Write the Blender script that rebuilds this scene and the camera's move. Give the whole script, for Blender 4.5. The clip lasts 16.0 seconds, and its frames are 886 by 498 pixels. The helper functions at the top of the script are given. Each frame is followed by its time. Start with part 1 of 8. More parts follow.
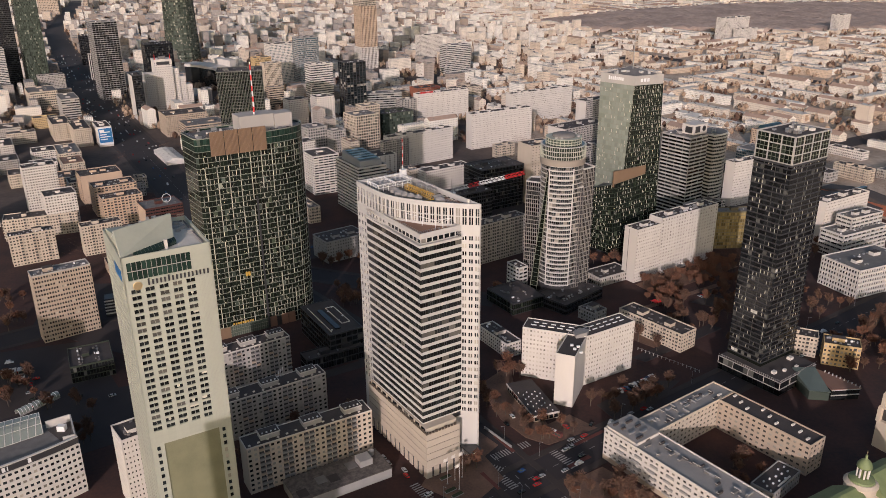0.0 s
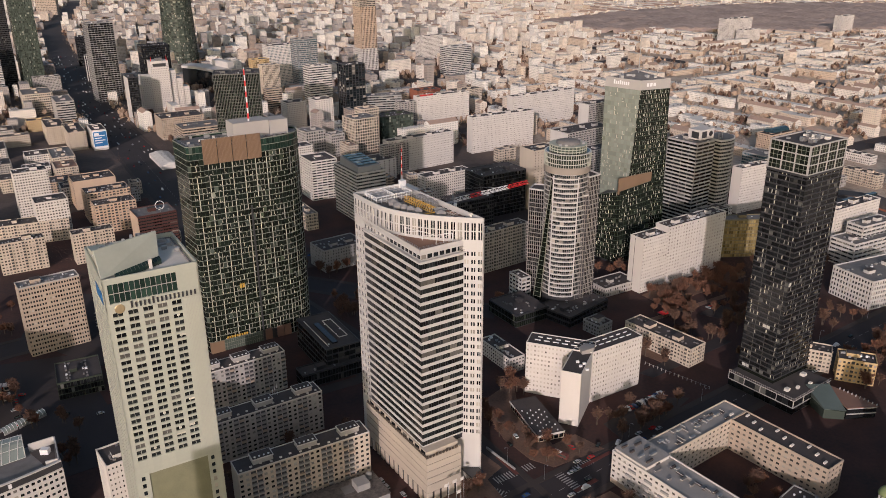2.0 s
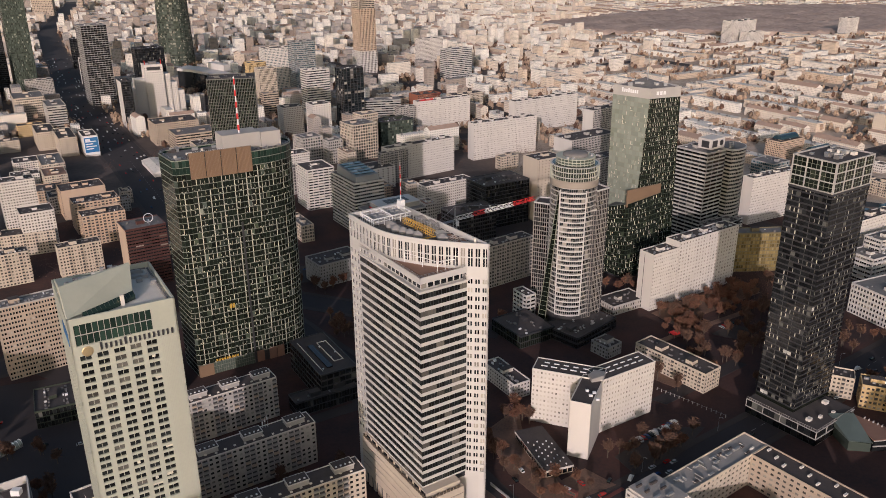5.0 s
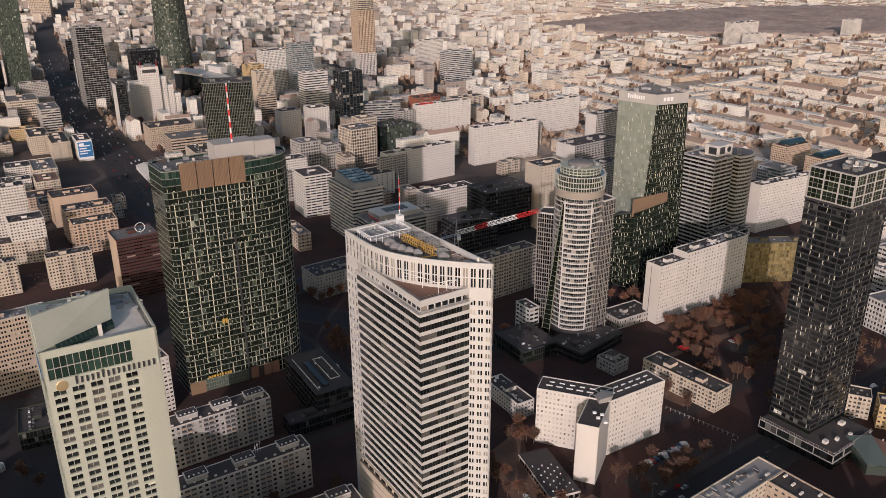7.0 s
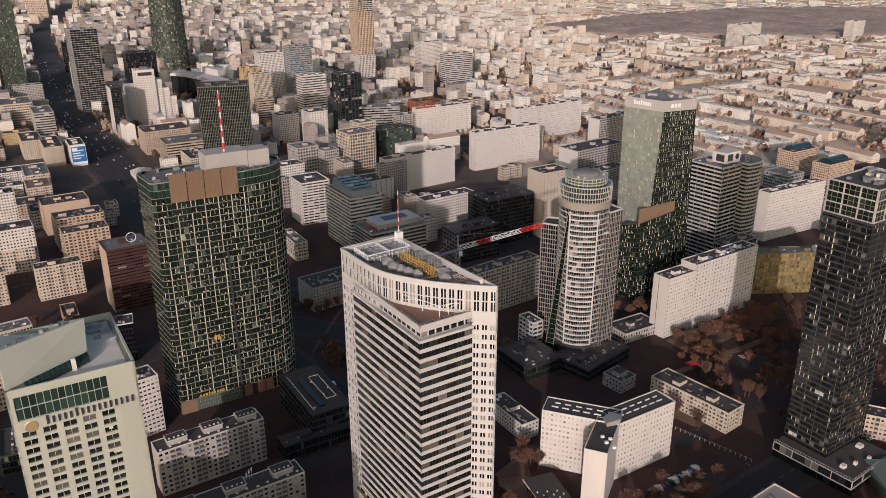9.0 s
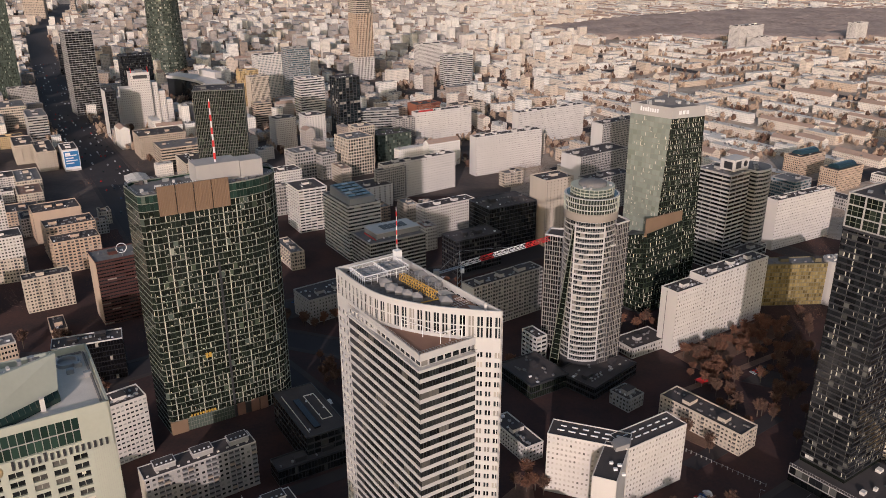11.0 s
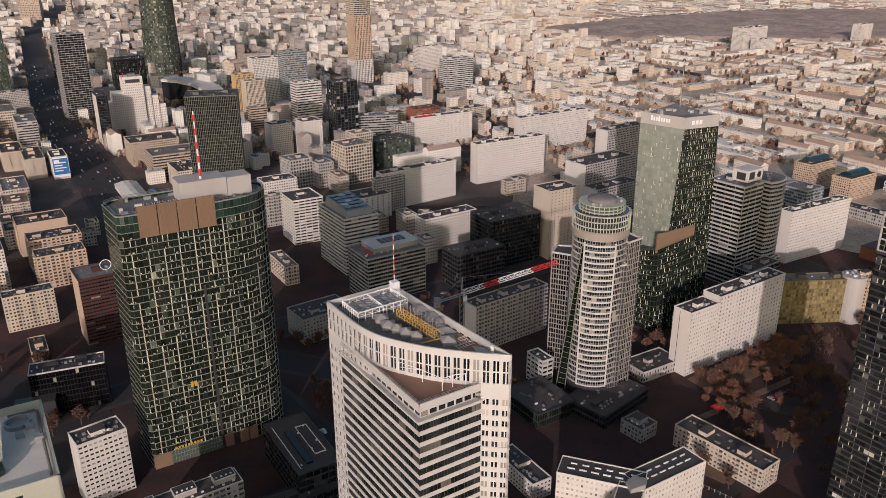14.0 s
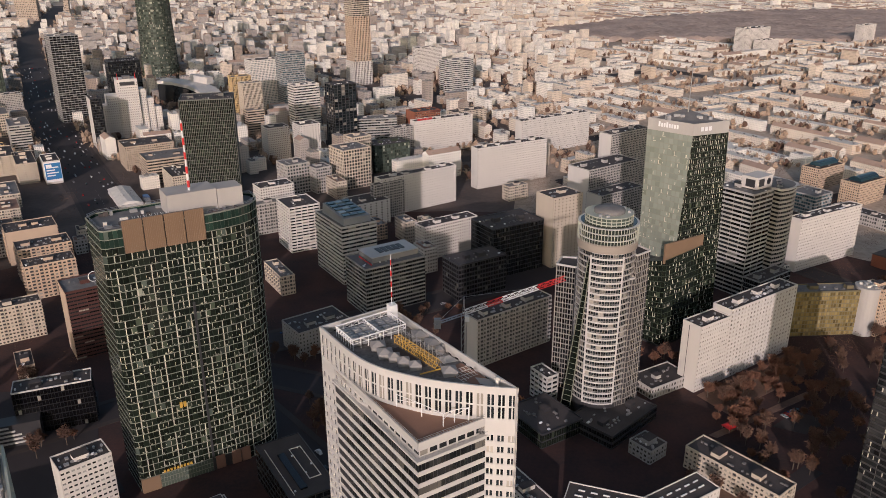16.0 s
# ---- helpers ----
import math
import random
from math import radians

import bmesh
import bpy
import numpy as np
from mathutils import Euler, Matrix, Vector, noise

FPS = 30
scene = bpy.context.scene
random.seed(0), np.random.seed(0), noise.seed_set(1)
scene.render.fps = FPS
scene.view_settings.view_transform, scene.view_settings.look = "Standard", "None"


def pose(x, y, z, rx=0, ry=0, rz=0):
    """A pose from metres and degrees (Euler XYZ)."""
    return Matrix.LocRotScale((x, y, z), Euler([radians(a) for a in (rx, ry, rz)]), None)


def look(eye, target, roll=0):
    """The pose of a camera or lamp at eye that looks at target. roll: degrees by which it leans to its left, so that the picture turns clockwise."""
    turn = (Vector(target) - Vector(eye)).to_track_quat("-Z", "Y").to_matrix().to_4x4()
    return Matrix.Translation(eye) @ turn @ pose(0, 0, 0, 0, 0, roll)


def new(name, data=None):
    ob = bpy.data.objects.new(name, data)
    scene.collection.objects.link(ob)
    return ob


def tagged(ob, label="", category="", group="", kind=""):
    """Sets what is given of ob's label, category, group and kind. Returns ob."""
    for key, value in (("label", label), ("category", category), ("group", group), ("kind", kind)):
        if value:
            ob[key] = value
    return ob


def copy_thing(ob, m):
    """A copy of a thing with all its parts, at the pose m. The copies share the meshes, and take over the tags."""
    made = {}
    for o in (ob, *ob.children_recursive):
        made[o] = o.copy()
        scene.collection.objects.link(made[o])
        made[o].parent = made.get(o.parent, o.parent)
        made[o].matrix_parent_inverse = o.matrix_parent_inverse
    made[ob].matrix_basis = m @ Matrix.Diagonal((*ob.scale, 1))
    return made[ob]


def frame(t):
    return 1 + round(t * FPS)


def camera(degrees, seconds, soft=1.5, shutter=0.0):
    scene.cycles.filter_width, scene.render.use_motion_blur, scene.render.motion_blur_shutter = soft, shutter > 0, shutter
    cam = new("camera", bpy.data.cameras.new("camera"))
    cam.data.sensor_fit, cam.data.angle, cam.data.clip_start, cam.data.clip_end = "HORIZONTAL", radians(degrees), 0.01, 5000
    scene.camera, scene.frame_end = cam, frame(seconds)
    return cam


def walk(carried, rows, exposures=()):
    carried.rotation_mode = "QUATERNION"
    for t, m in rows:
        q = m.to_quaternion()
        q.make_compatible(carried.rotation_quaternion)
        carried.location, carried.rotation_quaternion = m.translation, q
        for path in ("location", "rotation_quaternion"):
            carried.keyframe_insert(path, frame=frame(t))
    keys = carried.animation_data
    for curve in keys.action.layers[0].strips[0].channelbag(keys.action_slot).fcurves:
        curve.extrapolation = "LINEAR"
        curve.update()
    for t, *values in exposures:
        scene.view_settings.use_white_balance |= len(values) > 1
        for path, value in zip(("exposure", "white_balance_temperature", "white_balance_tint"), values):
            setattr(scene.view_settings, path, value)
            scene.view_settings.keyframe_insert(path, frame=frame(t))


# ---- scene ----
cam = camera(58.24, 16.0, soft=0.6)
PATH = [
    (0, pose(0, 0, 261.68, 68.765, 0.36, -0.14)),
    (2, pose(-0.48, 19.32, 262.15, 68.763, 0.322, -0.133)),
    (4, pose(-1.06, 38.95, 262.75, 68.779, 0.28, -0.139)),
    (6, pose(-1.72, 58.83, 263.41, 68.808, 0.238, -0.156)),
    (8, pose(-2.38, 78.89, 264.07, 68.842, 0.203, -0.18)),
    (10, pose(-3.01, 99.06, 264.66, 68.877, 0.178, -0.21)),
    (12, pose(-3.55, 119.28, 265.13, 68.906, 0.168, -0.241)),
    (14, pose(-3.96, 139.48, 265.42, 68.923, 0.179, -0.272)),
    (16, pose(-4.18, 159.6, 265.46, 68.923, 0.214, -0.299)),
]
walk(cam, PATH, [(0, -0.42, 6300, 11), (16, -0.42, 6300, 11)])

# ---- light: a low afternoon sun behind the camera, thin sky ----
SUN_ELEV, SUN_TURN = 13.5, 10.0          # height; degrees by which the shadows fall right of +y
world = bpy.data.worlds.new("world")
scene.world = world
world.use_nodes = True
wn = world.node_tree.nodes
sky = wn.new("ShaderNodeTexSky")
sky.sky_type, sky.sun_disc = "NISHITA", False
sky.sun_elevation, sky.sun_rotation = radians(SUN_ELEV), radians(180 + SUN_TURN)
sky.dust_density = 3.0
wn["Background"].inputs[1].default_value = 0.15
world.node_tree.links.new(sky.outputs[0], wn["Background"].inputs[0])
sun = new("sun", bpy.data.lights.new("sun", "SUN"))
sun.data.energy, sun.data.angle, sun.data.color = 3.65, radians(0.6), (1.0, 0.83, 0.80)
_st, _se = radians(SUN_TURN), radians(SUN_ELEV)
sun.matrix_world = look((0, 0, 500), (math.sin(_st) * math.cos(_se), math.cos(_st) * math.cos(_se), 500 - math.sin(_se)))

# ---- materials ----
MATS = {}


def shader(name):
    m = bpy.data.materials.new(name)
    m.use_nodes = True
    MATS[name] = m
    nt = m.node_tree
    return m, nt, nt.nodes, nt.links, nt.nodes["Principled BSDF"]


def mix_rgb(nt, fac, a, b, blend="MIX"):
    n = nt.nodes.new("ShaderNodeMix")
    n.data_type, n.blend_type = "RGBA", blend
    for sock, v in ((0, fac), (6, a), (7, b)):
        if isinstance(v, (int, float)):
            n.inputs[sock].default_value = v
        elif isinstance(v, tuple):
            n.inputs[sock].default_value = (*v[:3], 1)
        else:
            nt.links.new(v, n.inputs[sock])
    return n.outputs[2]


def math_node(nt, op, a, b=0.0, c=0.0):
    n = nt.nodes.new("ShaderNodeMath")
    n.operation = op
    for i, v in enumerate((a, b, c)):
        if isinstance(v, (int, float)):
            n.inputs[i].default_value = v
        else:
            nt.links.new(v, n.inputs[i])
    return n.outputs[0]


def noise_node(nt, scale, detail=3.0, coord="Object", stretch=None):
    tc = nt.nodes.new("ShaderNodeTexCoord")
    n = nt.nodes.new("ShaderNodeTexNoise")
    n.inputs["Scale"].default_value, n.inputs["Detail"].default_value = scale, detail
    src = tc.outputs[coord]
    if stretch:
        mp = nt.nodes.new("ShaderNodeMapping")
        mp.inputs["Scale"].default_value = stretch
        nt.links.new(src, mp.inputs[0])
        src = mp.outputs[0]
    nt.links.new(src, n.inputs["Vector"])
    return n.outputs["Fac"]


def ramp(nt, fac, lo, hi):
    n = nt.nodes.new("ShaderNodeMapRange")
    n.inputs["From Min"].default_value, n.inputs["From Max"].default_value = lo, hi
    nt.links.new(fac, n.inputs[0])
    return n.outputs[0]


def random_value(nt):
    """One random number per separate piece: by object, and by island inside a joined mesh."""
    oi, ge = nt.nodes.new("ShaderNodeObjectInfo"), nt.nodes.new("ShaderNodeNewGeometry")
    s = math_node(nt, "ADD", oi.outputs["Random"], ge.outputs["Random Per Island"])
    return math_node(nt, "FRACT", math_node(nt, "MULTIPLY", s, 7.31))


def surface(name, col, dark=None, rough=0.75, metal=0.0, grain=3.0, blotch=0.08, amount=0.5, bump=0.15, vary=0.12, streak=False):
    """Masonry, render, metal or soil: broad stains, fine grain, a little relief and piece-to-piece variation."""
    m, nt, nodes, links, bsdf = shader(name)
    dark = dark or tuple(c * 0.62 for c in col)
    big = ramp(nt, noise_node(nt, blotch, 4, stretch=(1, 1, 0.25) if streak else None), 0.35, 0.7)
    fine = ramp(nt, noise_node(nt, grain, 5), 0.3, 0.7)
    f = math_node(nt, "MULTIPLY", math_node(nt, "ADD", math_node(nt, "MULTIPLY", big, 0.65), math_node(nt, "MULTIPLY", fine, 0.35)), amount)
    c = mix_rgb(nt, f, col, dark)
    r = random_value(nt)
    c = mix_rgb(nt, math_node(nt, "MULTIPLY", r, vary), c, tuple(x * 0.45 for x in col))
    links.new(c, bsdf.inputs["Base Color"])
    bsdf.inputs["Roughness"].default_value, bsdf.inputs["Metallic"].default_value = rough, metal
    if bump:
        b = nodes.new("ShaderNodeBump")
        b.inputs["Strength"].default_value, b.inputs["Distance"].default_value = bump, 0.05
        links.new(fine, b.inputs["Height"])
        links.new(b.outputs[0], bsdf.inputs["Normal"])
    return m


def glazing(name, tint=(0.012, 0.016, 0.018), blind=(0.5, 0.46, 0.4), share=0.22, rough=0.08, wave=0.02, coat=0.0, spread=(0.6, 2.2)):
    """Window panes: dark glossy glass, some with pale blinds drawn behind."""
    m, nt, nodes, links, bsdf = shader(name)
    r = random_value(nt)
    on = math_node(nt, "GREATER_THAN", r, 1.0 - share)
    r2 = math_node(nt, "FRACT", math_node(nt, "MULTIPLY", r, 13.7))
    dim = mix_rgb(nt, r2, tuple(t * spread[0] for t in tint), tuple(t * spread[1] for t in tint))
    c = mix_rgb(nt, math_node(nt, "MULTIPLY", on, math_node(nt, "ADD", 0.25, math_node(nt, "MULTIPLY", r2, 0.75))), dim, blind)
    links.new(c, bsdf.inputs["Base Color"])
    bsdf.inputs["Roughness"].default_value = rough
    bsdf.inputs["IOR"].default_value = 1.52
    bsdf.inputs["Metallic"].default_value = coat
    b = nodes.new("ShaderNodeBump")
    b.inputs["Strength"].default_value, b.inputs["Distance"].default_value = wave, 0.2
    links.new(noise_node(nt, 0.35, 1), b.inputs["Height"])
    links.new(b.outputs[0], bsdf.inputs["Normal"])
    return m


surface("white_render", (0.68, 0.64, 0.60), rough=0.8, amount=0.35, streak=True)
surface("white_panel", (0.57, 0.55, 0.53), rough=0.55, amount=0.2, vary=0.08)
surface("cream_render", (0.58, 0.50, 0.41), rough=0.8, amount=0.4, streak=True)
surface("beige_render", (0.48, 0.39, 0.31), rough=0.8, amount=0.45, streak=True)
surface("ochre_render", (0.58, 0.42, 0.22), rough=0.8, amount=0.4)
surface("peach_render", (0.57, 0.43, 0.32), rough=0.8, amount=0.4)
surface("grey_concrete", (0.36, 0.35, 0.34), rough=0.85, amount=0.5, streak=True)
surface("pale_concrete", (0.46, 0.435, 0.41), rough=0.85, amount=0.5, streak=True)
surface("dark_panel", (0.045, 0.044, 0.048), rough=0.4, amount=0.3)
surface("black_panel", (0.014, 0.014, 0.017), rough=0.35, amount=0.3)
surface("rib_grey", (0.13, 0.13, 0.115), rough=0.5, amount=0.4)
surface("steel", (0.5, 0.5, 0.5), rough=0.35, metal=0.8, amount=0.3)
surface("galvanised", (0.42, 0.42, 0.42), rough=0.5, metal=0.5, amount=0.5)
surface("maroon_panel", (0.085, 0.034, 0.03), rough=0.5, amount=0.4)
surface("brick_red", (0.33, 0.12, 0.07), rough=0.85, amount=0.6)
surface("red_paint", (0.6, 0.03, 0.03), rough=0.5, amount=0.2)
surface("white_paint", (0.8, 0.8, 0.8), rough=0.5, amount=0.15)
surface("yellow_paint", (0.62, 0.38, 0.07), rough=0.5, amount=0.4)
surface("blue_paint", (0.03, 0.17, 0.42), rough=0.4, amount=0.2)
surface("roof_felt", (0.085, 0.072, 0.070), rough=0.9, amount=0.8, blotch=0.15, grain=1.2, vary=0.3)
surface("roof_grey", (0.22, 0.21, 0.205), rough=0.85, amount=0.9, blotch=0.25, vary=0.3)
surface("roof_brown", (0.30, 0.18, 0.13), rough=0.85, amount=0.5, blotch=0.2)
# tiles of far pitched roofs, lightened in colour to stand for haze
surface("roof_tile", (0.46, 0.33, 0.26), rough=0.85, amount=0.5, blotch=0.2, vary=0.4)
surface("roof_mid", (0.36, 0.34, 0.325), rough=0.85, amount=0.6, blotch=0.15, vary=0.2)
surface("zinc_green", (0.16, 0.20, 0.18), rough=0.45, metal=0.3, amount=0.5)
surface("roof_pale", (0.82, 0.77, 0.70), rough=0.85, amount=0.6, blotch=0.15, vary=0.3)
surface("copper_green", (0.21, 0.26, 0.12), rough=0.6, amount=0.6, blotch=0.3, bump=0.3)
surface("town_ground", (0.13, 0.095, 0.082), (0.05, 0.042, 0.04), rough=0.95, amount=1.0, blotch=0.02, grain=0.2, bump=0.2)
# far ground, its colour lifted to carry the distance haze
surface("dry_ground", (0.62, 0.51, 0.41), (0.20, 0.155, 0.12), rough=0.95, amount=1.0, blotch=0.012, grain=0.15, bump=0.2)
# distance haze is mixed into the colours of the far wood and trees
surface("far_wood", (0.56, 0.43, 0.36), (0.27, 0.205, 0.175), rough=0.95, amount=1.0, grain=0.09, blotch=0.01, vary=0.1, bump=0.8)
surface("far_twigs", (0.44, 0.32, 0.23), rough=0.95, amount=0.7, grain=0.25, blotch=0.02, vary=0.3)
surface("floor_edge", (0.23, 0.235, 0.19), rough=0.5, amount=0.4)
surface("green_frame", (0.055, 0.068, 0.048), rough=0.45, metal=0.2, amount=0.3)
surface("bronze_slat", (0.30, 0.20, 0.13), rough=0.5, metal=0.2, amount=0.4)
surface("stone_green", (0.47, 0.485, 0.405), rough=0.6, amount=0.35, streak=True, grain=0.8)
surface("gold_wall", (0.17, 0.145, 0.085), rough=0.5, amount=0.6, blotch=0.1)
surface("olive_wall", (0.27, 0.265, 0.165), rough=0.5, amount=0.9, blotch=0.1)
surface("stone_warm_grey", (0.36, 0.31, 0.26), rough=0.7, amount=0.4, vary=0.15)
surface("wing_metal", (0.31, 0.29, 0.265), rough=0.5, amount=0.4, vary=0.2)
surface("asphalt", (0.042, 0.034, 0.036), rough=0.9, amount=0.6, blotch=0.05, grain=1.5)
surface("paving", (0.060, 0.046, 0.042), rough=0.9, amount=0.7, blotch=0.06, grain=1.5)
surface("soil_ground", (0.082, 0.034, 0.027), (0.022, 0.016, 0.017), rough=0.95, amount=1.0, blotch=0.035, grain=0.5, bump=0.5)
surface("brown_paving", (0.25, 0.145, 0.098), (0.085, 0.055, 0.045), rough=0.9, amount=1.0, blotch=0.06, grain=0.8, bump=0.3)
surface("worn_line", (0.46, 0.43, 0.41), (0.16, 0.15, 0.145), rough=0.8, amount=0.9, blotch=0.4, grain=2.0)
surface("cycle_red", (0.17, 0.055, 0.045), rough=0.9, amount=0.7, blotch=0.2)
surface("lawn", (0.10, 0.085, 0.05), (0.05, 0.05, 0.03), rough=0.95, amount=1.0, blotch=0.05, grain=0.7, bump=0.4)
surface("bark", (0.11, 0.085, 0.065), rough=0.95, amount=0.6, grain=6)
surface("twigs", (0.15, 0.085, 0.06), rough=0.95, amount=0.6, grain=2, vary=0.5)
surface("twigs_rust", (0.20, 0.095, 0.06), rough=0.95, amount=0.6, grain=2, vary=0.5)
surface("evergreen", (0.045, 0.06, 0.03), rough=0.9, amount=0.6, grain=2, vary=0.5)
surface("rubber", (0.02, 0.02, 0.02), rough=0.9)
glazing("glass_dark", share=0.12)
glazing("glass_ribbon", tint=(0.012, 0.014, 0.014), blind=(0.16, 0.15, 0.13), share=0.10)
glazing("glass_flat", tint=(0.06, 0.056, 0.052), blind=(0.40, 0.37, 0.33), share=0.32, spread=(0.4, 1.7))
glazing("glass_home", tint=(0.022, 0.023, 0.024), blind=(0.45, 0.44, 0.42), share=0.28)
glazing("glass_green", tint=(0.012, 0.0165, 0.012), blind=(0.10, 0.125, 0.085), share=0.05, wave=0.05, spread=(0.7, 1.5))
glazing("glass_black", tint=(0.010, 0.011, 0.012), blind=(0.2, 0.2, 0.18), share=0.05, wave=0.05)
glazing("glass_blue", tint=(0.025, 0.055, 0.07), blind=(0.4, 0.45, 0.48), share=0.2)
glazing("glass_tower", tint=(0.05, 0.062, 0.052), blind=(0.35, 0.37, 0.30), share=0.08, rough=0.12, wave=0.08)
# bright sky reflection on one tower face is put into this pale tint
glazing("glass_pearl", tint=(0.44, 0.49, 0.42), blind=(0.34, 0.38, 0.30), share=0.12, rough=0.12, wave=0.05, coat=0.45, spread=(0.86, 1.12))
glazing("glass_void", tint=(0.004, 0.004, 0.005), share=0.02, rough=0.12, spread=(0.8, 1.2))
glazing("glass_emerald", tint=(0.020, 0.040, 0.031), blind=(0.04, 0.08, 0.06), share=0.2, rough=0.1, spread=(0.6, 1.5))
glazing("glass_coated", tint=(0.40, 0.45, 0.40), blind=(0.42, 0.44, 0.38), share=0.1, rough=0.14, wave=0.06, coat=0.45, spread=(0.85, 1.25))
glazing("glass_faint", tint=(0.22, 0.2, 0.18), blind=(0.62, 0.58, 0.52), share=0.7)
glazing("glass_olive", tint=(0.15, 0.115, 0.05), blind=(0.30, 0.25, 0.14), share=0.15, rough=0.12)
glazing("glass_plain", tint=(0.03, 0.045, 0.04), share=0.0, wave=0.03)
for k, (nm, col) in enumerate((("car_white", (0.75, 0.75, 0.74)), ("car_silver", (0.4, 0.4, 0.41)), ("car_black", (0.015, 0.015, 0.017)),
                               ("car_red", (0.45, 0.02, 0.02)), ("car_blue", (0.03, 0.07, 0.2)))):
    surface(nm, col, rough=0.25, amount=0.1, bump=0, vary=0)


def far_facade(name, col, bay, floor, dark):
    """Distant walls: rows of small dark windows laid out in metres along the wall."""
    m, nt, nodes, links, bsdf = shader(name)
    uv = nodes.new("ShaderNodeUVMap")
    uv.uv_map = "metres"
    sep = nodes.new("ShaderNodeSeparateXYZ")
    links.new(uv.outputs[0], sep.inputs[0])
    fx = math_node(nt, "FRACT", math_node(nt, "DIVIDE", sep.outputs[0], bay))
    fy = math_node(nt, "FRACT", math_node(nt, "DIVIDE", sep.outputs[1], floor))
    wx = math_node(nt, "LESS_THAN", math_node(nt, "ABSOLUTE", math_node(nt, "SUBTRACT", fx, 0.5)), 0.24)
    wy = math_node(nt, "LESS_THAN", math_node(nt, "ABSOLUTE", math_node(nt, "SUBTRACT", fy, 0.55)), 0.25)
    w = math_node(nt, "MULTIPLY", math_node(nt, "MULTIPLY", wx, wy), dark)
    r = random_value(nt)
    base = mix_rgb(nt, math_node(nt, "MULTIPLY", math_node(nt, "POWER", r, 2.0), 0.9), col, tuple(c * k for c, k in zip(col, (0.74, 0.62, 0.52))))
    stain = ramp(nt, noise_node(nt, 0.06, 4), 0.35, 0.7)
    base = mix_rgb(nt, math_node(nt, "MULTIPLY", stain, 0.35), base, tuple(c * 0.6 for c in col))
    links.new(mix_rgb(nt, w, base, (0.06, 0.055, 0.05)), bsdf.inputs["Base Color"])
    bsdf.inputs["Roughness"].default_value = 0.8
    return m


# the palest far walls have the haze of distance put into their colour
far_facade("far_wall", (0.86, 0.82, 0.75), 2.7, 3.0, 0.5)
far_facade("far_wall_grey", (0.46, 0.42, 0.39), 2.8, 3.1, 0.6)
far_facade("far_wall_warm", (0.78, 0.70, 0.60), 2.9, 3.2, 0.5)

# ---- building blocks ----
CUBE = [(0, 0, 0), (1, 0, 0), (1, 1, 0), (0, 1, 0), (0, 0, 1), (1, 0, 1), (1, 1, 1), (0, 1, 1)]
CUBE_FACES = [(0, 3, 2, 1), (4, 5, 6, 7), (0, 1, 5, 4), (1, 2, 6, 5), (2, 3, 7, 6), (3, 0, 4, 7)]
CACHE = {}


def mesh_of(name, verts, faces, mats, which=None, smooth=False):
    me = bpy.data.meshes.new(name)
    me.from_pydata(verts, [], faces)
    for m in (mats if isinstance(mats, (list, tuple)) else [mats]):
        me.materials.append(MATS[m])
    if which:
        me.polygons.foreach_set("material_index", which)
    if smooth:
        me.polygons.foreach_set("use_smooth", [True] * len(faces))
    me.update()
    return me


class Bag:
    """Boxes and prisms gathered into one mesh."""

    def __init__(self):
        self.v, self.f = [], []

    def add(self, verts, faces):
        n = len(self.v)
        self.v += verts
        self.f += [tuple(i + n for i in f) for f in faces]

    def box(self, x0, y0, z0, x1, y1, z1, fr=None):
        pts = [(x0 + (x1 - x0) * a, y0 + (y1 - y0) * b, z0 + (z1 - z0) * c) for a, b, c in CUBE]
        if fr:
            ox, oy, c, s = fr
            pts = [(ox + c * x - s * y, oy + s * x + c * y, z) for x, y, z in pts]
        self.add(pts, CUBE_FACES)

    def prism(self, poly, z0, z1, top=None):
        n = len(poly)
        top = top or poly
        z1 = z1 if isinstance(z1, (list, tuple)) else [z1] * n
        self.add([(x, y, z0) for x, y in poly] + [(x, y, z) for (x, y), z in zip(top, z1)],
                 [tuple(range(n - 1, -1, -1)), tuple(range(n, 2 * n))] + [(i, (i + 1) % n, n + (i + 1) % n, n + i) for i in range(n)])

    def tube(self, p, q, r, n=6, r2=None):
        p, q = Vector(p), Vector(q)
        t = (q - p).to_track_quat("Z", "Y").to_matrix()
        ring = [t @ Vector((math.cos(2 * math.pi * k / n), math.sin(2 * math.pi * k / n), 0)) for k in range(n)]
        r2 = r if r2 is None else r2
        self.add([tuple(p + v * r) for v in ring] + [tuple(q + v * r2) for v in ring],
                 [tuple(range(n - 1, -1, -1)), tuple(range(n, 2 * n))] + [(i, (i + 1) % n, n + (i + 1) % n, n + i) for i in range(n)])

    def lathe(self, profile, n=24, cx=0.0, cy=0.0):
        k = len(profile)
        vs = [(cx + r * math.cos(2 * math.pi * j / n), cy + r * math.sin(2 * math.pi * j / n), z) for r, z in profile for j in range(n)]
        fs = [(i * n + j, i * n + (j + 1) % n, (i + 1) * n + (j + 1) % n, (i + 1) * n + j) for i in range(k - 1) for j in range(n)]
        fs += [tuple(range(n - 1, -1, -1)), tuple((k - 1) * n + j for j in range(n))]
        self.add(vs, fs)


def part(name, bag, material, parent, label="", kind="", smooth=False):
    ob = new(name, mesh_of(name, bag.v, bag.f, material, smooth=smooth))
    ob.parent = parent
    if label or kind:
        tagged(ob, label, kind=kind)
    return ob


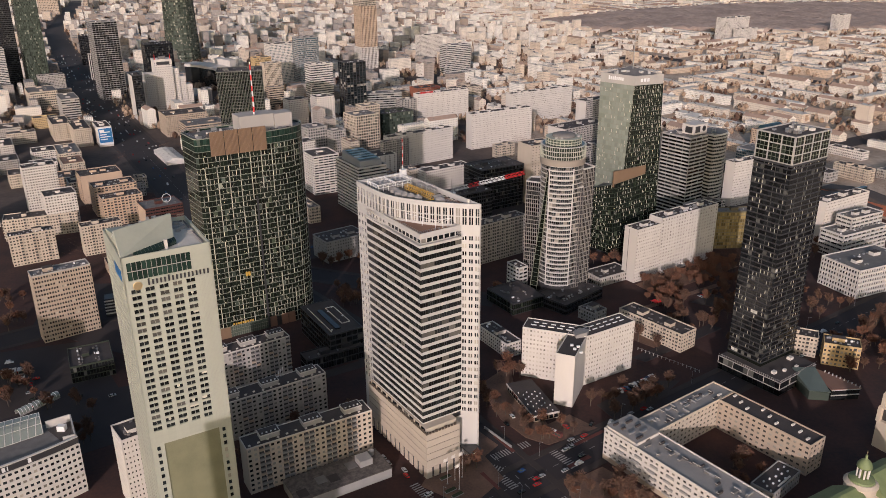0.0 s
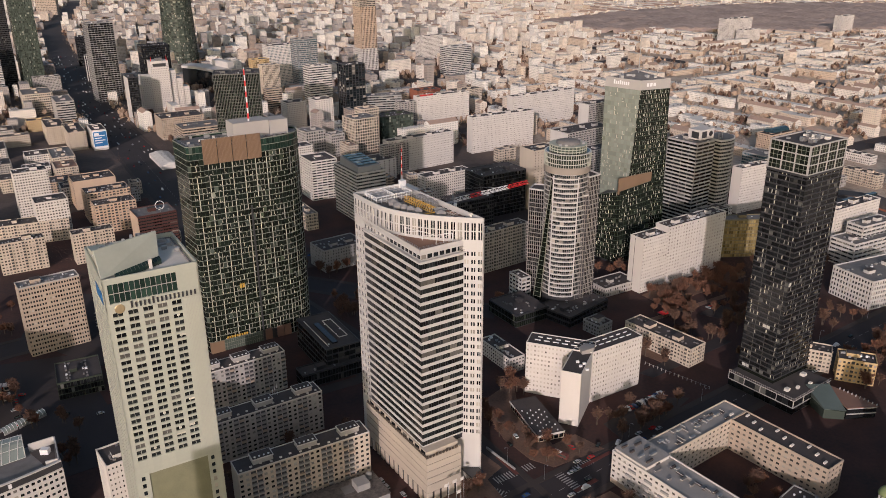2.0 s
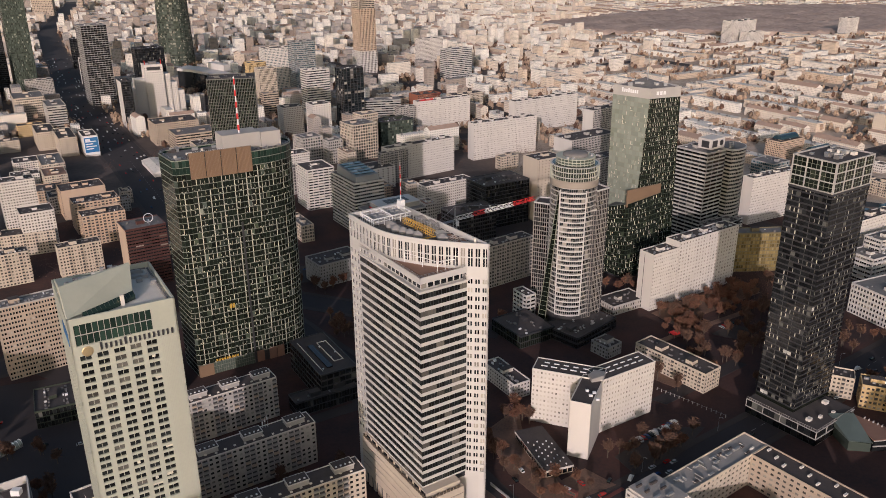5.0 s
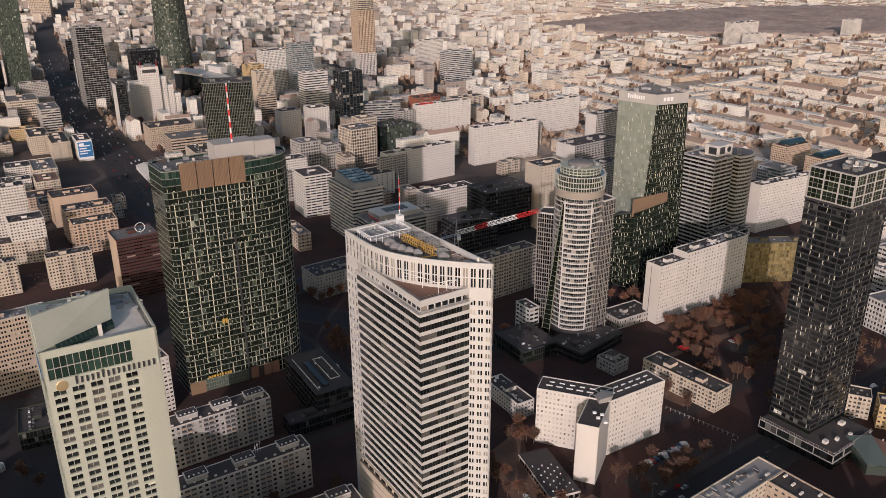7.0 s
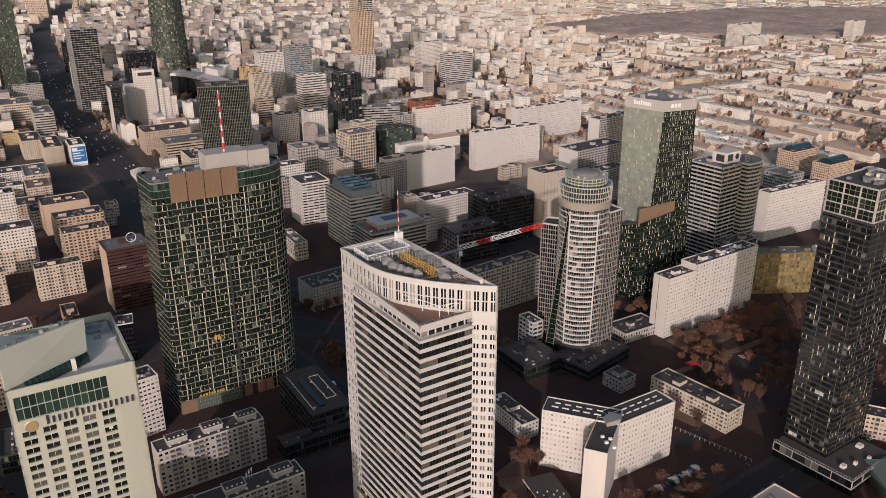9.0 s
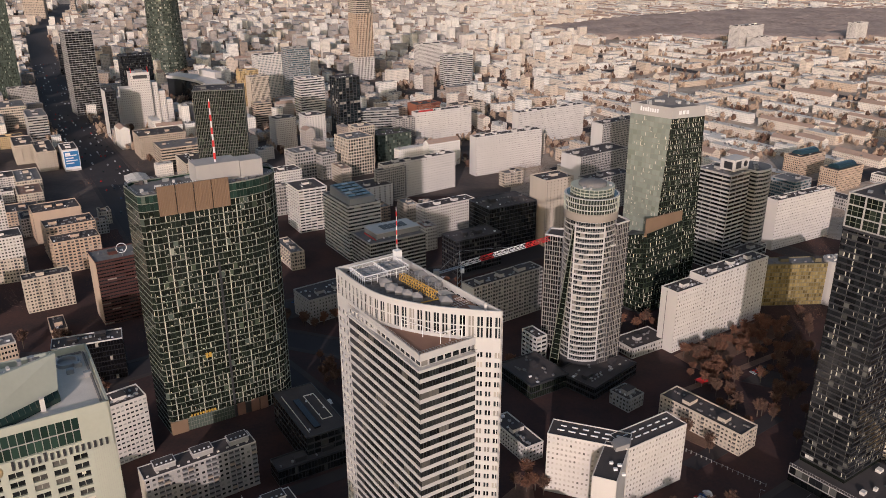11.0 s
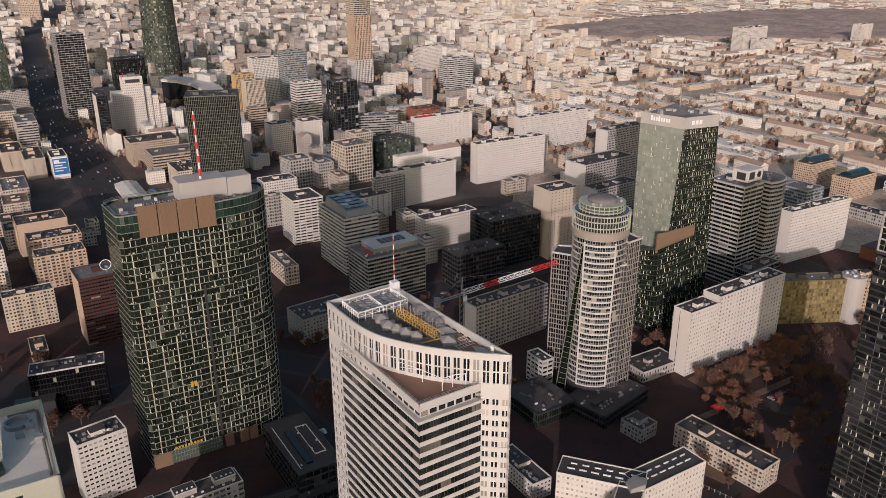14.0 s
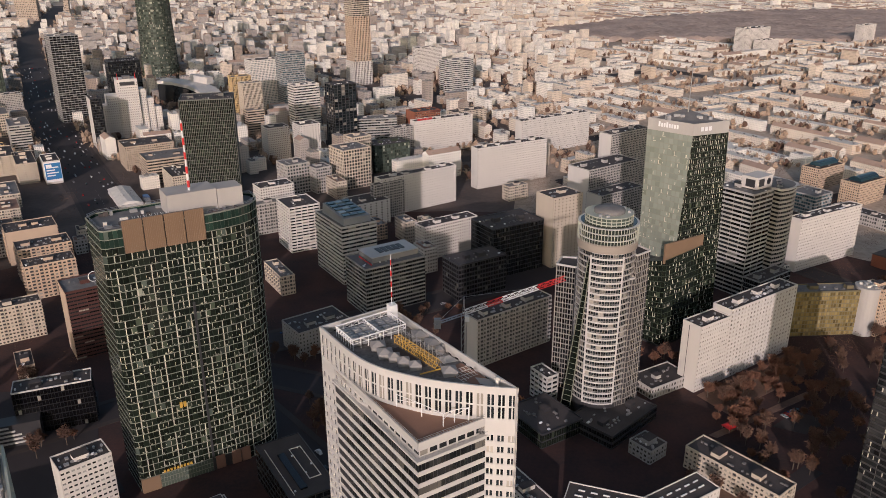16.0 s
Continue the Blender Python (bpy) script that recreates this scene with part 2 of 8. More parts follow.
def thing(name, x, y, ang, label, category, group="", z=0.0, kind=""):
    ob = new(name)
    ob.empty_display_size = 2.0
    ob.matrix_world = pose(x, y, z, 0, 0, ang)
    return tagged(ob, label, category, group, kind)


def box_part(name, material, parent, fr, x0, y0, z0, x1, y1, z1, label=""):
    """One box as an object of its own; alike boxes share their mesh."""
    key = (name, material, round(x1 - x0, 3), round(y1 - y0, 3), round(z1 - z0, 3))
    if key not in CACHE:
        b = Bag()
        b.box(0, 0, 0, *key[2:])
        CACHE[key] = mesh_of(name, b.v, b.f, material)
    ob = new(name, CACHE[key])
    ob.parent = parent
    ox, oy, c, s = fr or (0, 0, 1, 0)
    ob.matrix_local = Matrix.Translation((ox + c * x0 - s * y0, oy + s * x0 + c * y0, z0)) @ Matrix.Rotation(math.atan2(s, c), 4, "Z")
    if label:
        ob["label"] = label
    return ob


def along(p, q):
    """The frame of a wall that runs from p to q, with its outside to the right."""
    L = math.hypot(q[0] - p[0], q[1] - p[1])
    return (p[0], p[1], (q[0] - p[0]) / L, (q[1] - p[1]) / L), L


def wall_grid(fr, L, z0, z1, floor, bay, wf, hf, wall, glass, bags, fine=None, dep=0.3, sill=0.5, mull=0, edge=None, frame_mat=None, mw=0.06, balc=0):
    """A facade: floor bands and piers stand proud of recessed panes. fine: the parent under which bands, piers and panes are objects
    of their own; otherwise they are gathered in bags by material. sill: share of the solid height that lies below the pane."""
    nf, nb = max(1, round((z1 - z0) / floor)), max(1, round((L - 2 * (edge or 0)) / bay))
    fh, bw, e = (z1 - z0) / nf, (L - 2 * (edge or 0)) / nb, edge or 0
    solid, gap = fh * (1 - hf), bw * (1 - wf)

    def put(name, mat, *box):
        if fine is not None:
            box_part(name, mat, fine, fr, *box)
        else:
            bags.setdefault(mat, Bag()).box(*box, fr=fr)

    zs = [(z0, z0 + solid * sill)] + [(z0 + i * fh - solid * (1 - sill), z0 + i * fh + solid * sill) for i in range(1, nf)] + [(z1 - solid * (1 - sill), z1)]
    for a, b in zs:
        if b - a > 0.02:
            put("spandrel", wall, 0, 0, a, L, dep, b)
    if gap > 0.05 or e > 0.05:
        for j in range(nb + 1):
            a, b = e + j * bw - gap / 2, e + j * bw + gap / 2
            a, b = (0, b) if j == 0 else ((a, L) if j == nb else (a, b))
            if b - a > 0.03:
                put("pier", wall, a, 0.03, z0, b, dep, z1)
    for i in range(nf):
        for j in range(nb):
            x0, x1 = e + j * bw + gap / 2, e + (j + 1) * bw - gap / 2
            a, b = z0 + i * fh + solid * sill, z0 + (i + 1) * fh - solid * (1 - sill)
            put("window", glass, x0, dep - 0.08, a, x1, dep + 0.04, b)
            if b - a > 6:
                bags.setdefault(frame_mat or wall, Bag()).box(x0, dep - 0.16, (a + b) / 2 - 0.25, x1, dep - 0.07, (a + b) / 2 + 0.25, fr=fr)
            for k in range(1, mull + 1):
                x = x0 + (x1 - x0) * k / (mull + 1)
                bags.setdefault(frame_mat or wall, Bag()).box(x - mw, dep - 0.16, a, x + mw, dep - 0.07, b, fr=fr)
            if balc and i and (j % balc) == balc - 1:
                bags.setdefault(wall, Bag()).box(x0 - 0.3, -1.0, z0 + i * fh, x1 + 0.3, -0.02, z0 + i * fh + 1.0, fr=fr)
                # thin dark sheet stands in for the shade of a recessed balcony
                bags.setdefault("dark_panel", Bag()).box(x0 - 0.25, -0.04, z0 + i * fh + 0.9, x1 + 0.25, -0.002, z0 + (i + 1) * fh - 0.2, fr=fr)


RECT = {"front": lambda w, d: ((0, 0), (w, 0)), "right": lambda w, d: ((w, 0), (w, d)), "back": lambda w, d: ((w, d), (0, d)), "left": lambda w, d: ((0, d), (0, 0))}


def roof_units(bags, w, d, h, n, rnd, mat="roof_grey", size=(0.6, 1.9), tall=(0.4, 1.3)):
    """Vents, hatches and boxes in loose rows along the longer side of a flat roof."""
    m = n * 3
    for k in range(m):
        a, b, t = rnd.uniform(*size), rnd.uniform(*size), rnd.uniform(*tall)
        u, v = (k + rnd.uniform(0.1, 0.6)) / m, rnd.choice((0.2, 0.28, 0.62, 0.7))
        u, v = (u, v) if w > d else (v, u)
        x, y = 0.8 + u * max(0.2, w - a - 1.6), 0.8 + v * max(0.2, d - b - 1.6)
        bags.setdefault("white_paint" if rnd.random() < 0.12 else mat, Bag()).box(x, y, h, x + a, y + b, h + t)


def block(name, label, category, x, y, ang, w, d, h, style, fine=(), blank=(), units=4, group="", parapet=0.9, z0=0.0, seed=0, root=None, base=0.0):
    """A building of four walls on the corner (x, y): each wall is a grid of windows, or blank; a flat roof with parapet and units."""
    rnd = random.Random(seed or int(abs(x * 7 + y * 13)))
    ob = root or thing(name, x, y, ang, label, category, group)
    st = dict(floor=3.0, bay=3.2, wf=0.5, hf=0.5, wall="white_render", glass="glass_flat", roof="roof_felt", dep=0.3, sill=0.5, mull=0, edge=0.0, ground=0.0)
    st.update(style)
    bags, dep = {}, st["dep"]
    core = Bag()
    core.box(dep, dep, base, w - dep, d - dep, h - 0.05)
    part("wall", core, st["wall"], ob)
    for side, ends in RECT.items():
        fr, L = along(*ends(w, d))
        if side in blank:
            gb = Bag()
            gb.box(0, 0, base, L, dep, h, fr=fr)
            part("gable", gb, st.get("gable", st["wall"]), ob)
            continue
        if st["ground"]:
            bags.setdefault(st.get("ground_mat", st["wall"]), Bag()).box(0.0, 0.1, base, L, dep, base + st["ground"], fr=fr)
        wall_grid(fr, L, base + st["ground"], h, st["floor"], st["bay"], st["wf"], st["hf"], st["wall"], st["glass"], bags,
                  fine=ob if side in fine else None, dep=dep, sill=st["sill"], mull=st["mull"], edge=st["edge"], frame_mat=st.get("frame"), balc=st.get("balc", 0))
    rb = Bag()
    rb.box(dep, dep, h - 0.05, w - dep, d - dep, h + 0.1)
    part("roof", rb, st["roof"], ob)
    pb = Bag()
    for side, ends in RECT.items():
        fr, L = along(*ends(w, d))
        pb.box(0 if side in ("front", "back") else 0.35, -0.05, h, L if side in ("front", "back") else L - 0.35, 0.35, h + parapet, fr=fr)
    part("parapet", pb, st.get("cap", st["wall"]), ob)
    ub = {}
    roof_units(ub, w, d, h + 0.1, units, rnd, st.get("unit", "roof_grey" if rnd.random() < 0.6 else "galvanised"))
    if units and min(w, d) > 9:
        for k in range(max(1, round(max(w, d) / 26))):
            a, b, t = rnd.uniform(4, 8), rnd.uniform(3.5, 5.5), rnd.uniform(2.2, 3.4)
            u = (k + rnd.uniform(0.2, 0.7)) / max(1, round(max(w, d) / 26))
            x0, y0 = (u * (w - a - 2) + 1, rnd.uniform(0.35, 0.6) * (d - b)) if w > d else (rnd.uniform(0.35, 0.6) * (w - a), u * (d - b - 2) + 1)
            ub.setdefault(st["wall"], Bag()).box(x0, y0, h + 0.1, x0 + a, y0 + b, h + t)
            ub.setdefault("roof_felt", Bag()).box(x0 - 0.2, y0 - 0.2, h + t, x0 + a + 0.2, y0 + b + 0.2, h + t + 0.2)
    for m, b in ub.items():
        part("roof_unit", b, m, ob, kind="stuff" if units > 1 else "")
    for m, b in bags.items():
        glassy = m.startswith("glass")
        part("glazing" if glassy else "facade_grid", b, m, ob, kind="stuff")
    return ob

# ---- ground and streets ----
GRID = 31.0                      # the city's street grid
GU, GV = (math.cos(radians(GRID)), math.sin(radians(GRID))), (-math.sin(radians(GRID)), math.cos(radians(GRID)))


def flat_strip(name, p, q, width, z, material, label, category, kind="structure", thick=0.0):
    (ox, oy, c, s), L = along(p, q)
    b = Bag()
    b.box(0, -width / 2, z - max(thick, 0.3), L, width / 2, z, fr=(ox, oy, c, s))
    ob = new(name, mesh_of(name, b.v, b.f, material))
    return tagged(ob, label, category, kind=kind)


gb = Bag()
gb.lathe([(0.5, -0.05), (560, -0.05), (1500, -0.05), (4000, -0.05), (14000, -0.05)], n=48, cx=0, cy=400)
gb.f = gb.f[:-2]


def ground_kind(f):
    """Soil under the towers, darker town ground to the north-west, elsewhere ground paled to stand for haze."""
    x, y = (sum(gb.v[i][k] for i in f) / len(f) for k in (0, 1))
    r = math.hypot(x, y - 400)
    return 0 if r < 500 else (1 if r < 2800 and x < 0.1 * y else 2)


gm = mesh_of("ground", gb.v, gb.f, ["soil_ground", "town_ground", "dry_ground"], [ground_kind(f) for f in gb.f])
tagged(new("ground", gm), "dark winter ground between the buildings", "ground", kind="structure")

ROADS = [
    ((-30, 290), (420, 610), 20.0), ((95, 250), (-60, 505), 24.0), ((-170, 640), (-408, 1054), 46.0), ((-170, 640), (40, 560), 20.0),
    ((-60, 505), (-170, 640), 24.0), ((-420, 420), (-160, 610), 20.0), ((-170, 640), (330, 930), 26.0), ((330, 930), (900, 1270), 24.0),
    ((330, 930), (-330, 2030), 22.0), ((420, 610), (140, 1080), 18.0), ((-330, 960), (350, 1370), 18.0), ((-560, 1330), (500, 1950), 22.0),
    ((420, 610), (900, 900), 18.0), ((900, 1270), (300, 2270), 24.0), ((-230, 250), (-420, 560), 18.0),
    ((-402, 1043), (-640, 1440), 52.0), ((-634, 1430), (-1230, 2600), 50.0),
]
for k, (p, q, wd) in enumerate(ROADS):
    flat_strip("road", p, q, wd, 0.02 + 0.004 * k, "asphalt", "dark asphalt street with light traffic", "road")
    (ox, oy, c, s), L = along(p, q)
    for side in (-1, 1):
        b = Bag()
        y0 = side * (wd / 2 + 2.2)
        b.box(8, y0 - 2, -0.3, L - 8, y0 + 2, 0.14 + 0.003 * k, fr=(ox, oy, c, s))
        tagged(new("pavement", mesh_of("pavement", b.v, b.f, "paving")), "grey slab pavement with a raised kerb", "pavement", kind="structure")
    if k < 3:
        lb = Bag()
        for i in range(int(L / 9)):
            lb.box(i * 9, -0.12, 0, i * 9 + 4, 0.12, 0.03 + 0.02 + 0.004 * k, fr=(ox, oy, c, s))
        tagged(new("lane_marking", mesh_of("lane_marking", lb.v, lb.f, "worn_line")), "worn white dashed lane line", "road marking", kind="structure")

# crossing stripes round the near junction
jx, jy = 46.0, 341.0
for kx, (dx, dy, rot, n) in enumerate(((-15, 1, 36, 10), (17, 20, 36, 13), (-10, 26, 122, 15), (11, -18, 122, 13), (-58, -8, 36, 9), (-20, 11, 60, 6), (27, 33, 122, 8))):
    b = Bag()
    cr, sr = math.cos(radians(rot)), math.sin(radians(rot))
    for i in range(n):
        b.box(-2.6, (i - n / 2) * 1.7, 0, 2.6, (i - n / 2) * 1.7 + 0.7, 0.075, fr=(jx + dx, jy + dy, cr, sr))
    tagged(new("crosswalk", mesh_of("crosswalk", b.v, b.f, "worn_line")), "white zebra crossing stripes on the asphalt", "crosswalk", kind="structure")

# ---- building styles ----
FLAT = dict(floor=2.8, bay=2.5, wf=0.56, hf=0.48, wall="white_render", glass="glass_flat", roof="roof_felt")
CREAM = dict(FLAT, wall="cream_render", balc=4)
SLAB = dict(FLAT, bay=2.2, hf=0.4, wf=0.5, glass="glass_faint", dep=0.16)
BEIGE = dict(FLAT, wall="beige_render")
PEACH = dict(FLAT, wall="peach_render", balc=2, bay=2.9)
GREYF = dict(FLAT, wall="pale_concrete", balc=2, hf=0.6)
PALE = dict(FLAT, wall="pale_concrete", wf=0.6, hf=0.55)
RIB = dict(floor=3.7, bay=6.0, wf=0.97, hf=0.5, wall="white_panel", glass="glass_dark", roof="roof_grey", mull=2)
OFFICE = dict(floor=3.6, bay=3.0, wf=0.68, hf=0.6, wall="pale_concrete", glass="glass_dark", roof="roof_grey", dep=0.5)
GLASSY = dict(floor=3.6, bay=1.8, wf=0.9, hf=0.82, wall="dark_panel", glass="glass_black", roof="roof_felt", dep=0.15)
TEAL = dict(floor=3.6, bay=2.4, wf=0.85, hf=0.62, wall="grey_concrete", glass="glass_blue", roof="roof_grey", dep=0.2)
STRIPE = dict(floor=3.6, bay=2.2, wf=0.66, hf=0.9, wall="dark_panel", glass="glass_dark", roof="roof_felt", dep=0.4)
WSTRIPE = dict(floor=3.5, bay=2.0, wf=0.5, hf=0.8, wall="white_panel", glass="glass_dark", roof="roof_grey", dep=0.4)

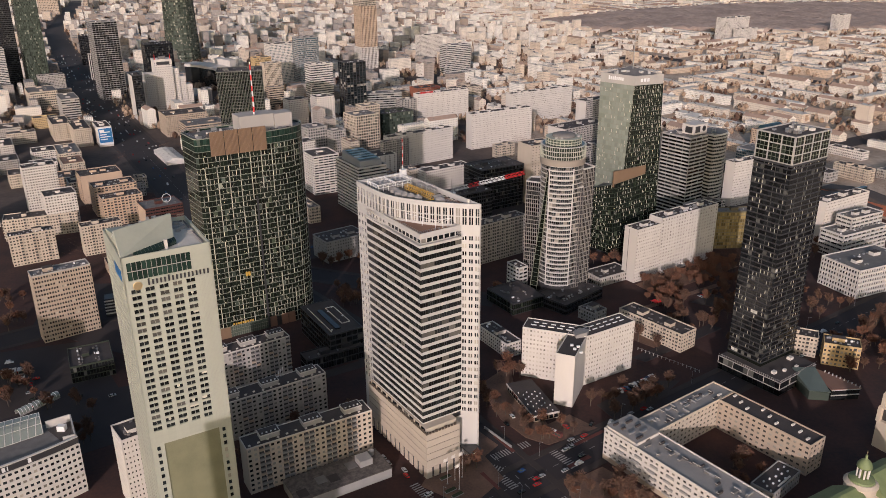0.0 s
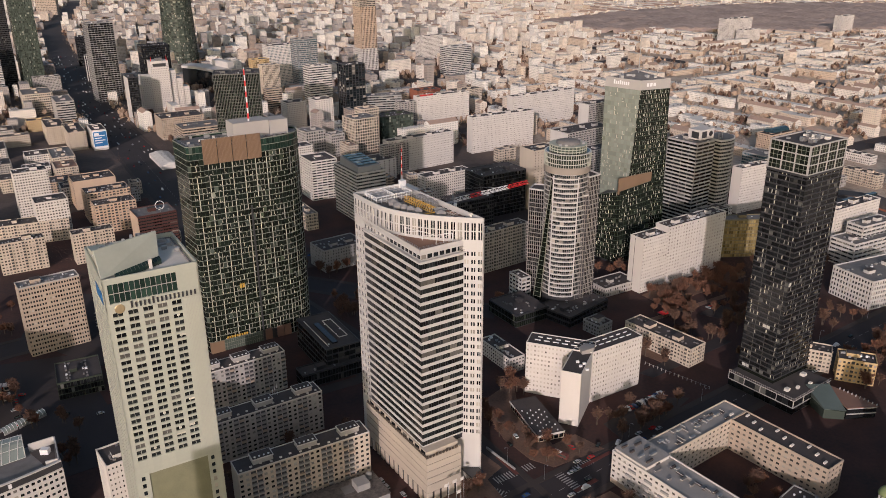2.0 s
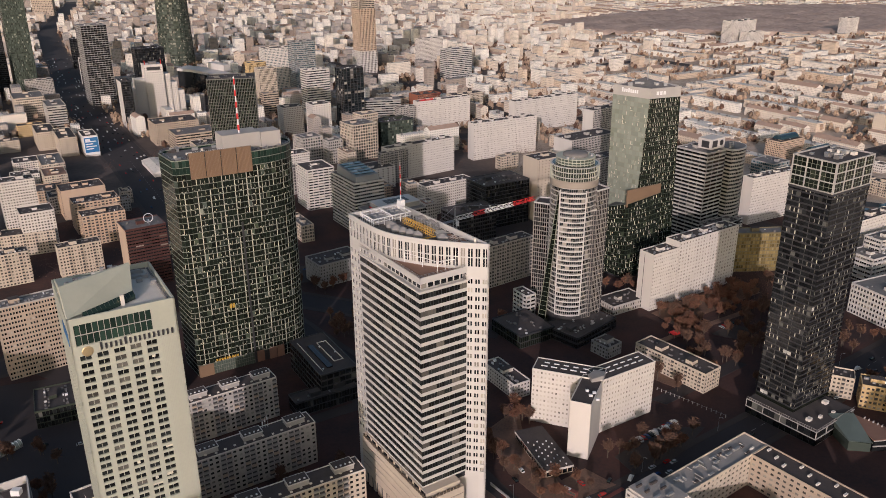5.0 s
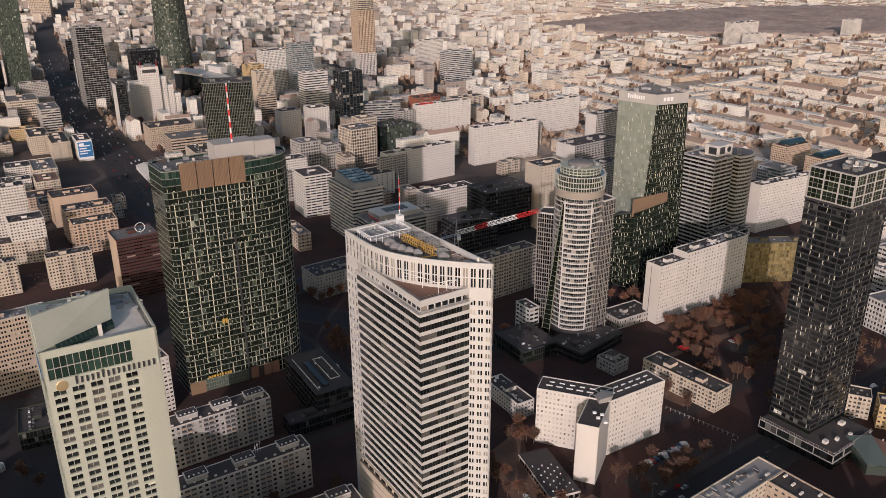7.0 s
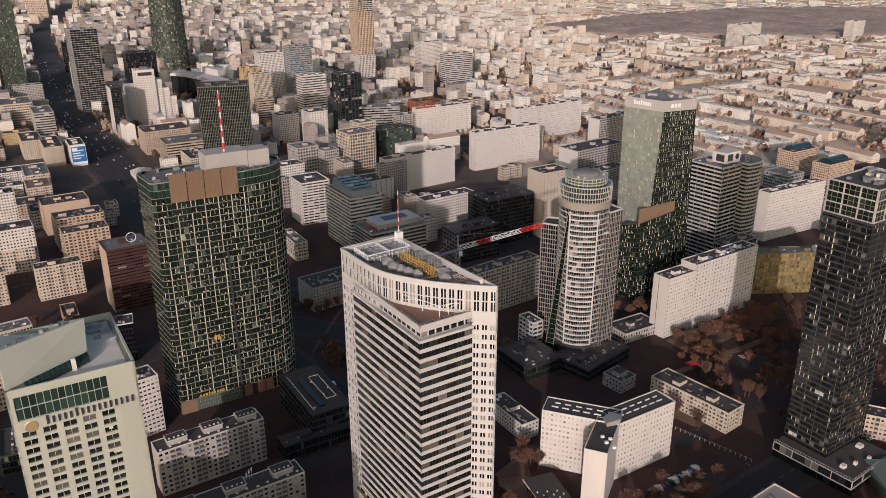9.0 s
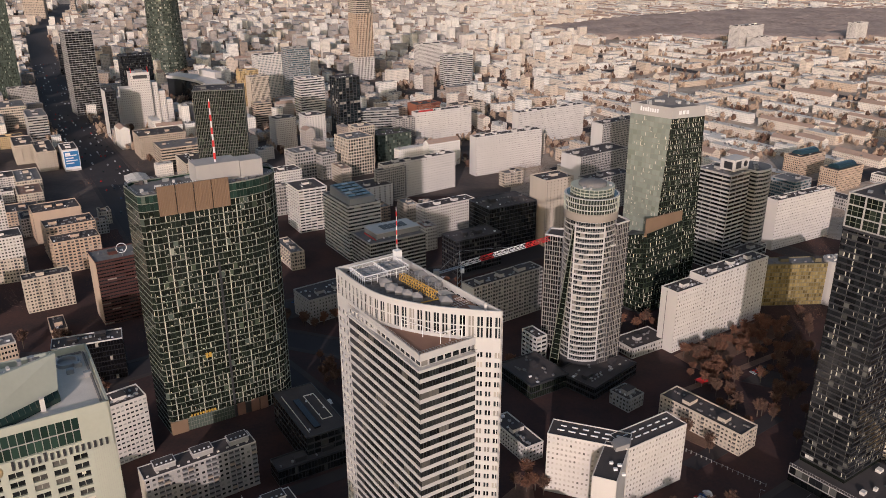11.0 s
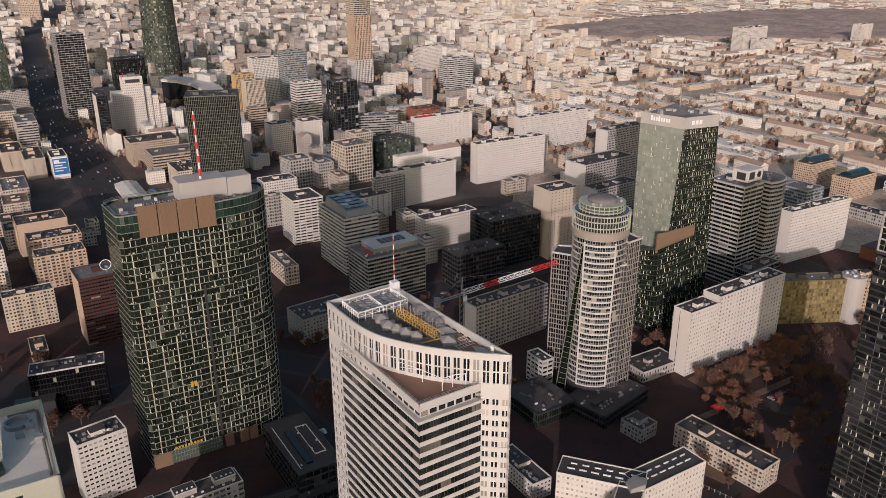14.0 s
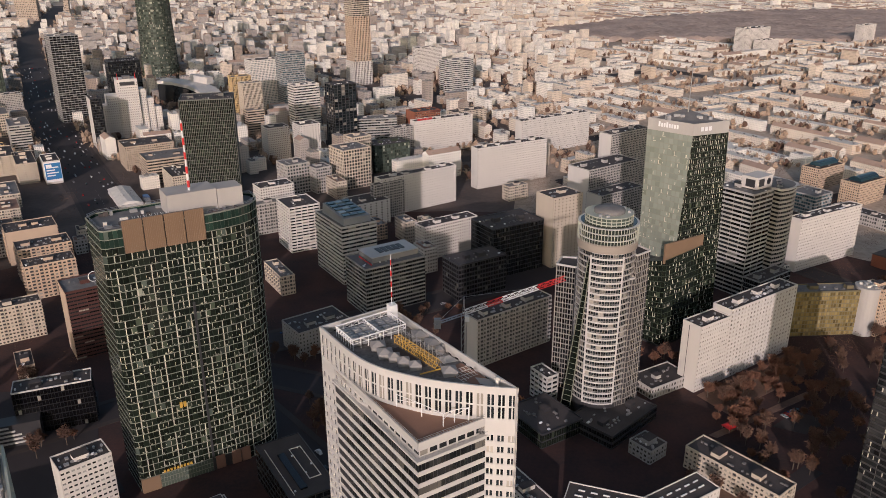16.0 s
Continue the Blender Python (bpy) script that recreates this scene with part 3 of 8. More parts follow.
# name, label, corner x, y, turn, width, depth, height, style, blank walls, roof units
CITY = [
    ("office_tower", "dark tower with a pale grid of floor edges", -601, 1414, 36, 42, 38, 133, dict(OFFICE, wall="grey_concrete", glass="glass_black", hf=0.8, wf=0.95, bay=5), (), 5),
    ("apartment_tower", "thin dark glass tower with white gable", -478, 1240, 31, 15, 34, 69, dict(GLASSY, gable="white_render"), ("left",), 2),
    ("office_tower", "dark bank tower with close vertical ribs", -284, 1012, 12, 57, 42, 108, dict(STRIPE, wall="rib_grey", glass="glass_green", bay=1.9, wf=0.78, hf=0.93, floor=3.9, dep=0.5, balc=0), (), 7),
    ("office_tower", "ochre office tower with tall window strips", -318, 1376, 32, 30, 20, 76, dict(WSTRIPE, wall="ochre_render"), (), 2),
    ("office_tower", "cream office tower beside an ochre one", -297, 1352, 32, 30, 22, 70, dict(WSTRIPE, wall="cream_render"), (), 3),
    ("office_block", "low beige annexe of an office tower", -285, 1318, 32, 26, 20, 36, dict(RIB, wall="beige_render"), (), 2),
    ("office_tower", "pale blue glass tower with white front", -316, 1496, 32, 50, 30, 84, dict(FLAT, glass="glass_blue", wf=0.55, hf=0.6), (), 3),
    ("office_tower", "teal glass tower with a fine dark lattice", -262, 1490, 32, 40, 30, 96, dict(TEAL, bay=2.0), (), 3),
    ("office_tower", "brown and white banded office block", -213, 1308, 33, 40, 24, 74, dict(RIB, wall="white_render"), (), 4),
    ("office_tower", "black tower with silver vertical strips", -145, 1227, 36, 34, 26, 88, dict(STRIPE, bay=5.5, wf=0.82), (), 4),
    ("office_block", "white cube office with a few small windows", -184, 1172, 32, 28, 26, 46, dict(FLAT, wf=0.4, hf=0.4, bay=4), (), 4),
    ("office_block", "white office block with strip windows", -226, 1172, 32, 30, 24, 42, dict(FLAT, bay=2.6), (), 4),
    ("office_block", "concrete-gridded office block with flat roof", -113, 1036, 36, 36, 34, 46, dict(OFFICE, wall="cream_render", bay=3.6, floor=3.9, wf=0.76, hf=0.7, dep=0.9), (), 5),
    ("office_block", "rear wing of a gridded office block", -108, 1092, 36, 26, 22, 48, dict(OFFICE, wall="cream_render", dep=0.8), (), 3),
    ("office_block", "lower gridded office block", -174, 1018, 36, 28, 28, 34, dict(OFFICE, wall="pale_concrete", bay=3.4, dep=0.8), (), 3),
    ("office_block", "narrow link block between gridded offices", -143, 1024, 36, 20, 20, 29, dict(OFFICE, dep=0.8), (), 2),
    ("office_block", "dark green glass office box", -83, 1107, 30, 48, 32, 34, dict(GLASSY, glass="glass_tower", wall="green_frame", bay=2.6), (), 5),
    ("office_block", "long grey-brown office with ribbon windows", -140, 1250, 12, 78, 26, 36, dict(RIB, wall="grey_concrete"), (), 4),
    ("apartment_building", "low brown block near a red facade", -100, 1310, 31, 52, 20, 26, dict(BEIGE), (), 3),
    ("office_block", "office block clad in dull red panels", -40, 1322, 34, 44, 26, 32, dict(FLAT, wall="brick_red", bay=4), ("left",), 3),
    ("apartment_building", "pale offices behind the red block", 18, 1330, 32, 58, 22, 30, dict(CREAM), (), 3),
    ("apartment_building", "white slab of flats with a red roof sign", -36, 1192, 31, 90, 14, 46, SLAB, ("left",), 5),
    ("apartment_building", "grey balcony wing of a white slab", -62, 1180, 31, 28, 14, 40, dict(GREYF), (), 2),
    ("apartment_building", "wide white slab of flats with faint windows", 39, 1039, 30, 98, 14, 47, SLAB, ("left",), 5),
    ("apartment_building", "tall white slab of flats", 104, 1190, 33, 120, 14, 46, SLAB, ("left",), 5),
    ("apartment_building", "white slab of flats with grey balcony end", -64, 940, 36, 96, 13, 40, SLAB, (), 6),
    ("apartment_building", "grey ribbed end bay of a slab of flats", -70, 930, 36, 36, 8, 37, dict(GREYF, hf=0.6), (), 2),
    ("apartment_building", "tall grey tower of flats with white gable", 186, 1024, 36, 64, 18, 66, dict(GREYF, gable="white_render", hf=0.6), ("left",), 5),
    ("apartment_building", "grey flats with pale gable beside a glass tower", 148, 942, 36, 74, 30, 48, dict(GREYF, gable="white_render"), ("left",), 5),
    ("apartment_building", "lower grey flats with pale gable", 152, 893, 36, 60, 20, 36, dict(GREYF, gable="white_render"), ("left",), 3),
    ("apartment_building", "beige tower of flats with a blank side", 92, 800, 31, 32, 24, 63, dict(BEIGE, wall="cream_render", wf=0.3, hf=0.35, bay=4), ("left",), 4),
    ("apartment_building", "white slab of flats with a dark roof", 299, 788, 30, 82, 12, 47, SLAB, ("left",), 9),
    ("apartment_building", "white flats with stepped balconies", -140, 839, 30, 30, 34, 43, dict(FLAT, wf=0.93, hf=0.52, bay=6, dep=1.0, glass="glass_dark"), (), 5),
    ("apartment_building", "white flats with a low roof box", -184, 924, 32, 36, 22, 36, dict(FLAT), (), 3),
    ("office_block", "grey office with thin ribbon windows and solar roof", -84, 766, 32, 32, 52, 50, dict(RIB, floor=3.4, hf=0.46), (), 7),
    ("office_block", "blue-grey office block with a flat pale roof", -60, 706, 32, 52, 34, 38, dict(RIB, wall="grey_concrete", glass="glass_black", hf=0.58, floor=3.3), (), 6),
    ("office_block", "black glass office block", 40, 776, 31, 52, 34, 44, dict(GLASSY), (), 12),
    ("office_block", "dark office with square window frames", 10, 733, 31, 46, 24, 30, dict(GLASSY, wall="dark_panel", bay=2.6, wf=0.8, hf=0.66), (), 4),
    ("apartment_building", "white flats in the shade of a tower", -18, 819, 34, 58, 16, 31, dict(FLAT), (), 4),
    ("office_block", "white low hall with a blank wall", -86, 905, 34, 38, 30, 24, dict(FLAT, bay=6, wf=0.3), ("left",), 3),
    ("office_block", "yellow-green glass office wing", 226, 668, 4, 76, 14, 34, dict(TEAL, wall="gold_wall", glass="glass_olive", bay=1.9, wf=0.86, hf=0.8, floor=3.2), (), 4),
    ("office_block", "beige ministry block with inner terraces", -300, 1010, 31, 40, 50, 24, dict(PALE, wall="cream_render"), (), 8),
    ("office_block", "long middle wing of a ministry block", -347, 1066, 31, 56, 44, 28, dict(RIB, wall="beige_render", floor=3.4), (), 8),
    ("office_block", "beige wing of a ministry block", -394, 1124, 31, 60, 44, 30, dict(PALE, wall="beige_render"), (), 8),
    ("office_block", "cream office terraces beside the avenue", -672, 1296, 31, 44, 62, 34, dict(OFFICE, wall="cream_render", hf=0.55), (), 8),
    ("office_block", "white office stack on the avenue", -585, 1222, 31, 26, 60, 36, dict(RIB, wall="pale_concrete"), (), 4),
    ("apartment_building", "low cream house row on the avenue", -500, 1066, 31, 22, 70, 24, dict(CREAM), (), 3),
    ("apartment_building", "low flats with courtyard side", -545, 1100, 31, 24, 60, 24, dict(CREAM), (), 3),
    ("apartment_building", "white house with a blank end wall", -468, 1066, 31, 18, 42, 27, dict(FLAT), ("front",), 3),
    ("apartment_building", "tall white block among low houses", -48, 1852, 33, 60, 22, 60, dict(FLAT), (), 2),
    ("apartment_building", "white terraced tower with dark floors", 10, 1660, 33, 60, 26, 60, dict(RIB), (), 2),
    ("apartment_building", "peach block of flats, first of three steps", -383, 812, 33, 42, 30, 30, dict(PEACH), ("front",), 8),
    ("apartment_building", "peach block of flats, second of three steps", -352, 770, 33, 42, 26, 30, dict(PEACH, bay=3.6), (), 8),
    ("apartment_building", "peach block of flats, third of three steps", -331, 738, 33, 38, 22, 28, dict(PEACH, bay=3.6), (), 8),
    ("apartment_building", "white tower of flats with balconies", -428, 784, 33, 32, 20, 47, dict(FLAT), (), 4),
    ("apartment_building", "white flats below a taller tower", -375, 716, 33, 28, 24, 38, dict(FLAT), (), 4),
    ("apartment_building", "white flats with an ochre balcony front", -371, 637, 33, 36, 14, 27, dict(CREAM), ("left",), 5),
    ("apartment_building", "cream flats with regular small windows", -319, 661, 33, 34, 14, 27, dict(CREAM), ("left",), 5),
    ("apartment_building", "low cream row of shops and flats", -410, 700, 24, 64, 20, 20, dict(CREAM), (), 4),
    ("apartment_building", "low terrace of flats", -470, 720, 33, 40, 18, 22, dict(FLAT), (), 4),
    ("office_block", "maroon-banded office under a round roof sign", -252, 640, 34, 32, 26, 50, dict(RIB, wall="maroon_panel", gable="peach_render", floor=2.6, hf=0.42), ("left",), 3),
    ("office_block", "white hall with slatted sheds", -822, 1432, 33, 46, 40, 84, dict(RIB, floor=3.0), (), 4),
    ("office_tower", "dark glass twin tower", -832, 1500, 33, 46, 46, 210, dict(TEAL, wall="dark_panel", glass="glass_black"), (), 4),
    ("office_tower", "tall green-edged glass tower", -776, 1508, 33, 38, 40, 205, dict(GLASSY, glass="glass_tower", wall="green_frame"), (), 4),
    ("office_block", "pale office annexe at a tower's foot", -728, 1452, 34, 44, 24, 36, dict(PALE), (), 4),
    ("office_block", "office with a grid of tall white fins", 319, 560, 24, 60, 36, 23, dict(OFFICE, wall="white_panel", bay=2.6, dep=0.8), (), 5),
    ("apartment_building", "white slab of flats with a dark roof behind terraces", 343, 676, 32, 66, 13, 40, SLAB, ("left",), 9),
    ("apartment_building", "stepped white building with terraces", 345, 640, 28, 60, 24, 22, dict(RIB, dep=0.9), (), 5),
    ("apartment_building", "upper step of a terraced white building", 358, 656, 28, 42, 16, 32, dict(RIB, dep=0.9), (), 4),
    ("apartment_building", "small cream house with shops", 226, 478, -25, 24, 12, 14, dict(CREAM), (), 3),
    ("apartment_building", "small house with a painted end wall", 248, 460, -22, 22, 14, 15, dict(CREAM, wall="ochre_render"), (), 4),
    ("office_block", "brick office with an arched glass roof", 440, 965, 33, 50, 22, 25, dict(PALE, wall="peach_render", glass="glass_dark", wf=0.5), (), 2),
    ("office_block", "second brick office with an arched roof", 425, 1028, 33, 50, 22, 24, dict(PALE, wall="peach_render", glass="glass_dark", wf=0.5), (), 2),
    ("office_block", "glass-roofed wing of a shopping mall", 380, 935, 33, 30, 30, 21, dict(TEAL), (), 2),
    ("office_block", "large white hospital slab on the skyline", 768, 2215, 33, 96, 34, 60, dict(FLAT), (), 2),
    ("office_block", "pale block on the skyline", 1158, 2400, 33, 60, 24, 50, dict(FLAT), (), 2),
    ("office_block", "lower wing before the hospital slab", 800, 2190, 33, 70, 24, 34, dict(FLAT), (), 3),
    ("office_block", "black office box behind a white stepped tower", -500, 1372, 31, 46, 30, 100, dict(GLASSY, wall="black_panel"), (), 4),
    ("office_block", "grey concrete school wing", 109, 520, 38, 14, 15, 8, dict(PALE, wall="grey_concrete"), (), 4),
    ("apartment_building", "long cream school with dark roof", 160, 476, 38, 16, 54, 13, dict(CREAM, bay=2.6), (), 6),
    ("apartment_building", "white slab of flats behind a low roof", -153.5, 319.6, 38, 14, 16.5, 40, dict(FLAT, wf=0.4, hf=0.4, bay=1.8), (), 3),
    ("apartment_building", "white slab with a blank gable and roof plant", -181.7, 467.8, 40, 24, 15, 36, dict(FLAT, hf=0.4, wf=0.66, bay=2.4, glass="glass_home"), ("left",), 7),
    ("office_block", "brown gridded office slab", -279, 496, 37, 38, 13, 50, dict(OFFICE, wall="beige_render", cap="pale_concrete", bay=1.75, floor=3.1, wf=0.62, hf=0.5, dep=0.45), (), 6),
    ("office_block", "dark glass pavilion with skylights", -236, 441, 27, 26, 28, 11, dict(GLASSY, wall="green_frame", glass="glass_black"), (), 9),
    ("office_block", "black office slab with a pale roof edge", -247, 550, 22, 42, 15, 28, dict(GLASSY, wall="black_panel", glass="glass_void", cap="white_panel"), (), 5),
    ("apartment_building", "grey balcony flats behind the central tower", 20, 626, 36, 66, 14, 35, dict(GREYF, gable="white_render", hf=0.55), ("left",), 8),
    ("apartment_building", "old dark tenement with a steep mansard roof", -100, 640, 36, 40, 26, 19, dict(BEIGE, roof="roof_felt", wall="grey_concrete", wf=0.4, hf=0.5), (), 6),
    ("office_block", "small ochre building among low yards", -612, 1180, 31, 34, 20, 16, dict(FLAT, wall="ochre_render"), (), 2),
    ("apartment_building", "low house row with a dark roof on the avenue", -478, 968, 31, 26, 58, 15, dict(CREAM, roof="roof_grey"), (), 5),
    ("apartment_building", "low courtyard house behind the avenue", -520, 985, 31, 28, 30, 13, dict(FLAT, balc=3), (), 4),
    ("apartment_building", "small cream flats on the avenue", -448, 912, 31, 24, 40, 17, dict(CREAM, roof="roof_brown"), (), 4),
    ("apartment_building", "low white house with a dark roof", -496, 930, 31, 30, 22, 12, dict(FLAT), (), 4),
    ("apartment_building", "grey low tenement behind the avenue", -540, 925, 31, 30, 36, 16, dict(GREYF), (), 4),
    ("apartment_building", "peach low row behind the peach blocks", -436, 862, 31, 30, 30, 14, dict(PEACH), (), 4),
    ("apartment_building", "cream low row beside white flats", -492, 872, 31, 32, 30, 15, dict(CREAM), (), 4),
    ("apartment_building", "grey low house in a yard", -545, 870, 31, 28, 24, 12, dict(GREYF), (), 4),
    ("apartment_building", "low white row behind a yard", -585, 1010, 31, 26, 50, 14, dict(FLAT, balc=2), (), 4),
    ("apartment_building", "cream house on a side street", -600, 1080, 31, 36, 20, 15, dict(CREAM), (), 4),
    ("apartment_building", "low pale row of workshops", -640, 1130, 31, 30, 40, 11, dict(PALE), (), 4),
    ("apartment_building", "white flats by the avenue trees", -405, 830, 31, 14, 26, 18, dict(FLAT, balc=3), (), 3),
    ("office_block", "low shops behind the central tower", 42, 470, 31, 12, 34, 10, dict(FLAT), (), 5),
]
for nm, lab, x, y, a, w, d, h, st, bl, un in CITY:
    block(nm, lab, "apartment building" if nm.startswith("ap") else ("tower" if "tower" in nm else "office building"), x, y, a, w, d, h, st, blank=bl, units=un, group="city buildings")

# ---- the far city: long low blocks on the street grid, joined by district ----
TAKEN = [(x + 0.5 * (w * math.cos(radians(a)) - d * math.sin(radians(a))), y + 0.5 * (w * math.sin(radians(a)) + d * math.cos(radians(a))),
          0.5 * math.hypot(w, d) + 4) for _, _, x, y, a, w, d, h, *_ in CITY]
TAKEN += [(-5, 390, 50), (-110, 296, 40), (-130, 525, 55), (100, 590, 60), (160, 685, 45), (200, 440, 55), (85, 435, 60), (130, 350, 90), (195, 625, 70),
          (-70, 345, 50), (-95, 400, 50), (-115, 450, 50), (-78, 490, 45), (240, 745, 50), (-468, 1315, 60), (-597, 1890, 60), (-150, 1790, 50),
          (75, 900, 62), (25, 870, 40), (192, 320, 60), (235, 420, 50), (-190, 320, 50), (0, 100, 190), (-500, 1575, 40), (-430, 1530, 40), (-385, 1460, 30), (200, 560, 50), (440, 800, 60)]


def near_road(x, y, pad):
    for (px, py), (qx, qy), wd in ROADS:
        dx, dy = qx - px, qy - py
        t = max(0, min(1, ((x - px) * dx + (y - py) * dy) / (dx * dx + dy * dy)))
        if math.hypot(x - px - t * dx, y - py - t * dy) < wd / 2 + pad:
            return True
    return False


def bent(x, pts):
    """Height of a bent line over x."""
    for (x0, y0), (x1, y1) in zip(pts, pts[1:]):
        if x < x1:
            return y0 + (y1 - y0) * (x - x0) / (x1 - x0)
    return pts[-1][1]


WOOD_NEAR = [(285, 2765), (400, 2520), (520, 2450), (800, 2470), (1000, 2390), (1300, 2450), (2800, 2600)]
WOOD_FAR = [(285, 2770), (465, 2915), (667, 3130), (915, 3270), (1190, 3420), (1480, 3470), (2800, 3330)]


def in_forest(x, y):
    return x > 290 and bent(x, WOOD_NEAR) < y < bent(x, WOOD_FAR)


# the far end of the avenue and the plots of single buildings that the joined blocks leave free
FAR_AVENUE = ((-1222, 2585), (-1690, 3850), 56.0)
PLOTS = [(-706, 1650, 24), (-812, 1862, 26), (-1532, 3238, 70), (-1435, 3360, 30)]
flat_strip("road", FAR_AVENUE[0], FAR_AVENUE[1], FAR_AVENUE[2], 0.10, "asphalt", "far end of a wide dark avenue", "road")


def kept_free(x, y, r):
    (px, py), (qx, qy), wd = FAR_AVENUE
    t = (y - py) / (qy - py)
    if t > -0.02 and abs(x - px - t * (qx - px)) < wd / 2 + 6 + r * 0.6:
        return True
    return any(math.hypot(x - a, y - b) < c + r * 0.7 for a, b, c in PLOTS)


rnd = random.Random(11)
FAR = {}
TREE_SPOTS, ROOF_BITS = [], {}


def far_box(key, cx, cy, ang, w, d, h, roof):
    vs, fs, uv, mi = FAR.setdefault(key, ([], [], [], []))
    n = len(vs)
    c, s = math.cos(radians(ang)), math.sin(radians(ang))
    base = [(-w / 2, -d / 2), (w / 2, -d / 2), (w / 2, d / 2), (-w / 2, d / 2)]
    for z in (0, h):
        vs += [(cx + c * x - s * y, cy + s * x + c * y, z) for x, y in base]
    for i, L in enumerate((w, d, w, d)):
        fs.append((n + i, n + (i + 1) % 4, n + 4 + (i + 1) % 4, n + 4 + i))
        uv += [(0, 0), (L, 0), (L, h), (0, h)]
        mi.append(0)
    if roof == "pitched":
        e = h + d * 0.28
        vs += [(cx - c * w / 2, cy - s * w / 2, e), (cx + c * w / 2, cy + s * w / 2, e)]
        fs += [(n + 4, n + 5, n + 9, n + 8), (n + 6, n + 7, n + 8, n + 9), (n + 7, n + 4, n + 8), (n + 5, n + 6, n + 9)]
        uv += [(0, 0)] * 14
        mi += [2, 2, 0, 0]
    else:
        fs.append((n + 4, n + 5, n + 6, n + 7))
        uv += [(0, 0)] * 4
        mi.append(1)


def free(x, y, r):
    return not near_road(x, y, r * 0.7 + 5) and all((x - tx) ** 2 + (y - ty) ** 2 > (r * 0.8 + tr) ** 2 for tx, ty, tr in TAKEN)


step_u, step_v = 62.0, 84.0
for iu in range(-32, 62):
    for iv in range(-4, 64):
        gx = GU[0] * iu * step_u + GV[0] * iv * step_v
        gy = 300 + GU[1] * iu * step_u + GV[1] * iv * step_v
        if not (600 < gy < 4500) or abs(gx + 40) > 160 + 0.64 * gy:
            continue
        if in_forest(gx, gy):
            continue
        dist = gy
        sub = (3 if gx > 0.17 * gy else (2 if dist < 1050 else 5)) if dist < 2800 else 2
        for _ in range(sub):
            x, y = gx + rnd.uniform(-26, 26), gy + rnd.uniform(-32, 32)
            kind = rnd.random()
            lengthwise = rnd.random() < 0.62
            w, d = rnd.uniform(34, 78), rnd.uniform(11, 15)
            h = rnd.choice((13, 15, 16, 18, 20, 22))
            if dist > 1500 and kind < 0.10:
                w, d, h = rnd.uniform(20, 36), rnd.uniform(14, 20), rnd.uniform(30, 48)
            elif kind < 0.28:
                w, h = rnd.uniform(50, 95), rnd.uniform(26, 34)
            if gx > 0.17 * gy:
                w, d, h = rnd.uniform(50, 110), rnd.uniform(12, 20), rnd.choice((9, 10, 11, 12, 13, 15))
                if kind < 0.04:
                    w, h = rnd.uniform(24, 50), rnd.uniform(22, 36)
            if dist > 1050 and gx <= 0.17 * gy:
                w *= rnd.uniform(0.35, 0.75)
            if dist > 2800:
                w *= 1.5
                h *= 0.8
            ang = GRID + (90 if lengthwise else 0) + rnd.uniform(-3, 3)
            if y < 760 and -150 < x < 200:
                continue
            if y < 1160 and x < -400:
                continue
            if y < 1040 and x < -190:
                w, d, h = rnd.uniform(16, 30), rnd.uniform(9, 12), rnd.choice((7, 9, 11, 13))
            if gx < -0.1 * gy and dist > 1300 and kind > 0.3:
                w, h = w * 0.8, rnd.choice((9, 12, 14, 17, 21))
            if not free(x, y, max(w, d) * 0.5):
                w, d = w * 0.45, d * 0.9
                if not free(x, y, max(w, d) * 0.5):
                    TREE_SPOTS.append((x, y))
                    continue
            TAKEN_R = max(w, d) * 0.42
            if dist < 2600:
                TAKEN.append((x, y, TAKEN_R))
            if y < 1020:
                nm = rnd.choice(("white_render", "cream_render", "cream_render", "peach_render", "pale_concrete"))
                c, s = math.cos(radians(GRID + (90 if lengthwise else 0))), math.sin(radians(GRID + (90 if lengthwise else 0)))
                word = {"white_render": "white", "cream_render": "cream", "peach_render": "peach", "pale_concrete": "grey"}[nm]
                shape = "low row" if h < 19 else "slab"
                block("apartment_building", f"{word} {shape} of flats with flat dark roof", "apartment building", x - 0.5 * (w * c - d * s), y - 0.5 * (w * s + d * c),
                      GRID + (90 if lengthwise else 0), w, d, h, dict(FLAT, wall=nm, floor=3.2, balc=rnd.choice((0, 2, 3, 4)), roof=rnd.choice(("roof_felt", "roof_grey", "roof_brown"))), units=rnd.randint(3, 8), group="city buildings")
                continue
            tone = rnd.random()
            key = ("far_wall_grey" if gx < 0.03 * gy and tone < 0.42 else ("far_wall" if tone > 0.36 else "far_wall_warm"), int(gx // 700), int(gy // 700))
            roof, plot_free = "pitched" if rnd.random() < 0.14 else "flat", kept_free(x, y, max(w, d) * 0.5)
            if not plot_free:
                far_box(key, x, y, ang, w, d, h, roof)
            if dist < 2000:
                c, s = math.cos(radians(ang)), math.sin(radians(ang))
                for _ in range(rnd.randint(2, 6)):
                    rx, ry = rnd.uniform(-w / 2 + 2, w / 2 - 2), rnd.uniform(-d / 2 + 2, d / 2 - 2)
                    up = rnd.uniform(0.8, 2.4)
                    if not plot_free:
                        ROOF_BITS.setdefault(key, Bag()).box(rx - 1.2, ry - 0.8, h, rx + 1.2, ry + 0.8, h + up, fr=(x, y, c, s))
            if rnd.random() < (0.95 if gx > 0.1 * gy else 0.7):
                TREE_SPOTS.append((x + rnd.uniform(-30, 30), y + rnd.uniform(-30, 30)))
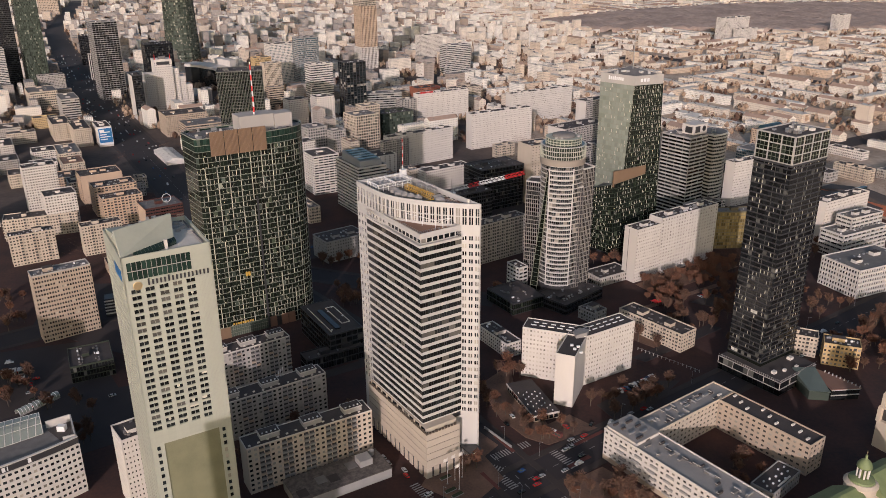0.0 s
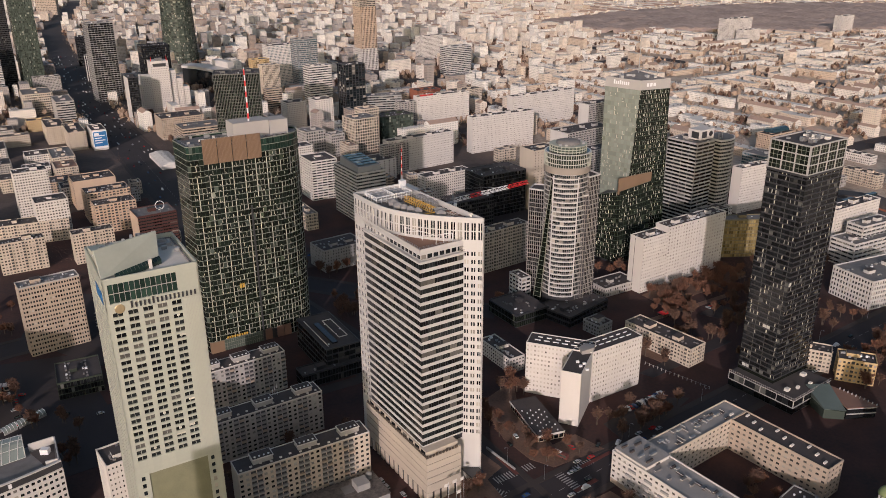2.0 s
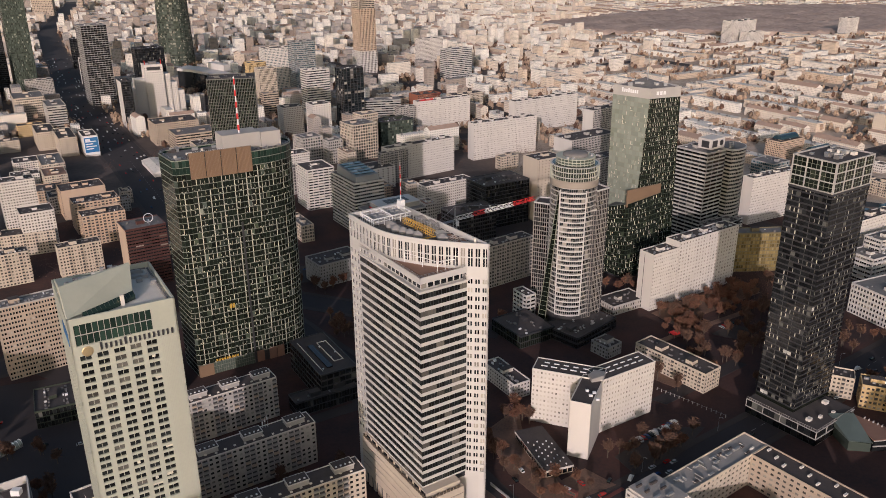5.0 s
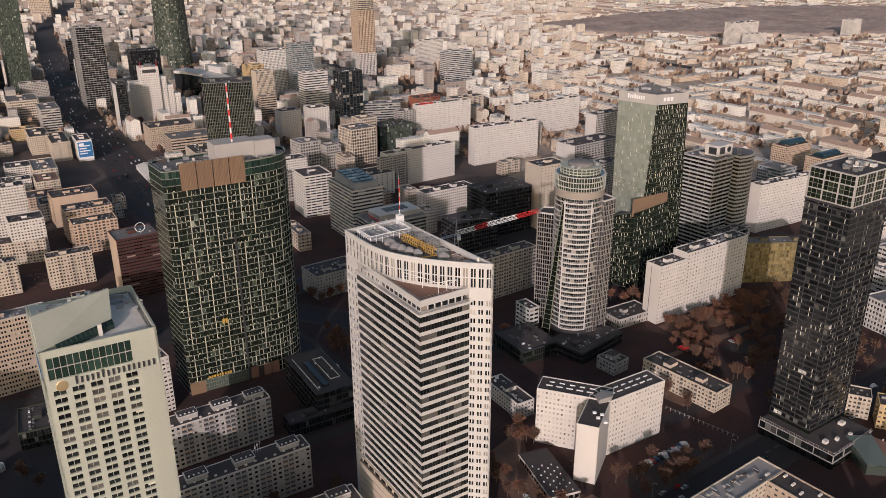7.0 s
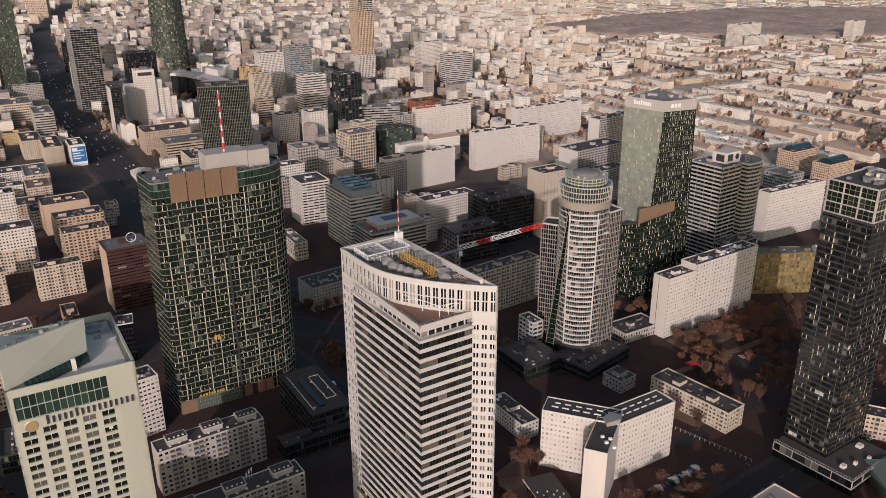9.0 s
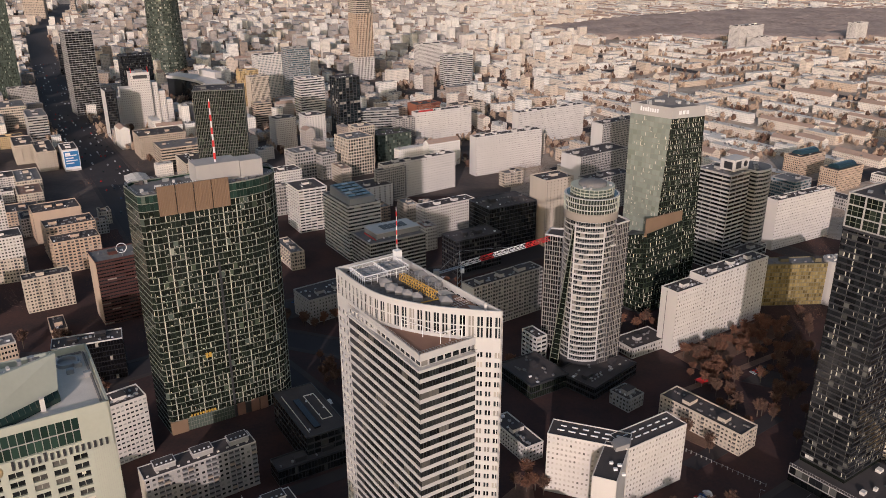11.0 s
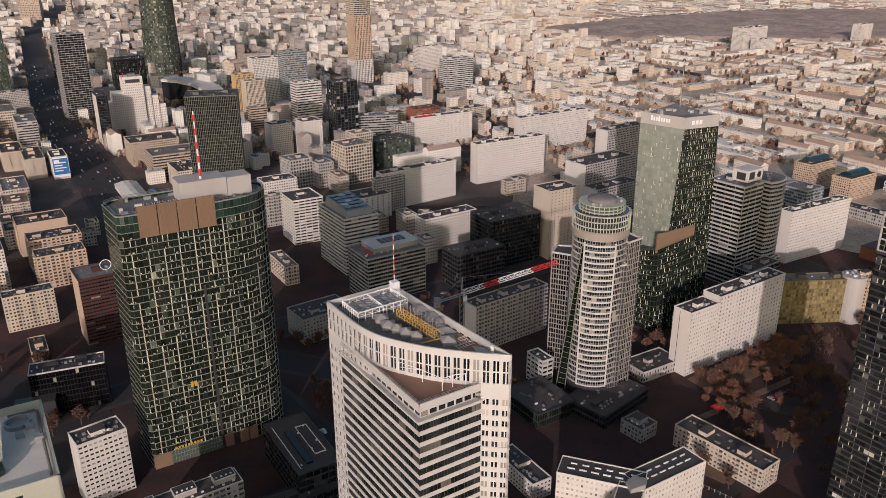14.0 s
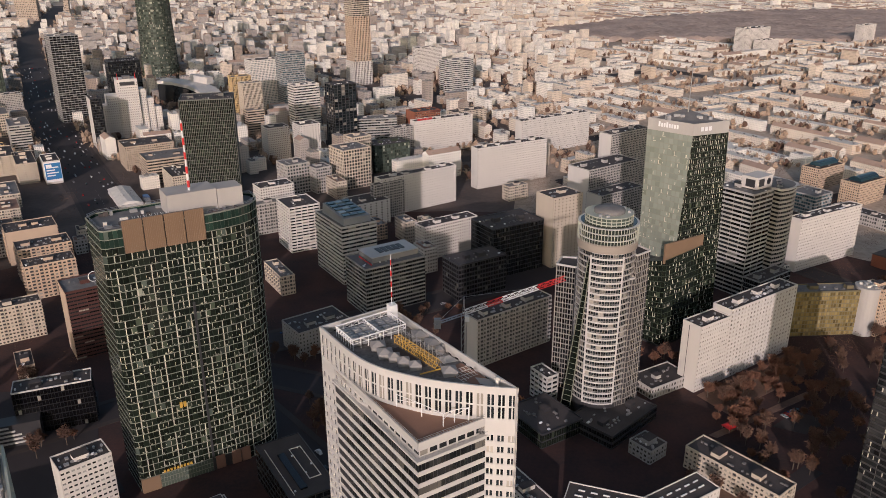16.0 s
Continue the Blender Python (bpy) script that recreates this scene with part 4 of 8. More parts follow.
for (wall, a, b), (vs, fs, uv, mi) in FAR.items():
    # far roofs are lighter than near ones: haze put into their colour
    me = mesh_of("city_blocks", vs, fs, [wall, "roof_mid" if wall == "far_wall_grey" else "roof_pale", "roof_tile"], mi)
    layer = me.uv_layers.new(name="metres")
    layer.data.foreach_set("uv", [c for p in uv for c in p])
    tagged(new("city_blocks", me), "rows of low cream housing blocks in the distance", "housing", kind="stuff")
for (wall, a, b), bag in ROOF_BITS.items():
    tagged(new("chimneys", mesh_of("chimneys", bag.v, bag.f, "roof_grey")), "small chimneys and vents on distant roofs", "chimney", kind="stuff")

# ---- single buildings beside the far avenue ----
block("office_block", "black office block with white upright stripes", "office building", -712, 1637, 27, 20, 20, 50, dict(STRIPE, wall="white_panel", glass="glass_black", bay=3.4, wf=0.6), units=3)
block("office_block", "plain black glass office box", "office building", -820, 1849, 27, 20, 22, 64, dict(GLASSY), units=3)
block("office_tower", "broad pale beige tower at the far avenue", "tower", -1566, 3222, 8, 76, 30, 92, dict(BEIGE, floor=6, bay=6), units=3)
block("office_tower", "slim pale tower far off beside the avenue", "tower", -1444, 3350, 8, 18, 18, 84, dict(BEIGE, floor=6, bay=5), units=1)

# ---- unseen blocks behind the camera, added to shade the foreground ----
block("office_tower", "tall plain tower behind the viewpoint", "tower", -130, 6, 31, 26, 30, 134, dict(TEAL, bay=4.0), units=2)
block("office_block", "broad stone hall behind the viewpoint", "office building", -60, 150, 31, 110, 60, 28, dict(PALE, bay=5), units=2)

# unseen slab left of the view, added to throw shade on the yards
block("office_block", "unseen plain slab added to shade the left yards", "office building", -352, 262, 31, 66, 30, 62, dict(PALE, bay=5), units=2)

# ---- parts that several towers share ----
def skin(p00, p10, p01, p11, nf, nb, bags, glass, bar, wide=0.12, tall=0.35, proud=0.12, blinds=None, share=0.3, rnd=None, fine=None):
    """Glazing on a leaning or twisted four-sided face: floor bars, mullions and panes between the four corners."""
    p00, p10, p01, p11 = (Vector(p) for p in (p00, p10, p01, p11))
    at = lambda u, v: (p00 * (1 - u) + p10 * u) * (1 - v) + (p01 * (1 - u) + p11 * u) * v
    nrm = (p10 - p00).cross(p01 - p00).normalized()

    def slab(u0, u1, v0, v1, a, b, mat, grow=(0, 0)):
        q = [at(u0, v0), at(u1, v0), at(u1, v1), at(u0, v1)]
        vs = [tuple(p + nrm * a) for p in q] + [tuple(p + nrm * b) for p in q]
        bags.setdefault(mat, Bag()).add(vs, CUBE_FACES)

    H, W = (p01 - p00).length, (p10 - p00).length
    for i in range(nf):
        for j in range(nb):
            slab(j / nb, (j + 1) / nb, i / nf, (i + 1) / nf, -0.05, 0.02, glass)
            if blinds and rnd.random() < share:
                u = (j + rnd.choice((0.1, 0.12, 0.14, 0.5))) / nb
                slab(u, u + rnd.uniform(0.12, 0.22) / nb, (i + rnd.choice((0.1, 0.16, 0.4))) / nf, (i + rnd.choice((0.86, 0.8, 0.62))) / nf, 0.02, 0.05, blinds)
                if rnd.random() < 0.35:
                    slab(u, u + rnd.uniform(0.3, 0.8) / nb, (i + 0.1) / nf, (i + rnd.uniform(0.16, 0.26)) / nf, 0.02, 0.05, blinds)
    for i in range(nf + 1):
        slab(0, 1, max(0, i / nf - tall / 2 / H), min(1, i / nf + tall / 2 / H), 0.0, proud + 0.03, bar)
    for j in range(nb + 1):
        slab(max(0, j / nb - wide / 2 / W), min(1, j / nb + wide / 2 / W), 0, 1, 0.0, proud, bar)


surface("blind_pale", (0.74, 0.70, 0.58), rough=0.6, amount=0.3, vary=0.75, bump=0)
surface("blind_white", (0.74, 0.72, 0.66), rough=0.6, amount=0.3, vary=0.6, bump=0)
surface("roof_stained_pale", (0.26, 0.235, 0.215), (0.09, 0.08, 0.075), rough=0.9, amount=1.0, blotch=0.3, grain=1.2)
surface("terrace_brown", (0.28, 0.155, 0.11), rough=0.8, amount=0.4)
surface("gold_leaf", (0.60, 0.47, 0.27), rough=0.35, metal=0.5, amount=0.3)


def finish(ob, bags, names=None, stuff=True):
    for m, b in bags.items():
        nm = (names or {}).get(m, "glazing" if m.startswith("glass") else ("blind" if m.startswith("blind") else "facade_grid"))
        part(nm, b, m, ob, kind="stuff")


def one(name, material, parent, x0, y0, z0, x1, y1, z1, label=""):
    b = Bag()
    b.box(x0, y0, z0, x1, y1, z1)
    return part(name, b, material, parent, label)


def poly(name, material, parent, pts, z0, z1, label="", top=None):
    b = Bag()
    b.prism(pts, z0, z1, top)
    return part(name, b, material, parent, label)


def fan_unit(parent, x, y, z, a, b, h=1.8, material="galvanised"):
    u = Bag()
    u.box(x, y, z, x + a, y + b, z + h)
    n = max(1, round(a / b))
    for k in range(n):
        u.lathe([(min(a / n, b) * 0.42, z + h), (min(a / n, b) * 0.42, z + h + 0.35), (min(a / n, b) * 0.3, z + h + 0.35), (min(a / n, b) * 0.3, z + h + 0.1)],
                n=14, cx=x + (k + 0.5) * a / n, cy=y + b / 2)
    return part("cooling_unit", u, material, parent)


# ---- white tower with a curved front and a banded wedge before it ----
def financial_tower():
    ob = thing("office_tower", -10.9, 349.1, 33, "white office tower with curved front and banded glass wedge", "tower")
    P0, P2 = (0.0, 63.0), (31.0, -6.0)
    knots = [(-0.6, 80.0), P0, (1.2, 34.0), (9.8, 16.0), (20.2, 3.8), P2, (42, -13)]
    fine_arc = []
    for a, b, c, d in zip(knots, knots[1:], knots[2:], knots[3:]):
        for k in range(100):
            t = k / 100
            fine_arc.append(tuple(0.5 * (2 * b[i] + (c[i] - a[i]) * t + (2 * a[i] - 5 * b[i] + 4 * c[i] - d[i]) * t * t + (3 * b[i] - a[i] - 3 * c[i] + d[i]) * t ** 3) for i in (0, 1)))
    fine_arc.append(P2)
    lens = [0.0]
    for a, b in zip(fine_arc, fine_arc[1:]):
        lens.append(lens[-1] + math.hypot(b[0] - a[0], b[1] - a[1]))
    N = 25
    arc = []
    for k in range(N + 1):
        want = lens[-1] * k / N
        i = min(range(len(fine_arc)), key=lambda q: abs(lens[q] - want))
        arc.append(fine_arc[i])
    arc[0], arc[-1] = P0, P2
    B = (27.6, 64.0)
    inner = [(x + 0.45, y + 0.4) for x, y in arc]
    poly("core", "white_panel", ob, inner + [(27.2, 63.6)], 0, 141.0)
    bags = {}
    for k in range(N):
        fr, L = along(arc[k], arc[k + 1])
        mx, my = (arc[k][0] + arc[k + 1][0]) / 2, (arc[k][1] + arc[k + 1][1]) / 2
        open_side = my > 52 or mx > 22.5
        low = 28.0 if open_side else 132.0
        bags.setdefault("white_panel", Bag()).box(0, 0.0, 0 if open_side else 131.0, L, 0.45, low, fr=fr)
        if open_side:
            wall_grid(fr, L, low, 128.6, 4.02, L, 0.62, 0.55, "white_panel", "glass_dark", bags, fine=ob if mx > 22.5 else None, dep=0.45, mull=1, mw=0.2)
            bags["white_panel"].box(0, 0, 128.6, L, 0.45, 132.0, fr=fr)
        else:
            wall_grid(fr, L, 127.5, 132.0, 4.5, L, 0.62, 0.5, "white_panel", "glass_dark", bags, fine=ob, dep=0.45, mull=1, mw=0.2)
        wall_grid(fr, L, 132.0, 142.6, 10.6, L, 0.62, 0.78, "white_panel", "glass_dark", bags, fine=ob, dep=0.45, mull=1, sill=0.6, mw=0.2)
        bags["white_panel"].box(-0.02, -0.12, 142.6, L + 0.02, 0.5, 144.2, fr=fr)
    for p, q in ((P2, B), (B, P0)):
        fr, L = along(p, q)
        wall_grid(fr, L, 4, 142.6, 4.02, 4.0, 0.5, 0.5, "white_panel", "glass_dark", bags, dep=0.45)
        bags["white_panel"].box(0, -0.1, 142.6, L, 0.5, 144.2, fr=fr)
    # the wedge: storey bands of glass between white spandrels
    inside = [(x, y) for x, y in arc if y < 54 and x < 25][::-1]
    poly("wedge_core", "dark_panel", ob, [(0.4, 0.4), (24, 0.4)] + inside + [(0.4, 53)], 26, 127.0)
    for p, q, nb in (((0, 54), (0, 0), 13), ((0, 0), (24.3, 0), 6)):
        fr, L = along(p, q)
        wall_grid(fr, L, 29.0, 127.0, 4.083, L / nb, 1.0, 0.6, "white_panel", "glass_ribbon", bags, fine=ob, dep=0.22, mull=2, frame_mat="dark_panel")
    poly("balcony_slab", "white_panel", ob, [(-0.5, -0.5), (24.9, -0.5), (24.9, 2)] + inside + [(-0.5, 54)], 127.0, 127.6)
    poly("attic_core", "dark_panel", ob, [(1.7, 1.7), (24, 1.7)] + [(x, y) for x, y in inside if x > 1.7] + [(1.7, 50)], 127.6, 130.6)
    for p, q, nb in (((1.4, 51), (1.4, 1.4), 14), ((1.4, 1.4), (24.4, 1.4), 7)):
        fr, L = along(p, q)
        wall_grid(fr, L, 127.6, 130.6, 3.0, L / nb, 0.8, 0.8, "white_panel", "glass_dark", bags, fine=ob, dep=0.25)
    poly("attic_band", "white_panel", ob, [(0.2, 0.2), (24.6, 0.2)] + inside + [(0.2, 53)], 130.6, 132.0)
    poly("terrace", "terrace_brown", ob, [(0.9, 0.9), (24, 0.9)] + inside + [(0.9, 52)], 132.0, 132.15, "brown decked roof terrace")
    for p, q in (((0.2, 53), (0.2, 0.2)), ((0.2, 0.2), (24.6, 0.2))):
        fr, L = along(p, q)
        b = Bag()
        b.box(0, 0, 132.0, L, 0.5, 133.4, fr=fr)
        part("parapet", b, "white_panel", ob)
        r = Bag()
        for k in range(int(L / 2.2) + 1):
            r.box(k * 2.2, 0.06, 133.4, k * 2.2 + 0.1, 0.16, 134.6, fr=fr)
            r.box(k * 2.2, -0.55, 127.6, k * 2.2 + 0.08, -0.47, 128.8, fr=fr)
        for z in (134.0, 134.55, ):
            r.box(0, 0.06, z, L, 0.14, z + 0.1, fr=fr)
        r.box(0, -0.56, 128.7, L, -0.46, 128.82, fr=fr)
        part("railing", r, "steel", ob)
    # slim pergola on the terrace
    g = Bag()
    pts = [(6, 22), (9.5, 13), (12, 5), (16, 5), (20, 3.5)]
    for x, y in pts:
        g.tube((x, y, 132.1), (x, y, 136.6), 0.16)
    for a, b in zip(pts, pts[1:]):
        g.tube((*a, 136.5), (*b, 136.5), 0.12)
        g.tube((*a, 134.6), (*b, 136.5), 0.08)
    g.tube((12, 5, 136.5), (21, 5.5, 135.6), 0.1)
    part("pergola", g, "white_paint", ob)
    # podium: pale courses, a colonnade at street level
    pod = [(-1.9, -6.4), (18.5, -6.4), (18.5, 1.0), (-1.9, 56)]
    for k, (z0, z1) in enumerate(((6.2, 10.8), (11.1, 14.8), (15.1, 18.8), (19.1, 22.8), (23.1, 26.6))):
        poly("stone_course", "cream_render", ob, pod, z0, z1)
    poly("podium_core", "dark_panel", ob, [(-1.7, -6.2), (18.3, -6.2), (18.3, 1.0), (-1.7, 55.6)], 0.5, 26.5)
    poly("podium_attic", "cream_render", ob, [(-0.9, -4.6), (17.5, -4.6), (17.5, 1.0), (-0.9, 55)], 26.5, 29.2)
    fr, L = along((-0.95, 54), (-0.95, -4.65))
    wall_grid(fr, L, 26.6, 29.1, 2.5, 5.6, 0.7, 0.75, "cream_render", "glass_dark", bags, dep=0.1)
    for p, q in (((-1.9, 55), (-1.9, -6.4)), ((-1.9, -6.4), (18.5, -6.4))):
        fr, L = along(p, q)
        n = max(3, round(L / 5.2))
        for k in range(n + 1):
            a = k * (L - 3.0) / n
            box_part("pillar", "cream_render", ob, fr, a, -0.25, 0, a + 3.0, 0.9, 6.3)
        r = Bag()
        for k in range(int(L / 1.9)):
            r.box(k * 1.9, 0.1, 26.6, k * 1.9 + 1.2, 0.7, 27.5 + 0.5 * ((k * 7) % 3 == 0), fr=fr)
        part("planter_row", r, "bark", ob, kind="stuff")
    # street canopy at the tall end wall
    poly("canopy", "dark_panel", ob, [(22, -11), (30, -10), (30, -5.5), (22, -1)], 8.2, 8.7, "dark flat entrance canopy")
    finish(ob, bags)
    # roof deck: fan bank in a white frame, pyramid hoods along the curve, a yellow gantry
    roof = [(x + 0.8, y + 0.9) for x, y in arc[1:-1]] + [(30.3, -4), (27, 62.6), (1.5, 62.4)]
    poly("roof", "roof_stained_pale", ob, roof, 141.0, 141.3, "grey roof deck with stained gravel")
    poly("roof_patch", "terrace_brown", ob, [(21.4, 15), (25, 19.6), (28.4, 20), (29.4, 12), (29.8, 2), (24, 8)], 141.3, 141.42, "rusty brown roof patch")
    poly("roof_patch", "roof_felt", ob, [(12, 40), (17.4, 40), (18.6, 24), (14, 26)], 141.3, 141.45, "dark wet roof patch")
    poly("roof_patch", "roof_pale", ob, [(24, 27), (28.2, 26), (28.6, 21.4), (23.6, 22.6)], 141.3, 141.46, "pale new roof patch")
    poly("roof_patch", "galvanised", ob, [(26, 6), (30, 0), (29.8, 7), (27, 10)], 141.42, 141.5, "grey sheet roof patch")
    lines = Bag()
    for k in range(6):
        lines.box(22.4 + k * 1.2, 9.5 + k * 0.4, 141.42, 22.55 + k * 1.2, 17.5, 141.5)
    for k in range(4):
        lines.box(22.2, 11.0 + k * 2.0, 141.42, 28.9, 11.15 + k * 2.0, 141.51)
    part("deck_joint", lines, "roof_pale", ob, kind="stuff")
    for k in range(3):
        for r in range(2):
            fan_unit(ob, 5.2 + k * 3.1, 47.6 + r * 5.2, 141.6, 2.7, 4.4, 2.2)
            fan_unit(ob, 15.0 + k * 2.9, 48.2 + r * 5.2, 141.6, 2.5, 4.4, 2.2)
    st = Bag()
    for p, q in (((4, 46.2), (4, 58.4)), ((4, 58.4), (24.4, 59.4)), ((24.4, 59.4), (24.4, 47)), ((24.4, 47), (4, 46.2)), ((14.3, 46.6), (14.3, 58.9))):
        n = 7
        for k in range(n):
            x0, y0 = p[0] + (q[0] - p[0]) * k / n, p[1] + (q[1] - p[1]) * k / n
            x1, y1 = p[0] + (q[0] - p[0]) * (k + 1) / n, p[1] + (q[1] - p[1]) * (k + 1) / n
            st.tube((x0, y0, 141.3), (x0, y0, 145.0), 0.14, 4)
            st.tube((x0, y0, 145.0), (x1, y1, 145.0), 0.26, 4)
            st.tube((x0, y0, 143.4), (x1, y1, 143.4), 0.12, 4)
            st.tube((x0, y0, 143.4), (x1, y1, 145.0), 0.08, 4)
    part("plant_frame", st, "white_paint", ob, "white steel frame round the cooling plant")
    for x, y, a in ((9.2, 43.2, 4.6), (8.6, 37.4, 4.6), (10.2, 33.4, 3.6), (11.2, 29.4, 3.8), (13.0, 25.2, 3.6), (19.6, 16.4, 4.4), (24.4, 42, 5.2), (25.0, 34.6, 5.0), (25.4, 29.4, 2.6), (28.0, 30.2, 2.0)):
        t, hh = radians(-22), a / 2
        base = [(x + hh + u * math.cos(t) - v * math.sin(t), y + u * math.sin(t) + v * math.cos(t)) for u, v in ((-hh, -hh), (hh, -hh), (hh, hh), (-hh, hh))]
        cx, cy = x + hh, y
        hood = poly("roof_hood", "roof_mid", ob, base, 141.3, 142.9)
        poly("hood_cap", "roof_mid", hood, [(u + (u - cx) * 0.08, v + (v - cy) * 0.08) for u, v in base], 142.9, 144.0, top=[(cx + (u - cx) * 0.12, cy + (v - cy) * 0.12) for u, v in base])
    ga = Bag()
    for s in (0.0, 1.7):
        for z in (142.0, 144.4):
            ga.tube((17.6 + s, 43, z), (19.2 + s, 20.5, z), 0.15, 4)
    for k in range(15):
        f = k / 14
        x, y = 17.6 + 1.6 * f, 43 - 22.5 * f
        ga.tube((x, y, 142.0), (x + 1.7, y, 144.4), 0.09, 4)
        ga.tube((x, y, 141.3), (x, y, 144.4), 0.1, 4)
        ga.tube((x, y, 144.4), (x + 1.7, y - 1.5, 144.4), 0.09, 4)
        ga.tube((x, y, 142.0), (x + 0.1, y - 1.5, 144.4), 0.09, 4)
    ga.tube((13.6, 20.4, 141.8), (20.6, 19.6, 141.8), 0.3, 4)
    part("roof_gantry", ga, "yellow_paint", ob, "yellow lattice window-cleaning gantry")
    gw = Bag()
    for k in range(11):
        x, y = 20.4 + k * 0.16, 43 - k * 2.15
        gw.tube((x, y, 141.3), (x, y, 146.4), 0.11, 4)
        gw.tube((x + 1.6, y, 141.3), (x + 1.6, y, 145.6), 0.1, 4)
        gw.tube((x, y, 145.9), (x + 0.16, y - 2.15, 145.9), 0.1, 4)
        gw.tube((x, y, 143.0), (x + 0.16, y - 2.15, 145.9), 0.08, 4)
        gw.tube((x, y, 144.6), (x + 1.6, y, 144.6), 0.1, 4)
    part("roof_truss", gw, "steel", ob, "white lattice mast lying along the roof")
    m = Bag()
    m.box(24.6, 57.5, 141.3, 27.4, 60.3, 147.4)
    m.tube((26, 59, 147), (26, 59, 166), 0.2, r2=0.1)
    part("mast", m, "white_paint", ob, "white base of the roof mast")
    rm = Bag()
    for z in (150, 154, 158, 162):
        rm.tube((26, 59, z), (26, 59, z + 2), 0.24)
    part("mast_ring", rm, "red_paint", ob)
    v = Bag()
    v.tube((28.6, 1, 141.3), (28.6, 1, 144.6), 0.6, 10)
    v.lathe([(0.9, 144.6), (0.9, 145.0), (0.2, 145.4)], 10, 28.6, 1)
    part("flue", v, "roof_pale", ob)
    return ob


financial_tower()


# ---- pale green hotel tower ----
def hotel_tower():
    ob = thing("hotel_tower", -119.6, 273.5, 31, "tall pale green stone hotel tower with slanted roof screen", "tower")
    W, D, H = 33.4, 38.0, 151.0
    cols, rows = [2.0, 7.2, 12.4, 17.5, 22.6], 23
    bags = {}
    one("core", "stone_green", ob, 0.5, 0.5, 0, W - 0.4, D, H - 1.0)
    fr, L = along((0, 0), (W, 0))
    z0, fh = 75.0, 2.78
    wall = bags.setdefault("stone_green", Bag())
    edges = [0.0] + [e for c in cols for e in (c, c + 3.4)] + [W]
    for a, b in zip(edges[0::2], edges[1::2]):
        box_part("pier", "stone_green", ob, fr, a, 0.02, 70.0, b, 0.6, 139.0)
    for r in range(rows + 1):
        z = z0 + r * fh
        top = min(z + 1.15, 139.0)
        for c in cols:
            box_part("spandrel", "stone_green", ob, fr, c, 0.08, z - 0.0 if r else 70.0, c + 3.4, 0.6, top)
    rnd = random.Random(5)
    for r in range(rows):
        for c in cols:
            z = z0 + r * fh + 1.15
            w = box_part("window", "glass_ribbon", ob, fr, c, 0.42, z, c + 3.4, 0.6, z + fh - 1.15)
            if rnd.random() < 0.08:
                bags.setdefault("blind_pale", Bag()).box(c + rnd.choice((0, 1.2)), 0.36, z + rnd.choice((0.4, 0.7)), c + rnd.choice((2.2, 3.4)), 0.42, z + fh - 1.15, fr=fr)
            bags.setdefault("stone_green", Bag()).box(c + 1.62, 0.3, z, c + 1.78, 0.45, z + fh - 1.15, fr=fr)
            bags["stone_green"].box(c - 0.1, -0.12, z - 0.14, c + 3.5, 0.3, z, fr=fr)
    wall.box(0, 0, 139.0, W, 0.6, 142.6, fr=fr)
    wall.box(25.4, 0, 142.6, W, 0.6, 150.0, fr=fr)
    wall.box(0, 0, 142.6, 1.6, 0.6, 150.0, fr=fr)
    wall.box(0, 0, 150.0, W, 0.6, 152.4, fr=fr)
    for i in range(2):
        for j in range(13):
            x = 1.6 + j * 23.8 / 13
            box_part("pane", "glass_emerald", ob, fr, x + 0.1, 0.42, 142.7 + i * 3.65, x + 23.8 / 13 - 0.1, 0.6, 142.7 + i * 3.65 + 3.45)
    mull = Bag()
    for j in range(14):
        x = 1.6 + j * 23.8 / 13
        mull.box(x - 0.06, 0.3, 142.6, x + 0.06, 0.62, 150.0, fr=fr)
    mull.box(1.6, 0.2, 146.15, 25.4, 0.62, 146.4, fr=fr)
    part("mullion_frame", mull, "pale_concrete", ob)
    # lower blind field between two columns of small windows
    for a, b in ((0, 2.2), (3.6, 5.2), (28.0, 29.2), (30.6, W)):
        wall.box(a, 0.02, 0, b, 0.6, 70.0, fr=fr)
    one("blind_field", "olive_wall", ob, 5.2, 0.45, 0, 28.0, 1.0, 69.4, "olive rendered field on the lower front")
    wall.box(5.2, 0.1, 69.2, 28.0, 0.6, 70.0, fr=fr)
    for c in (2.2, 29.2):
        for r in range(20):
            wall.box(c, 0.05, 2 + r * 3.4 + 2.0, c + 1.4, 0.6, 2 + r * 3.4 + 3.4, fr=fr)
            box_part("window", "glass_dark", ob, fr, c, 0.42, 2 + r * 3.4, c + 1.4, 0.6, 2 + r * 3.4 + 2.0)
    # fine cladding joints
    jn = Bag()
    for k in range(1, 12):
        jn.box(27.0 + k * 0.55, -0.03, 70, 27.04 + k * 0.55, 0.02, 141.5, fr=fr)
    part("cladding_joint", jn, "pale_concrete", ob, kind="stuff")
    # the other three walls
    for p, q in (((0, D), (0, 0)), ((W, 0), (W, D)), ((W, D), (0, D))):
        f2, L2 = along(p, q)
        wall_grid(f2, L2, 0, 147.0, 3.13, 2.72, 0.52, 0.52, "stone_green", "glass_flat", bags, dep=0.5)
        bags["stone_green"].box(0, 0, 147.0, L2, 0.6, 152.4, fr=f2)
    finish(ob, bags)
    b = Bag()
    f2, L2 = along((0, D), (0, 0))
    b.box(L2 - 17, -0.15, 141.5, L2 - 4, -0.02, 146.0, fr=f2)
    part("banner", b, "blue_paint", ob, "blue banner on the side wall")
    # sign: plain bars in place of the hotel's name, and a round emblem
    for k in range(16):
        hgt = 2.0 if k not in (0, 5) else 2.6
